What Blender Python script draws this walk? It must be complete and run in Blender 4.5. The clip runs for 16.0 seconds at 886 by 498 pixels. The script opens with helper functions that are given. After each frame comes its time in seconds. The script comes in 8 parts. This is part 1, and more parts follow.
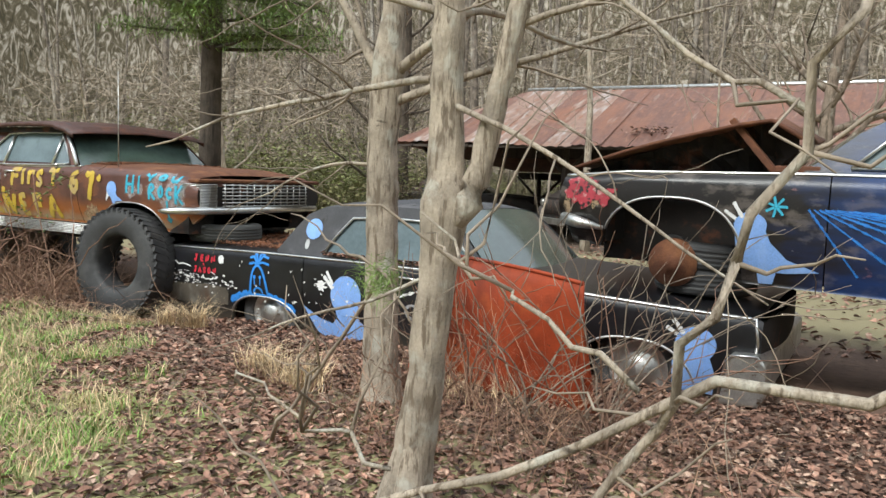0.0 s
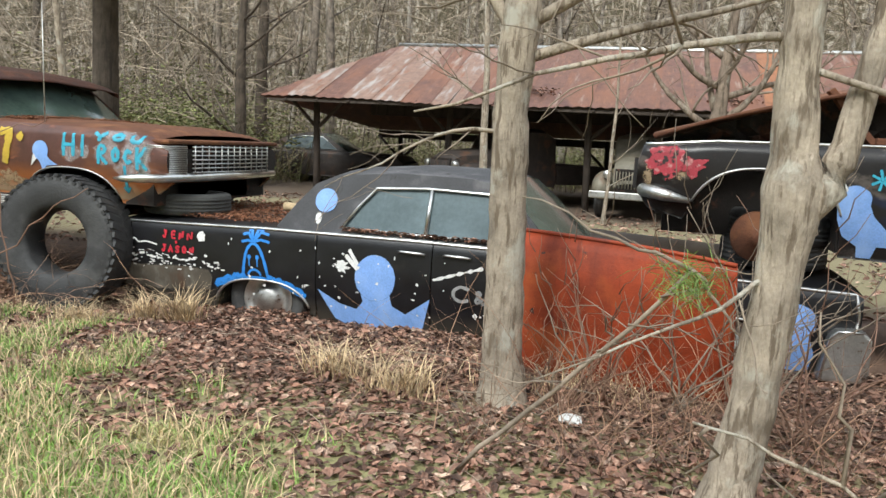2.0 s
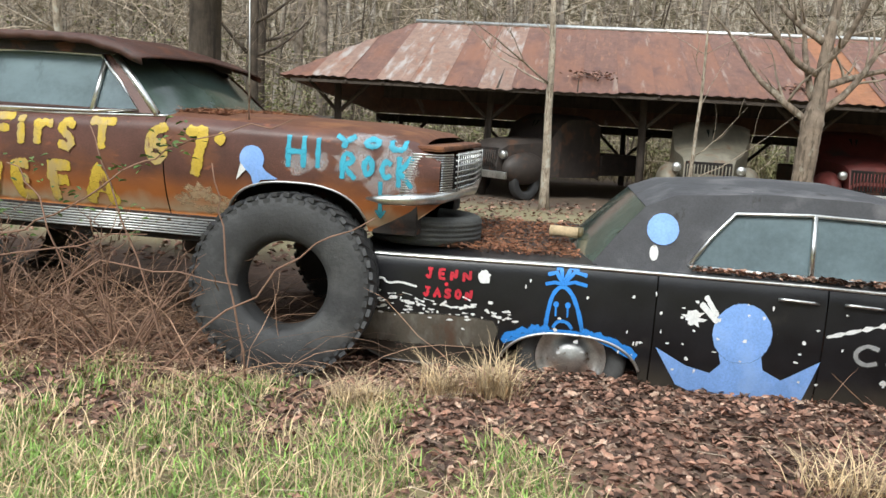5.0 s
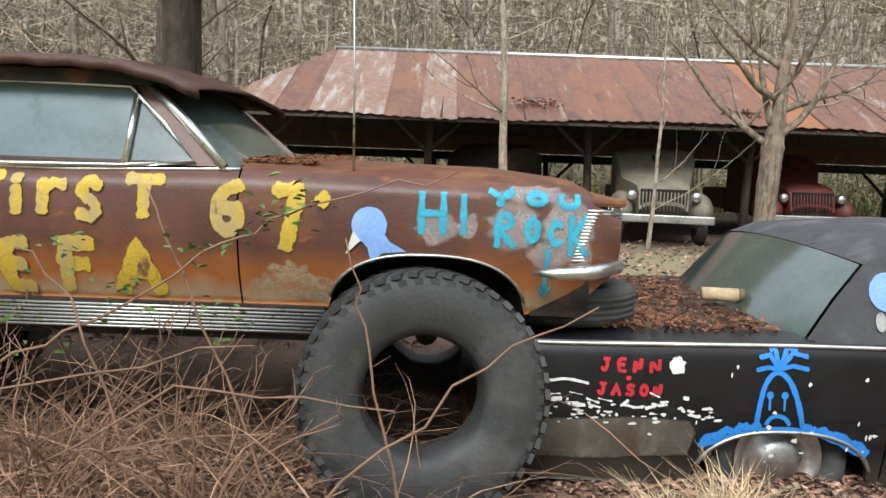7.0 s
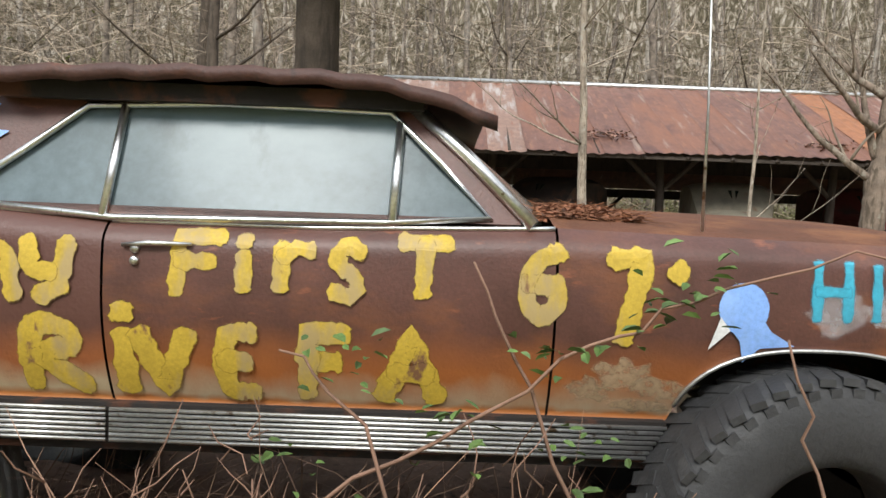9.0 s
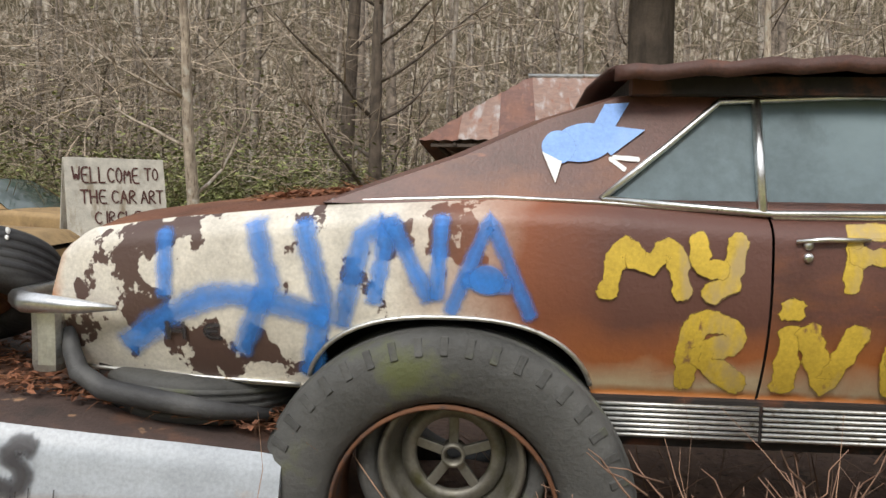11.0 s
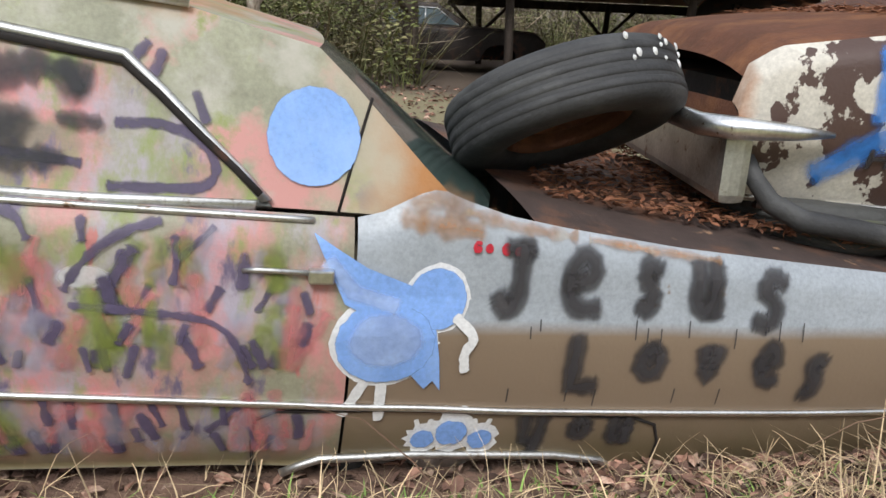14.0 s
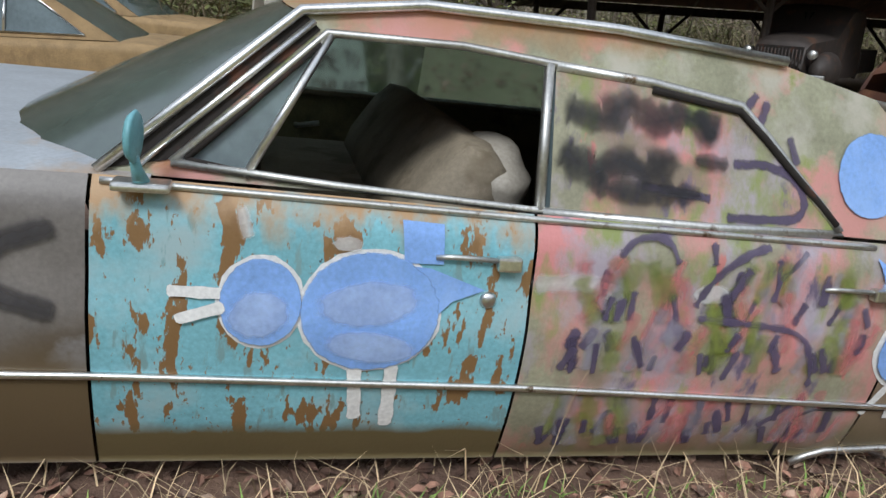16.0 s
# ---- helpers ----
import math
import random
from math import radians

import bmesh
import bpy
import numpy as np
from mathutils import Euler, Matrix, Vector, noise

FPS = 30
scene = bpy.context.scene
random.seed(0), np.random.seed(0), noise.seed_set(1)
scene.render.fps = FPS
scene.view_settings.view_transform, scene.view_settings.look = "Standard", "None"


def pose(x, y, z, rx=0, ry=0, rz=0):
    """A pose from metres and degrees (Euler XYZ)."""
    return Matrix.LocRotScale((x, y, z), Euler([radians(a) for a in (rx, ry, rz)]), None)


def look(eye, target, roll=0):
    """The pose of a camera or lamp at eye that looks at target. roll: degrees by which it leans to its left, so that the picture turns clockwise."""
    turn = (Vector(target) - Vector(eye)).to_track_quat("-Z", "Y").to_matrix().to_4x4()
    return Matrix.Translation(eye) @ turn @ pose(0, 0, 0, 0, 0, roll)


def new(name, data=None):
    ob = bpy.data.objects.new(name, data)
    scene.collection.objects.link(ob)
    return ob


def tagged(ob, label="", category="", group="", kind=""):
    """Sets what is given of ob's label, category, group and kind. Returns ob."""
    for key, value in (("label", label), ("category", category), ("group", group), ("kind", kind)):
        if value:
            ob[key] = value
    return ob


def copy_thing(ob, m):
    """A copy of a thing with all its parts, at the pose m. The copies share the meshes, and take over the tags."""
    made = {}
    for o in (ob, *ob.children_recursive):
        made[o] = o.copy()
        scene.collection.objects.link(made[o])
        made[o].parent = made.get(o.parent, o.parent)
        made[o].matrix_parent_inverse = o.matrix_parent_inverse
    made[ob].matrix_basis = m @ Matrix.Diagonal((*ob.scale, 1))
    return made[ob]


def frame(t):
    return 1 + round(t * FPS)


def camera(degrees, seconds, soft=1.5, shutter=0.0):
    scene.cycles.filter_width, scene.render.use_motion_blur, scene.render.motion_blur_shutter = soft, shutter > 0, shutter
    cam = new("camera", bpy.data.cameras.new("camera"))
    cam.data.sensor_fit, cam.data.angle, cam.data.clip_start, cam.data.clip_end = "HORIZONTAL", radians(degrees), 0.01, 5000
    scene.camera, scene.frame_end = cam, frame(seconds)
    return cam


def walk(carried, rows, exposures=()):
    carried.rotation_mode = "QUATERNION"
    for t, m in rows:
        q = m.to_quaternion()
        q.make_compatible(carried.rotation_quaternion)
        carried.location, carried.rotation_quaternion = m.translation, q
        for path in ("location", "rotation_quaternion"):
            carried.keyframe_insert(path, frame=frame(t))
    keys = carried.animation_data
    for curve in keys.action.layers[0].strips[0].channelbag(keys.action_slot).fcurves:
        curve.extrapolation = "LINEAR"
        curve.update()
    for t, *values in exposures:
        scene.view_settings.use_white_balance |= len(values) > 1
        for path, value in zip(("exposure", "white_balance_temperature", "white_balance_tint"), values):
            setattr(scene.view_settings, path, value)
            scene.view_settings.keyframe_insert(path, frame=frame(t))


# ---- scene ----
cam = camera(59.6, 16.0)
# seconds, eye, tilt, lean and turn in degrees
PATH = [
    (0, 8.046, -4.851, 1.350, 84.70, -2.20, 30.20),
    (0.5, 7.587, -5.033, 1.358, 84.80, -2.40, 28.20),
    (1, 7.090, -5.052, 1.350, 84.00, -2.50, 23.80),
    (1.5, 6.625, -5.062, 1.350, 82.90, -3.00, 19.50),
    (2, 6.181, -4.949, 1.342, 82.10, -3.00, 15.90),
    (2.5, 5.737, -4.835, 1.334, 81.60, -3.10, 13.20),
    (3, 5.313, -4.692, 1.342, 81.00, -3.30, 11.10),
    (3.5, 4.854, -4.523, 1.350, 80.80, -3.60, 10.00),
    (4, 4.384, -4.397, 1.342, 80.70, -3.70, 9.70),
    (4.5, 3.862, -4.228, 1.342, 80.70, -3.70, 9.80),
    (5, 3.332, -4.127, 1.366, 80.90, -3.50, 9.80),
    (5.2, 3.222, -4.094, 1.358, 81.40, -3.30, 10.50),
    (7.3, 1.677, -2.949, 1.398, 83.36, -1.68, -1.15),
    (7.5, 1.594, -2.812, 1.398, 83.30, -1.50, -1.60),
    (8, 1.406, -2.486, 1.398, 83.80, -1.60, -2.00),
    (8.5, 1.124, -2.270, 1.422, 84.80, -2.10, -0.60),
    (8.7, 0.940, -2.216, 1.427, 85.15, -2.15, -0.36),
    (10.8, -0.858, -2.232, 1.382, 86.60, -1.15, 4.55),
    (11, -1.062, -2.254, 1.370, 85.48, -0.95, 4.86),
    (11.5, -1.532, -2.297, 1.353, 82.65, -0.33, 6.73),
    (12, -1.963, -2.333, 1.319, 79.44, 0.40, 7.18),
    (12.5, -2.378, -2.256, 1.279, 76.76, 0.62, 5.96),
    (13, -2.761, -2.212, 1.271, 74.81, -0.03, 3.50),
    (13.5, -3.120, -2.227, 1.292, 73.49, -1.33, 0.17),
    (14, -3.451, -2.159, 1.284, 72.76, -2.48, -2.36),
    (14.5, -3.829, -2.197, 1.297, 72.39, -3.16, -3.63),
    (15, -4.261, -2.304, 1.339, 72.29, -3.35, -3.52),
    (15.5, -4.647, -2.297, 1.354, 72.37, -3.42, -3.01),
    (16, -4.984, -2.377, 1.375, 72.26, -3.39, -2.51),
]
# seconds, stops, kelvin and tint
EXPOSURE = [(0, 0.76, 6100, 4), (7.5, 0.83, 6100, 6), (11, 0.54, 6400, 10), (13.5, 0.47, 6150, 10), (16, 0.12, 5850, 8)]
walk(cam, [(t, pose(x, y, z, rx, ry, rz)) for t, x, y, z, rx, ry, rz in PATH], EXPOSURE)

# ---- world and light ----
world = bpy.data.worlds.new("sky")
scene.world = world
world.use_nodes = True
wn = world.node_tree
sky = wn.nodes.new("ShaderNodeTexSky")
sky.sky_type, sky.sun_disc = "NISHITA", False
sky.sun_elevation, sky.sun_rotation = radians(48), radians(150)
sky.air_density, sky.dust_density = 1.0, 6.0
wmix = wn.nodes.new("ShaderNodeMixRGB")
wmix.inputs[0].default_value = 0.85
wmix.inputs[2].default_value = (7.0, 7.2, 7.6, 1)
wn.links.new(sky.outputs[0], wmix.inputs[1])
wn.links.new(wmix.outputs[0], wn.nodes["Background"].inputs[0])
wn.nodes["Background"].inputs[1].default_value = 0.105
sun_data = bpy.data.lights.new("sun", "SUN")
sun_data.energy, sun_data.angle, sun_data.color = 2.0, radians(16), (1.0, 0.95, 0.88)
sun = new("sun", sun_data)
sun.matrix_world = look((0, 0, 30), (6, 20, 8))


# ---- materials ----
def mat(name, base, rough=0.7, metal=0.0, spots=(), bump=0.0, bump_scale=60.0, vary=0.12, vary_scale=6.0, grain=(1, 1, 1)):
    """A procedural surface: a base colour that varies, spots of other colours (colour, scale, threshold, softness, stretch), and relief."""
    m = bpy.data.materials.new(name)
    m.use_nodes = True
    t = m.node_tree
    bsdf = t.nodes["Principled BSDF"]
    bsdf.inputs["Roughness"].default_value, bsdf.inputs["Metallic"].default_value = rough, metal
    co = t.nodes.new("ShaderNodeTexCoord")
    info = t.nodes.new("ShaderNodeObjectInfo")
    shift = t.nodes.new("ShaderNodeVectorMath")
    shift.operation = "MULTIPLY_ADD"
    shift.inputs[1].default_value = (3.1, 3.1, 3.1)
    t.links.new(info.outputs["Random"], shift.inputs[0])
    t.links.new(co.outputs["Object"], shift.inputs[2])

    def noise_out(scale, detail=6.0, stretch=(1, 1, 1)):
        mp = t.nodes.new("ShaderNodeMapping")
        mp.inputs["Scale"].default_value = stretch
        nz = t.nodes.new("ShaderNodeTexNoise")
        nz.inputs["Scale"].default_value, nz.inputs["Detail"].default_value = scale, detail
        nz.inputs["Roughness"].default_value = 0.6
        t.links.new(shift.outputs[0], mp.inputs[0])
        t.links.new(mp.outputs[0], nz.inputs[0])
        return nz.outputs["Fac"]

    def ramp(fac, lo, hi):
        r = t.nodes.new("ShaderNodeMapRange")
        r.inputs["From Min"].default_value, r.inputs["From Max"].default_value = lo, hi
        t.links.new(fac, r.inputs["Value"])
        return r.outputs[0]

    def mix(fac, a, b):
        x = t.nodes.new("ShaderNodeMixRGB")
        t.links.new(fac, x.inputs[0])
        for k, v in ((1, a), (2, b)):
            if isinstance(v, tuple):
                x.inputs[k].default_value = (*v, 1)
            else:
                t.links.new(v, x.inputs[k])
        return x.outputs[0]

    dark = tuple(c * (1 - 2.2 * vary) for c in base)
    lite = tuple(min(1, c * (1 + 1.8 * vary)) for c in base)
    col = mix(ramp(noise_out(vary_scale), 0.3, 0.7), dark, lite)
    fine = mix(ramp(noise_out(vary_scale * 14, 3), 0.25, 0.75), (0.82, 0.82, 0.82), (1.12, 1.12, 1.12))
    mul = t.nodes.new("ShaderNodeMixRGB")
    mul.blend_type, mul.inputs[0].default_value = "MULTIPLY", 1.0
    t.links.new(col, mul.inputs[1])
    t.links.new(fine, mul.inputs[2])
    col = mul.outputs[0]
    for colour, scale, at, soft, stretch in spots:
        col = mix(ramp(noise_out(scale, 8, stretch), at, at + soft), col, colour)
    t.links.new(col, bsdf.inputs["Base Color"])
    if bump:
        b = t.nodes.new("ShaderNodeBump")
        b.inputs["Strength"].default_value, b.inputs["Distance"].default_value = bump, 0.02
        t.links.new(noise_out(bump_scale, 5, grain), b.inputs["Height"])
        t.links.new(b.outputs[0], bsdf.inputs["Normal"])
    m["tree"] = 1
    return m


def zone(m, colour, axis, lo, hi, wobble=0.25, scale=4.0, stretch=(1, 1, 1), gate=None):
    """Lays another paint over m where the coordinate along axis runs from lo to hi (which may be under lo), with a ragged edge;
    gate: axis, lo and hi of a second coordinate that must also be passed."""
    t = m.node_tree
    bsdf = t.nodes["Principled BSDF"]
    old = bsdf.inputs["Base Color"].links[0].from_socket
    co = t.nodes.new("ShaderNodeTexCoord")
    sep = t.nodes.new("ShaderNodeSeparateXYZ")
    t.links.new(co.outputs["Object"], sep.inputs[0])
    mp = t.nodes.new("ShaderNodeMapping")
    mp.inputs["Scale"].default_value = stretch
    t.links.new(co.outputs["Object"], mp.inputs[0])
    nz = t.nodes.new("ShaderNodeTexNoise")
    nz.inputs["Scale"].default_value, nz.inputs["Detail"].default_value = scale, 8
    t.links.new(mp.outputs[0], nz.inputs[0])
    add = t.nodes.new("ShaderNodeMath")
    add.operation = "MULTIPLY_ADD"
    add.inputs[1].default_value = wobble
    t.links.new(nz.outputs["Fac"], add.inputs[0])
    t.links.new(sep.outputs["XYZ".index(axis)], add.inputs[2])
    r = t.nodes.new("ShaderNodeMapRange")
    r.inputs["From Min"].default_value, r.inputs["From Max"].default_value = lo + wobble / 2, hi + wobble / 2
    t.links.new(add.outputs[0], r.inputs["Value"])
    fac = r.outputs[0]
    if gate:
        g = t.nodes.new("ShaderNodeMapRange")
        g.inputs["From Min"].default_value, g.inputs["From Max"].default_value = gate[1:]
        t.links.new(sep.outputs["XYZ".index(gate[0])], g.inputs["Value"])
        both = t.nodes.new("ShaderNodeMath")
        both.operation = "MULTIPLY"
        t.links.new(fac, both.inputs[0])
        t.links.new(g.outputs[0], both.inputs[1])
        fac = both.outputs[0]
    x = t.nodes.new("ShaderNodeMixRGB")
    t.links.new(fac, x.inputs[0])
    t.links.new(old, x.inputs[1])
    x.inputs[2].default_value = (*colour, 1)
    t.links.new(x.outputs[0], bsdf.inputs["Base Color"])
    return m


def cover(m, soft, ragged, scale=60.0, most=1.0):
    """Paint that thins out towards the stroke's edge: soft for spray, ragged for a dry brush."""
    t = m.node_tree
    at = t.nodes.new("ShaderNodeAttribute")
    at.attribute_name = "cover"
    co, nz = t.nodes.new("ShaderNodeTexCoord"), t.nodes.new("ShaderNodeTexNoise")
    nz.inputs["Scale"].default_value, nz.inputs["Detail"].default_value = scale, 5
    t.links.new(co.outputs["Object"], nz.inputs[0])
    add = t.nodes.new("ShaderNodeMath")
    add.operation = "MULTIPLY_ADD"
    add.inputs[1].default_value = -ragged
    t.links.new(nz.outputs["Fac"], add.inputs[0])
    t.links.new(at.outputs["Fac"], add.inputs[2])
    r = t.nodes.new("ShaderNodeMapRange")
    r.interpolation_type = "SMOOTHSTEP"
    r.inputs["From Min"].default_value, r.inputs["From Max"].default_value = 0.1 - ragged * 0.5, 0.1 - ragged * 0.5 + soft
    r.inputs["To Max"].default_value = most
    t.links.new(add.outputs[0], r.inputs["Value"])
    t.links.new(r.outputs[0], t.nodes["Principled BSDF"].inputs["Alpha"])
    return m


def island(m, lo, hi):
    """Makes each loose blade, leaf or stem of a mesh lighter or darker than the next."""
    t = m.node_tree
    bsdf = t.nodes["Principled BSDF"]
    old = bsdf.inputs["Base Color"].links[0].from_socket
    geo = t.nodes.new("ShaderNodeNewGeometry")
    r = t.nodes.new("ShaderNodeMapRange")
    r.inputs["To Min"].default_value, r.inputs["To Max"].default_value = lo, hi
    t.links.new(geo.outputs["Random Per Island"], r.inputs["Value"])
    x = t.nodes.new("ShaderNodeMixRGB")
    x.blend_type, x.inputs[0].default_value = "MULTIPLY", 1.0
    t.links.new(old, x.inputs[1])
    t.links.new(r.outputs[0], x.inputs[2])
    t.links.new(x.outputs[0], bsdf.inputs["Base Color"])
    return m


rust_brown = mat("rust_brown_paint", (0.105, 0.045, 0.034), 0.45, 0.0, [((0.20, 0.075, 0.03), 2.2, 0.52, 0.2, (1, 1, 2)), ((0.28, 0.10, 0.05), 5.0, 0.62, 0.1, (1, 1, 3))], 0.12, 90)
zone(rust_brown, (0.33, 0.11, 0.03), "Z", 1.02, 0.86, 0.16, 5.0)
zone(rust_brown, (0.42, 0.33, 0.22), "Z", 0.88, 0.76, 0.20, 7.0, (1, 1, 0.45))
zone(rust_brown, (0.38, 0.14, 0.04), "Z", 0.785, 0.765, 0.04, 14.0, (1, 1, 0.4))
dark_rust = mat("dark_rusted_roof", (0.075, 0.032, 0.024), 0.6, 0.0, [((0.14, 0.05, 0.025), 4.0, 0.55, 0.12, (1, 1, 1)), ((0.025, 0.018, 0.016), 6.0, 0.55, 0.1, (1, 1, 1))], 0.2, 70)
white_patch = mat("peeling_cream_paint", (0.62, 0.58, 0.50), 0.5, 0.0, [((0.42, 0.22, 0.07), 2.0, 0.6, 0.12, (1, 1, 1)), ((0.085, 0.05, 0.04), 5.1, 0.55, 0.012, (1, 1, 0.8)), ((0.10, 0.06, 0.04), 26, 0.70, 0.03, (1, 1, 1))], 0.15, 60)
zone(white_patch, (0.26, 0.08, 0.03), "X", -1.38, -1.0, 0.5, 2.2)
zone(white_patch, (0.105, 0.045, 0.034), "X", -1.1, -0.72, 0.5, 2.2)
zone(white_patch, (0.30, 0.10, 0.035), "Z", 1.00, 0.90, 0.18, 5.0, (1, 1, 0.6), ("X", -1.0, -0.8))
zone(white_patch, (0.46, 0.36, 0.23), "Z", 0.88, 0.80, 0.14, 7.0, (1, 1, 0.5), ("X", -0.95, -0.8))
zone(white_patch, (0.40, 0.15, 0.04), "Z", 0.79, 0.765, 0.03, 14.0, (1, 1, 0.4), ("X", -0.95, -0.8))
zone(white_patch, (0.36, 0.13, 0.03), "X", -2.44, -2.50, 0.10, 9.0)
black_paint = mat("weathered_black_paint", (0.012, 0.012, 0.014), 0.32, 0.0, [((0.05, 0.045, 0.04), 2.4, 0.6, 0.2, (1, 1, 1)), ((0.6, 0.6, 0.6), 30, 0.735, 0.02, (1, 1, 1))], 0.06, 80, 0.2)
zone(black_paint, (0.055, 0.048, 0.038), "Z", 0.16, 0.02, 0.1, 8.0)
vinyl_grey = mat("dusty_vinyl_roof", (0.06, 0.06, 0.066), 0.7, 0.0, [((0.15, 0.145, 0.15), 3.0, 0.5, 0.2, (1, 1, 1)), ((0.025, 0.022, 0.02), 6.0, 0.62, 0.06, (1, 1, 0.5)), ((0.30, 0.29, 0.28), 18.0, 0.70, 0.03, (1, 1, 0.5))], 0.2, 140)
blue_black = mat("blue_black_spray_paint", (0.016, 0.014, 0.014), 0.35, 0.0, [((0.10, 0.085, 0.075), 5, 0.55, 0.1, (1, 1, 1.6)), ((0.22, 0.10, 0.08), 9, 0.66, 0.05, (1, 1, 1)), ((0.30, 0.28, 0.26), 24, 0.70, 0.03, (1, 1, 1))], 0.08, 80)
zone(blue_black, (0.012, 0.05, 0.19), "X", 7.5, 8.5, 1.3, 5.0, (0.6, 1, 2.2))
grey_car = mat("faded_silver_paint", (0.36, 0.39, 0.42), 0.4, 0.0, [((0.40, 0.24, 0.10), 1.6, 0.62, 0.1, (1, 1, 1)), ((0.20, 0.12, 0.05), 9, 0.66, 0.05, (1, 1, 1))], 0.06, 80, 0.06)
zone(grey_car, (0.23, 0.17, 0.115), "Z", 0.56, 0.52, 0.03, 3.0)
zone(grey_car, (0.14, 0.11, 0.06), "Z", 0.30, 0.14, 0.12, 8.0)
sooty_grey = mat("sooty_grey_paint", (0.17, 0.155, 0.145), 0.45, 0.0, [((0.10, 0.075, 0.05), 2.0, 0.5, 0.2, (1, 1, 1)), ((0.26, 0.26, 0.27), 4.0, 0.6, 0.1, (1, 1, 1))], 0.06, 80, 0.1)
zone(sooty_grey, (0.12, 0.085, 0.045), "Z", 0.50, 0.40, 0.12, 6.0)
teal_paint = mat("plain_teal_paint", (0.17, 0.40, 0.45), 0.5)
turquoise = mat("peeling_turquoise_paint", (0.22, 0.49, 0.57), 0.5, 0.0, [((0.34, 0.47, 0.50), 3.0, 0.52, 0.15, (1, 1, 1)), ((0.20, 0.34, 0.36), 14.0, 0.60, 0.05, (1.5, 1, 0.4)), ((0.22, 0.125, 0.05), 10.0, 0.565, 0.012, (1.6, 1, 0.6)), ((0.24, 0.14, 0.06), 42.0, 0.63, 0.02, (1.4, 1, 0.6)), ((0.05, 0.03, 0.02), 34, 0.70, 0.02, (1, 1, 1))], 0.1, 80, 0.06)
zone(turquoise, (0.42, 0.27, 0.14), "Z", 0.75, 0.84, 0.30, 16.0, (1, 1, 0.5))
zone(turquoise, (0.13, 0.10, 0.045), "Z", 0.26, 0.22, 0.05, 8.0)
camo = mat("brushed_pink_green_paint", (0.31, 0.30, 0.21), 0.5, 0.0, [((0.60, 0.25, 0.245), 3.4, 0.43, 0.16, (1.3, 1, 0.8)), ((0.40, 0.35, 0.41), 5.2, 0.50, 0.15, (1.3, 1, 0.8)), ((0.25, 0.29, 0.10), 6.0, 0.55, 0.1, (1.2, 1, 0.6)), ((0.24, 0.19, 0.14), 3.2, 0.56, 0.12, (1, 1, 1)), ((0.15, 0.12, 0.19), 8.0, 0.59, 0.08, (1.3, 1, 0.6)), ((0.50, 0.20, 0.18), 11.0, 0.64, 0.05, (1.4, 1, 0.4))], 0.1, 80, 0.1)
zone(camo, (0.15, 0.12, 0.06), "Z", 0.26, 0.12, 0.08, 8.0)
roof_paint = mat("orange_stained_roof_paint", (0.32, 0.32, 0.22), 0.5, 0.0, [((0.55, 0.27, 0.24), 4.5, 0.5, 0.1, (1, 1, 1)), ((0.45, 0.43, 0.36), 3.4, 0.54, 0.12, (1, 1, 1)), ((0.27, 0.30, 0.11), 6.0, 0.58, 0.06, (1, 1, 1)), ((0.10, 0.10, 0.13), 6.0, 0.65, 0.06, (1, 1, 1)), ((0.46, 0.20, 0.05), 2.2, 0.62, 0.1, (1, 1, 1))], 0.1, 80)
zone(roof_paint, (0.44, 0.38, 0.28), "X", -0.12, 0.04, 0.3, 5.0)
zone(roof_paint, (0.42, 0.19, 0.06), "X", 0.02, 0.16, 0.25, 7.0)
zone(roof_paint, (0.42, 0.20, 0.07), "Z", 1.20, 1.32, 0.25, 6.0)
chrome = mat("pitted_chrome", (0.78, 0.78, 0.76), 0.30, 1.0, [((0.25, 0.2, 0.15), 30, 0.66, 0.05, (1, 1, 1))], 0.03, 60)
dull_chrome = mat("dull_aluminium", (0.62, 0.62, 0.60), 0.45, 1.0, [((0.2, 0.14, 0.09), 18, 0.6, 0.1, (1, 1, 1))], 0.06, 60)
rubber = mat("old_rubber", (0.042, 0.042, 0.043), 0.65, 0.0, [((0.095, 0.095, 0.092), 3.0, 0.5, 0.25, (1, 1, 1))], 0.25, 50)
mossy_rubber = mat("mossy_rubber", (0.058, 0.058, 0.054), 0.75, 0.0, [((0.10, 0.10, 0.095), 2.0, 0.5, 0.2, (1, 1, 1)), ((0.09, 0.10, 0.04), 4.0, 0.55, 0.15, (1, 1, 1))], 0.3, 50)
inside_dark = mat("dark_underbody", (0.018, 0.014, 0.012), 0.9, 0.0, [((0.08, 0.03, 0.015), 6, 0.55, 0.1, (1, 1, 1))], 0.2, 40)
rusty = mat("bare_rust", (0.13, 0.05, 0.025), 0.85, 0.0, [((0.24, 0.10, 0.04), 5, 0.5, 0.2, (1, 1, 1))], 0.3, 70)
bird_blue = mat("bird_blue_paint", (0.23, 0.40, 0.80), 0.6, 0.0, [((0.34, 0.51, 0.86), 5, 0.5, 0.25, (1, 1, 0.5))], 0.05, 60, 0.05)
blue_spray = mat("bright_blue_spray_paint", (0.045, 0.24, 0.72), 0.55, 0.0, [], 0.05, 60, 0.12)
cyan_spray = mat("cyan_spray_paint", (0.06, 0.42, 0.58), 0.55, 0.0, [], 0.05, 60, 0.12)
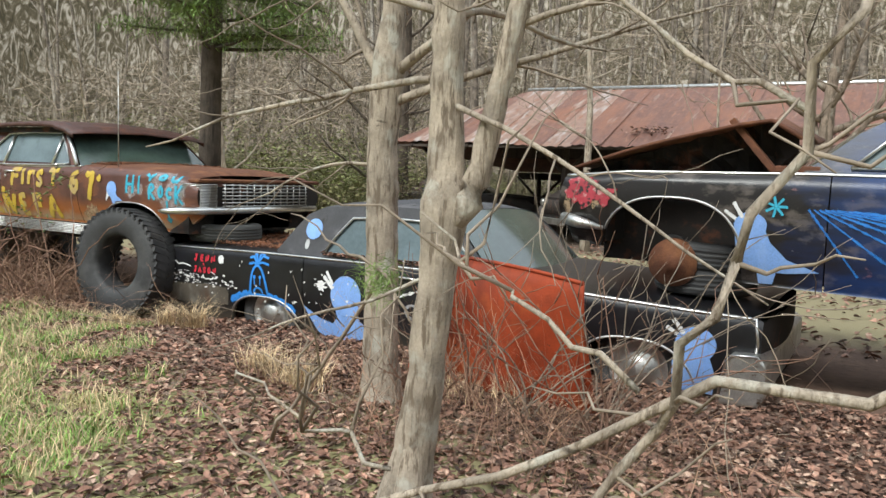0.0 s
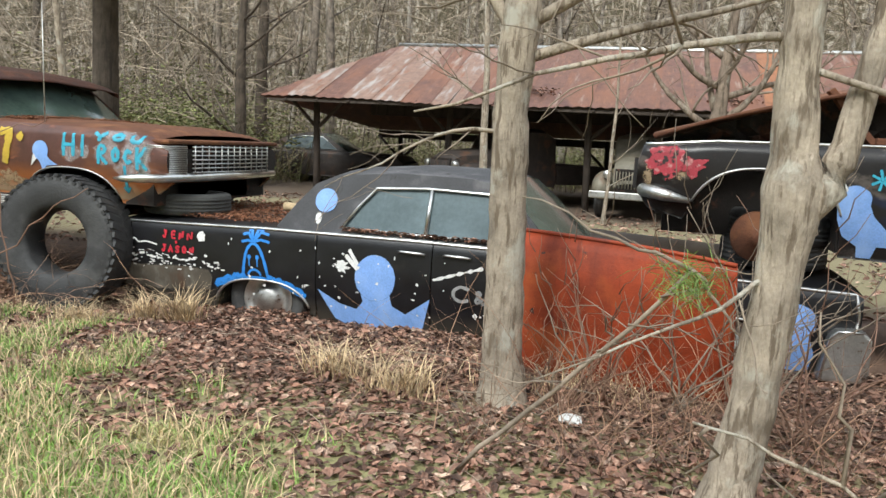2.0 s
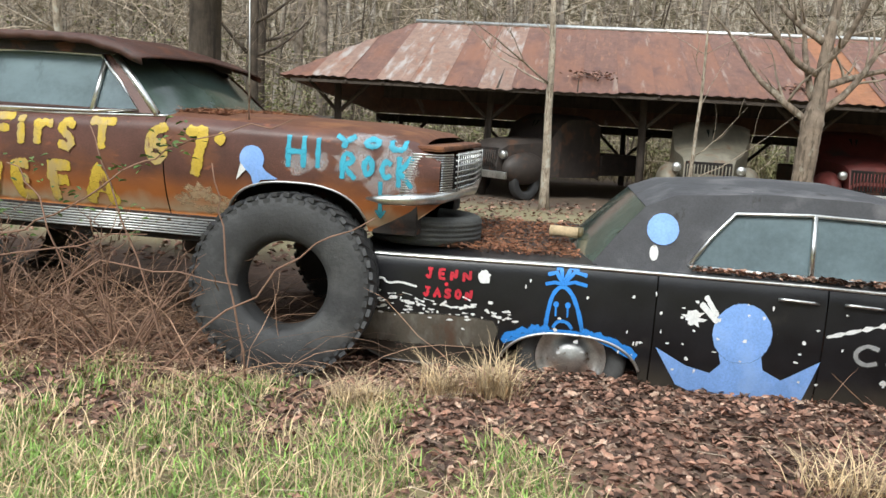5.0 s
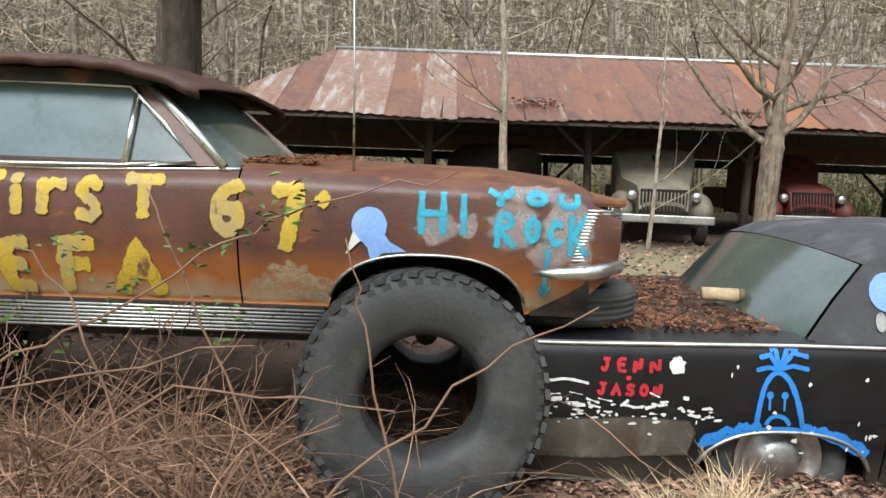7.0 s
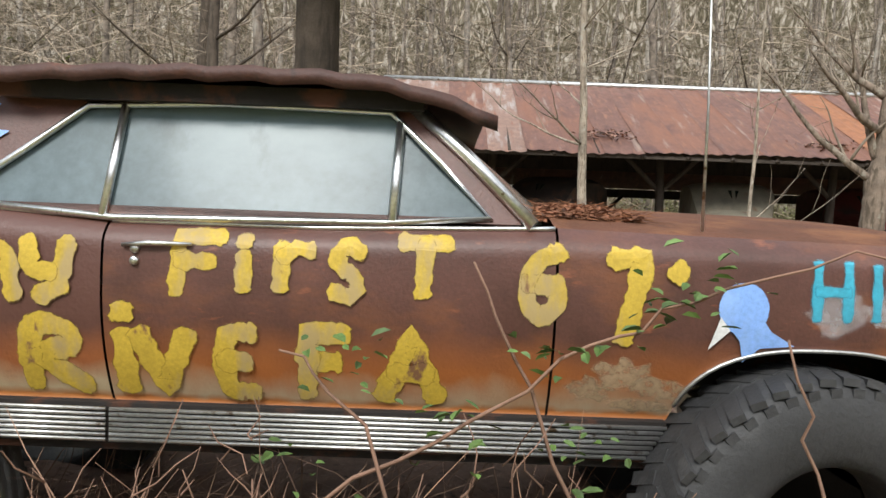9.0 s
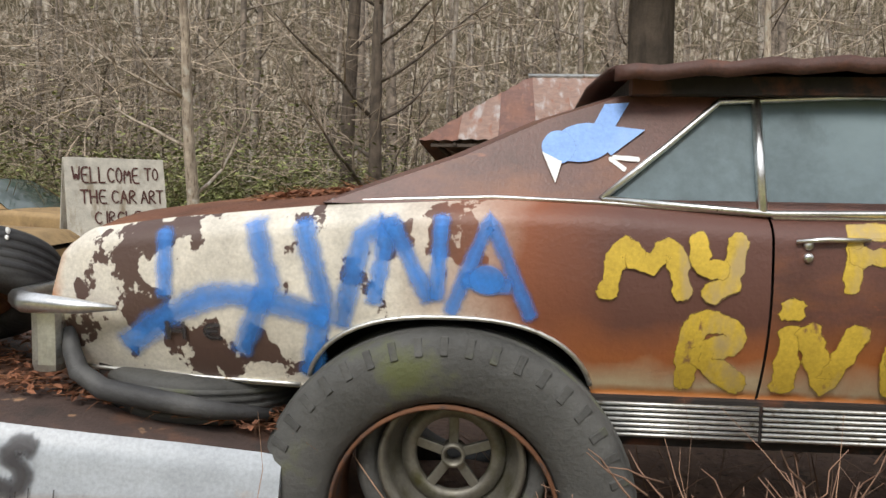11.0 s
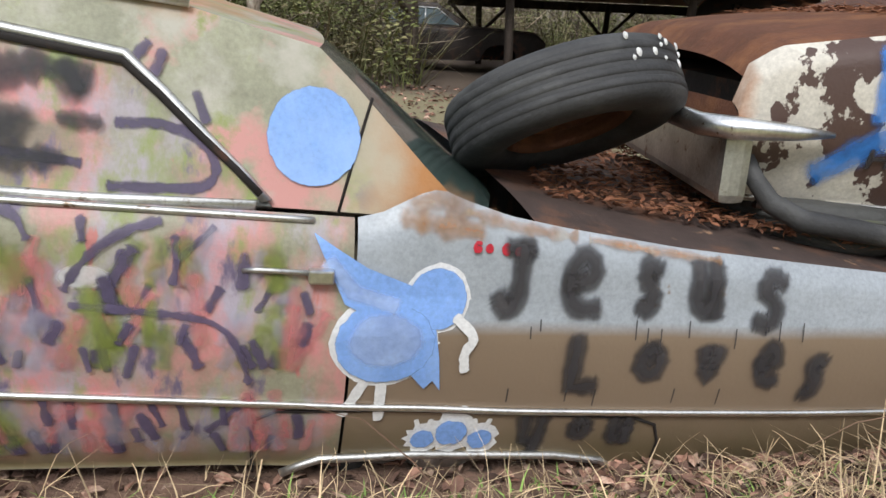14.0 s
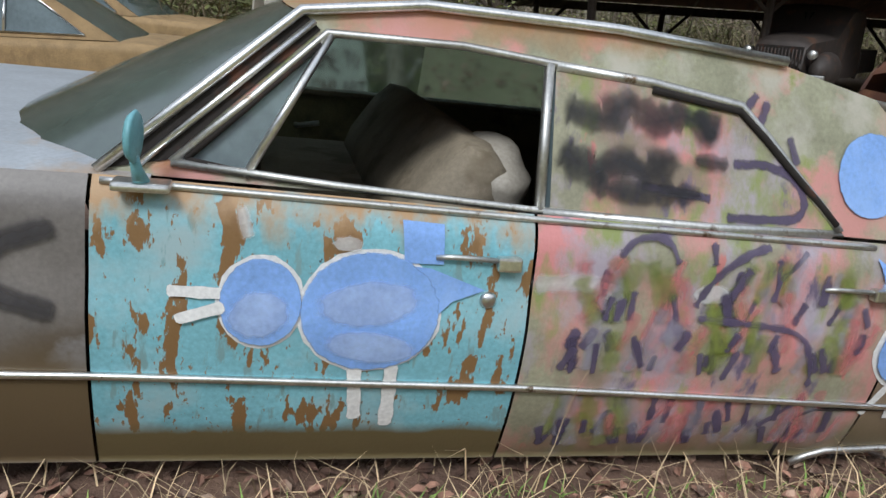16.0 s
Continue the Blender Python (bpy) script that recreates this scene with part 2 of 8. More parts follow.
yellow_paint = mat("yellow_brush_paint", (0.56, 0.39, 0.045), 0.6, 0.0, [((0.42, 0.31, 0.13), 7, 0.52, 0.12, (1, 1, 0.4)), ((0.20, 0.10, 0.05), 13, 0.63, 0.06, (1, 1, 0.5))], 0.1, 60, 0.08)
white_paint = mat("white_brush_paint", (0.75, 0.75, 0.74), 0.6, 0.0, [], 0.05, 60, 0.03)
grey_spray = mat("dark_grey_spray_paint", (0.045, 0.042, 0.045), 0.6, 0.0, [((0.11, 0.10, 0.10), 12, 0.6, 0.2, (1, 1, 1))], 0.03, 60, 0.1)
red_spray = mat("red_spray_paint", (0.5, 0.02, 0.04), 0.6, 0.0, [], 0.03, 60, 0.1)
for m_, soft_, rag_, sc_, most_ in ((bird_blue, 0.12, 0.35, 45, 1.0), (blue_spray, 1.2, 0.35, 22, 0.86), (cyan_spray, 0.8, 0.6, 30, 0.85), (yellow_paint, 0.3, 0.9, 40, 0.97), (white_paint, 0.12, 0.4, 50, 1.0), (grey_spray, 1.0, 0.25, 20, 0.92), (red_spray, 0.4, 0.4, 50, 1.0)):
    cover(m_, soft_, rag_, sc_, most_)
blue_line = cover(mat("solid_blue_spray_paint", (0.04, 0.24, 0.70), 0.5, 0.0, [], 0.03, 60, 0.1), 0.35, 0.3, 50, 1.0)
pink_red = cover(mat("scuffed_pink_red_paint", (0.42, 0.045, 0.065), 0.6, 0.0, [((0.55, 0.30, 0.28), 16, 0.55, 0.08, (1, 1, 1)), ((0.03, 0.02, 0.02), 22, 0.56, 0.05, (1, 1, 1))], 0.05, 60), 0.5, 1.3, 26, 0.95)
rust_bloom = cover(mat("orange_rust_bloom", (0.40, 0.20, 0.08), 0.75, 0.0, [((0.50, 0.42, 0.30), 16, 0.55, 0.1, (1, 1, 1))], 0.1, 60), 1.4, 1.2, 24, 0.7)
haze_spray = cover(mat("chalky_white_spray", (0.66, 0.63, 0.64), 0.7), 1.6, 0.9, 30, 0.55)
cream_fleck = cover(mat("exposed_cream_primer", (0.46, 0.34, 0.21), 0.7), 1.3, 2.2, 40, 0.75)
purple = cover(mat("dull_purple_brush_paint", (0.095, 0.075, 0.14), 0.6), 0.8, 1.1, 34, 0.8)
black_cloud = cover(mat("black_spray_cloud", (0.022, 0.022, 0.026), 0.6), 1.1, 0.9, 14, 0.88)
white_spray = cover(mat("white_spray_dab", (0.72, 0.72, 0.72), 0.6), 1.4, 0.3, 25, 0.8)
bird_pale = cover(mat("pale_bird_paint", (0.45, 0.58, 0.88), 0.6), 1.2, 0.5, 40, 0.75)
grimy_steel = mat("grimy_wheel_steel", (0.20, 0.19, 0.16), 0.5, 0.7, [((0.09, 0.085, 0.04), 9.0, 0.5, 0.2, (1, 1, 1))], 0.15, 60)
rust_lip = mat("dark_rust_edge", (0.13, 0.055, 0.025), 0.85, 0.0, [((0.05, 0.035, 0.03), 14.0, 0.5, 0.15, (1, 1, 1))], 0.2, 60)
primer = cover(mat("worn_primer", (0.10, 0.085, 0.065), 0.8, 0.0, [((0.16, 0.145, 0.12), 9.0, 0.52, 0.15, (1, 1, 0.5)), ((0.09, 0.045, 0.025), 6.0, 0.56, 0.15, (1, 1, 0.5))], 0.1, 60), 0.6, 0.6, 20, 0.95)
pink_brush = cover(mat("pink_brush_paint", (0.62, 0.22, 0.22), 0.6), 1.2, 0.9, 24, 0.6)
lilac_brush = cover(mat("lilac_brush_paint", (0.42, 0.40, 0.48), 0.6), 1.3, 0.9, 20, 0.5)
olive_brush = cover(mat("olive_brush_paint", (0.25, 0.30, 0.06), 0.6), 1.2, 0.9, 24, 0.6)
pale_scrawl = cover(mat("pale_scrawl_paint", (0.45, 0.45, 0.45), 0.7), 0.7, 0.6, 50, 0.6)
orange_panel = mat("orange_red_steel", (0.34, 0.048, 0.010), 0.7, 0.0, [((0.14, 0.022, 0.008), 2.2, 0.5, 0.2, (1, 1, 0.4)), ((0.42, 0.09, 0.02), 1.2, 0.56, 0.1, (1, 1, 1)), ((0.05, 0.03, 0.025), 14, 0.66, 0.05, (1, 1, 1)), ((0.10, 0.018, 0.008), 9, 0.58, 0.12, (1.4, 1, 0.18)), ((0.46, 0.16, 0.06), 20, 0.68, 0.05, (1, 1, 0.4))], 0.15, 60)
roof_tin = mat("rusted_roofing_tin", (0.19, 0.095, 0.07), 0.6, 0.2, [((0.30, 0.15, 0.09), 7.0, 0.55, 0.15, (2.0, 0.1, 1)), ((0.10, 0.055, 0.05), 9.0, 0.58, 0.12, (2.4, 0.08, 1)), ((0.25, 0.11, 0.065), 0.9, 0.5, 0.2, (1, 0.2, 1)), ((0.38, 0.30, 0.25), 1.5, 0.60, 0.12, (2.6, 0.12, 1)), ((0.12, 0.06, 0.05), 3, 0.56, 0.2, (1, 0.3, 1))], 0.1, 40)
roof_tin_pale = mat("bleached_roofing_tin", (0.29, 0.18, 0.135), 0.55, 0.2, [((0.43, 0.38, 0.35), 2.2, 0.52, 0.12, (2.4, 0.15, 1)), ((0.26, 0.11, 0.06), 3.0, 0.55, 0.12, (2.0, 0.2, 1))], 0.1, 40)
roof_tin_orange = mat("orange_roofing_tin", (0.30, 0.125, 0.055), 0.65, 0.0, [((0.25, 0.10, 0.06), 1.4, 0.5, 0.2, (1, 0.3, 1))], 0.1, 40)
# weathered timber, its colour darkened for the shade under the shed roof
grey_wood = mat("shaded_weathered_timber", (0.075, 0.058, 0.046), 0.85, 0.0, [((0.035, 0.027, 0.022), 8, 0.5, 0.2, (1, 1, 0.15))], 0.3, 50)
bark_grey = mat("grey_bark", (0.40, 0.335, 0.26), 0.95, 0.0, [((0.18, 0.14, 0.10), 34, 0.53, 0.08, (1, 1, 0.16)), ((0.47, 0.44, 0.37), 7, 0.55, 0.1, (1, 1, 0.7)), ((0.09, 0.07, 0.05), 6, 0.66, 0.06, (1, 1, 1.6))], 1.0, 55, 0.2, 6.0, (1, 1, 0.22))
bark_dark = mat("dark_bark", (0.10, 0.078, 0.058), 0.95, 0.0, [((0.045, 0.035, 0.026), 12, 0.5, 0.15, (1, 1, 0.2))], 1.0, 40, 0.2, 6.0, (1, 1, 0.2))
bark_far = mat("far_bark", (0.20, 0.165, 0.13), 0.95, 0.0, [((0.44, 0.40, 0.34), 1.5, 0.52, 0.12, (1, 1, 0.3)), ((0.10, 0.08, 0.06), 2.5, 0.56, 0.1, (1, 1, 0.2))], 0.4, 20, 0.3)
bark_tan = mat("tan_bark", (0.24, 0.185, 0.14), 0.95, 0.0, [((0.11, 0.085, 0.06), 18, 0.5, 0.1, (1, 1, 0.2)), ((0.34, 0.31, 0.25), 5, 0.58, 0.1, (1, 1, 1))], 0.8, 40, 0.2, 6.0, (1, 1, 0.25))
twig_mat = mat("twig_bark", (0.28, 0.225, 0.17), 0.9, 0.0, [], 0.2, 60, 0.2)
brush_leaf = mat("olive_winter_leaf", (0.21, 0.23, 0.08), 0.9, 0.0, [((0.30, 0.24, 0.14), 0.5, 0.5, 0.15, (1, 1, 1))], 0.0, 60, 0.3, 1.0)
brush_mat = mat("winter_undergrowth", (0.25, 0.20, 0.12), 0.95, 0.0, [((0.17, 0.20, 0.06), 0.35, 0.45, 0.15, (1, 1, 1))], 0.0, 60, 0.25, 1.5)
leaf_mat = mat("dry_fallen_leaf", (0.27, 0.15, 0.105), 0.85, 0.0, [((0.44, 0.31, 0.23), 11, 0.54, 0.06, (1, 1, 1)), ((0.13, 0.07, 0.05), 17, 0.55, 0.1, (1, 1, 1))], 0.0, 60, 0.3, 9)
straw_mat = mat("dry_grass_straw", (0.66, 0.50, 0.30), 0.9, 0.0, [], 0.0, 60, 0.25, 9)
grass_mat = mat("green_grass_blade", (0.26, 0.40, 0.095), 0.8, 0.0, [((0.54, 0.48, 0.22), 2.6, 0.56, 0.12, (1, 1, 1))], 0.0, 60, 0.25, 6)
green_leaf = mat("green_leaf", (0.10, 0.17, 0.04), 0.6, 0.0, [], 0.0, 60, 0.25, 9)
pine_mat = mat("pine_needle", (0.20, 0.30, 0.075), 0.7, 0.0, [], 0.0, 60, 0.25, 3)
needle_mat = mat("brown_pine_straw", (0.20, 0.085, 0.045), 0.9, 0.0, [], 0.0, 60, 0.25, 9)
straw_bits = mat("orange_pine_straw", (0.30, 0.13, 0.06), 0.9, 0.0, [], 0.0, 60, 0.25, 9)
briar_mat = mat("briar_stem", (0.33, 0.20, 0.13), 0.9, 0.0, [], 0.0, 60, 0.2, 9)
tangle_mat = mat("tangled_twig_bark", (0.285, 0.23, 0.17), 0.95, 0.0, [], 0.0, 60, 0.2, 2)
trunk_dirt = mat("grimy_trunk_lid", (0.075, 0.05, 0.042), 0.75, 0.0, [((0.20, 0.085, 0.04), 3.0, 0.5, 0.2, (1, 1, 1)), ((0.03, 0.025, 0.022), 5.0, 0.55, 0.15, (1, 1, 1)), ((0.36, 0.22, 0.13), 9.0, 0.64, 0.06, (1, 1, 1))], 0.3, 60)
for m_, lo_, hi_ in ((leaf_mat, 0.22, 1.6), (straw_mat, 0.55, 1.25), (grass_mat, 0.5, 1.35), (green_leaf, 0.6, 1.3), (pine_mat, 0.5, 1.4), (needle_mat, 0.5, 1.6), (straw_bits, 0.4, 1.3), (briar_mat, 0.35, 1.4), (tangle_mat, 0.22, 1.8), (brush_mat, 0.4, 1.35), (brush_leaf, 0.4, 1.35)):
    island(m_, lo_, hi_)
seat_mat = mat("stained_cream_upholstery", (0.26, 0.22, 0.16), 0.8, 0.0, [((0.15, 0.12, 0.08), 5, 0.55, 0.1, (1, 1, 1))], 0.2, 60)
white_vinyl = mat("cracked_pale_vinyl", (0.36, 0.33, 0.28), 0.6, 0.0, [((0.12, 0.10, 0.08), 16, 0.76, 0.04, (1, 1, 0.4))], 0.2, 60)
door_card = mat("olive_door_trim", (0.24, 0.22, 0.12), 0.6, 0.0, [((0.07, 0.06, 0.04), 5, 0.55, 0.15, (1, 1, 1))], 0.1, 60)
truck_paint = mat("dusty_truck_paint", (0.20, 0.18, 0.135), 0.6, 0.0, [((0.14, 0.07, 0.035), 3, 0.55, 0.15, (1, 1, 1))], 0.1, 60)
truck_dark = mat("dark_truck_paint", (0.05, 0.04, 0.035), 0.6, 0.0, [((0.12, 0.06, 0.035), 3, 0.55, 0.15, (1, 1, 1))], 0.1, 60)
red_truck = mat("dull_red_truck_paint", (0.14, 0.03, 0.025), 0.6, 0.0, [((0.05, 0.03, 0.025), 3, 0.55, 0.15, (1, 1, 1))], 0.1, 60)
yellow_bus = mat("faded_ochre_paint", (0.30, 0.20, 0.09), 0.7, 0.0, [((0.14, 0.08, 0.04), 4, 0.55, 0.15, (1, 1, 0.4))], 0.1, 60)
sign_board = mat("weathered_white_board", (0.46, 0.44, 0.38), 0.8, 0.0, [((0.24, 0.20, 0.14), 6, 0.55, 0.15, (1, 1, 0.3))], 0.15, 60)
sign_red = mat("dark_red_sign_paint", (0.07, 0.02, 0.015), 0.7, 0.0, [], 0.0)

def glazing(name, base, rough, through_):
    m = mat(name, base, rough, 0.0, [(tuple(c * 1.5 for c in base), 1.6, 0.5, 0.25, (1, 1, 1.6)), (tuple(c * 0.7 for c in base), 9.0, 0.6, 0.2, (1, 1, 0.3))], 0.0, 60, 0.1, 2.0)
    p = m.node_tree.nodes["Principled BSDF"]
    p.inputs["Transmission Weight"].default_value, p.inputs["Coat Weight"].default_value, p.inputs["Coat Roughness"].default_value = through_, 0.05, 0.1
    p.inputs["Specular IOR Level"].default_value = 0.14
    return m


# bluish base with pale blotches imitates sky reflected in the side windows
glass = glazing("sky_tinted_window_glass", (0.125, 0.165, 0.18), 0.3, 0.1)
screen_glass = glazing("green_tinted_screen_glass", (0.05, 0.075, 0.065), 0.12, 0.15)
clear_glass = glazing("clear_teal_glass", (0.16, 0.30, 0.29), 0.10, 0.72)
clear_dusty = glazing("dusty_clear_glass", (0.30, 0.38, 0.40), 0.12, 0.55)
dark_glass = glazing("dark_glass", (0.015, 0.022, 0.02), 0.15, 0.0)

# ground: leaf mould and grass in ragged bands, darker brown from about y 9 on
ground_mat = mat("leaf_mould_ground", (0.17, 0.105, 0.075), 0.95, 0.0, [((0.20, 0.125, 0.085), 9, 0.5, 0.15, (1, 1, 1)), ((0.06, 0.04, 0.028), 14, 0.58, 0.1, (1, 1, 1))], 0.8, 30, 0.2, 1.2)
zone(ground_mat, (0.30, 0.28, 0.13), "Y", -0.9, -2.0, 1.6, 0.7)
zone(ground_mat, (0.24, 0.205, 0.115), "Y", 2.4, 3.4, 1.6, 0.6)
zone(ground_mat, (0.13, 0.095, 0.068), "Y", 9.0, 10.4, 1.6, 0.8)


# ---- mesh helpers ----
def mesh_ob(name, verts, faces, material, parent=None, label="", smooth=True):
    me = bpy.data.meshes.new(name)
    me.from_pydata([tuple(v) for v in verts], [], faces)
    if smooth:
        me.polygons.foreach_set("use_smooth", [True] * len(me.polygons))
    me.materials.append(material)
    ob = new(name, me)
    ob.parent = parent
    if label:
        ob["label"] = label
    return ob


def part(name, bm, material, parent=None, label="", smooth=True):
    me = bpy.data.meshes.new(name)
    bmesh.ops.recalc_face_normals(bm, faces=bm.faces)
    for f in bm.faces:
        f.smooth = smooth
    bm.to_mesh(me)
    bm.free()
    me.materials.append(material)
    ob = new(name, me)
    ob.parent = parent
    if label:
        ob["label"] = label
    return ob


def thing(name, m, label, category, group="", kind=""):
    ob = tagged(new(name), label, category, group, kind)
    ob.matrix_world = m
    ob.empty_display_size = 0.1
    return ob


def box(bm, x0, x1, y0, y1, z0, z1, bevel=0.0, m=None):
    r = bmesh.ops.create_cube(bm)
    bmesh.ops.scale(bm, vec=(x1 - x0, y1 - y0, z1 - z0), verts=r["verts"])
    bmesh.ops.translate(bm, vec=((x0 + x1) / 2, (y0 + y1) / 2, (z0 + z1) / 2), verts=r["verts"])
    vs = r["verts"]
    if bevel:
        es = list({e for v in vs for e in v.link_edges})
        g = bmesh.ops.bevel(bm, geom=es, offset=bevel, segments=2, affect="EDGES", profile=0.6)
        vs = list({v for f in g["faces"] for v in f.verts} | {v for v in vs if v.is_valid})
    if m is not None:
        bmesh.ops.transform(bm, matrix=m, verts=vs)
    return vs


def boxed(name, dims, material, parent, bevel=0.006, m=None, label=""):
    bm = bmesh.new()
    box(bm, *dims, bevel, m)
    return part(name, bm, material, parent, label, smooth=False)


def sweep(points, radii, sides=6):
    """Vertices and faces of a tube along points."""
    pts = [Vector(p) for p in points]
    verts, faces = [], []
    up = Vector((0.31, 0.17, 0.93))
    for i, p in enumerate(pts):
        d = (pts[min(i + 1, len(pts) - 1)] - pts[max(i - 1, 0)]).normalized()
        a = d.cross(up)
        a = a.normalized() if a.length > 0.05 else d.cross(Vector((1, 0, 0))).normalized()
        b = d.cross(a)
        for k in range(sides):
            w = 2 * math.pi * k / sides
            verts.append(p + radii[i] * (math.cos(w) * a + math.sin(w) * b))
    for i in range(len(pts) - 1):
        for k in range(sides):
            q = i * sides
            faces.append((q + k, q + (k + 1) % sides, q + sides + (k + 1) % sides, q + sides + k))
    faces.append(tuple(range(sides))[::-1])
    faces.append(tuple(range((len(pts) - 1) * sides, len(pts) * sides)))
    return verts, faces


def tube(name, points, radius, material, parent, sides=8, label=""):
    radii = radius if isinstance(radius, list) else [radius] * len(points)
    v, f = sweep(points, radii, sides)
    return mesh_ob(name, v, f, material, parent, label)


def lathe(profile, n=48, axis_y=True):
    """A ring turned about the y axis from (radius, y) pairs."""
    verts, faces = [], []
    k = len(profile)
    for i in range(n):
        w = 2 * math.pi * i / n
        for r, y in profile:
            verts.append((r * math.cos(w), y, r * math.sin(w)))
    for i in range(n):
        for j in range(k - 1):
            a, b = i * k + j, ((i + 1) % n) * k + j
            faces.append((a, a + 1, b + 1, b))
    return verts, faces


def interp(table, x):
    return float(np.interp(x, [p[0] for p in table], [p[1] for p in table]))


def ground_z(x, y):
    h = 0.045 * max(0.0, -2.2 - x) * (1 - min(1, max(0, (-2.0 - x) / 60)))
    h -= 0.07 * math.exp(-((x - 2.0) ** 2 / 1.2 + (y - 0.1) ** 2 / 0.5))
    h -= 0.12 * math.exp(-((x + 1.24) ** 2 / 0.5 + (y - 0.2) ** 2 / 0.5))
    return h + 0.03 * (noise.noise((x * 0.7, y * 0.7, 0.3)) + 0.5 * noise.noise((x * 2.3, y * 2.3, 1.3)))


def leaf(r, x, y, size=0.03, z=None):
    a, t, b = r.uniform(0, 6.28), r.uniform(-0.6, 0.6), r.uniform(-0.5, 0.5)
    s = size * r.uniform(0.6, 1.3)
    m = Matrix.Translation((x, y, (ground_z(x, y) if z is None else z) + r.uniform(0.004, 0.03))) @ Matrix.Rotation(a, 4, "Z") @ Matrix.Rotation(t, 4, "X") @ Matrix.Rotation(b, 4, "Y")
    c = s * r.uniform(0.1, 0.4)
    pts = [(-s, 0, 0), (-s * 0.3, -s * 0.5, c), (s * 0.5, -s * 0.4, c), (s, 0, 0), (s * 0.5, s * 0.4, c), (-s * 0.3, s * 0.5, c)]
    return [m @ Vector(p) for p in pts], [(0, 1, 2, 3), (0, 3, 4, 5)]


# ---- ground ----
def make_ground():
    xs = sorted(set([-400, -150, -60, -30, -18] + [round(-12 + 0.3 * i, 2) for i in range(94)] + [18, 26, 40, 80, 160, 400]))
    ys = sorted(set([-400, -120, -40, -16] + [round(-9 + 0.3 * i, 2) for i in range(84)] + [20, 30, 50, 90, 160, 400]))
    verts = [(x, y, ground_z(x, y)) for x in xs for y in ys]
    n = len(ys)
    faces = [(i * n + j, (i + 1) * n + j, (i + 1) * n + j + 1, i * n + j + 1) for i in range(len(xs) - 1) for j in range(n - 1)]
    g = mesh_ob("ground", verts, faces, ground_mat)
    tagged(g, "brown leaf-littered soil with patches of grass", "ground", kind="structure")


make_ground()


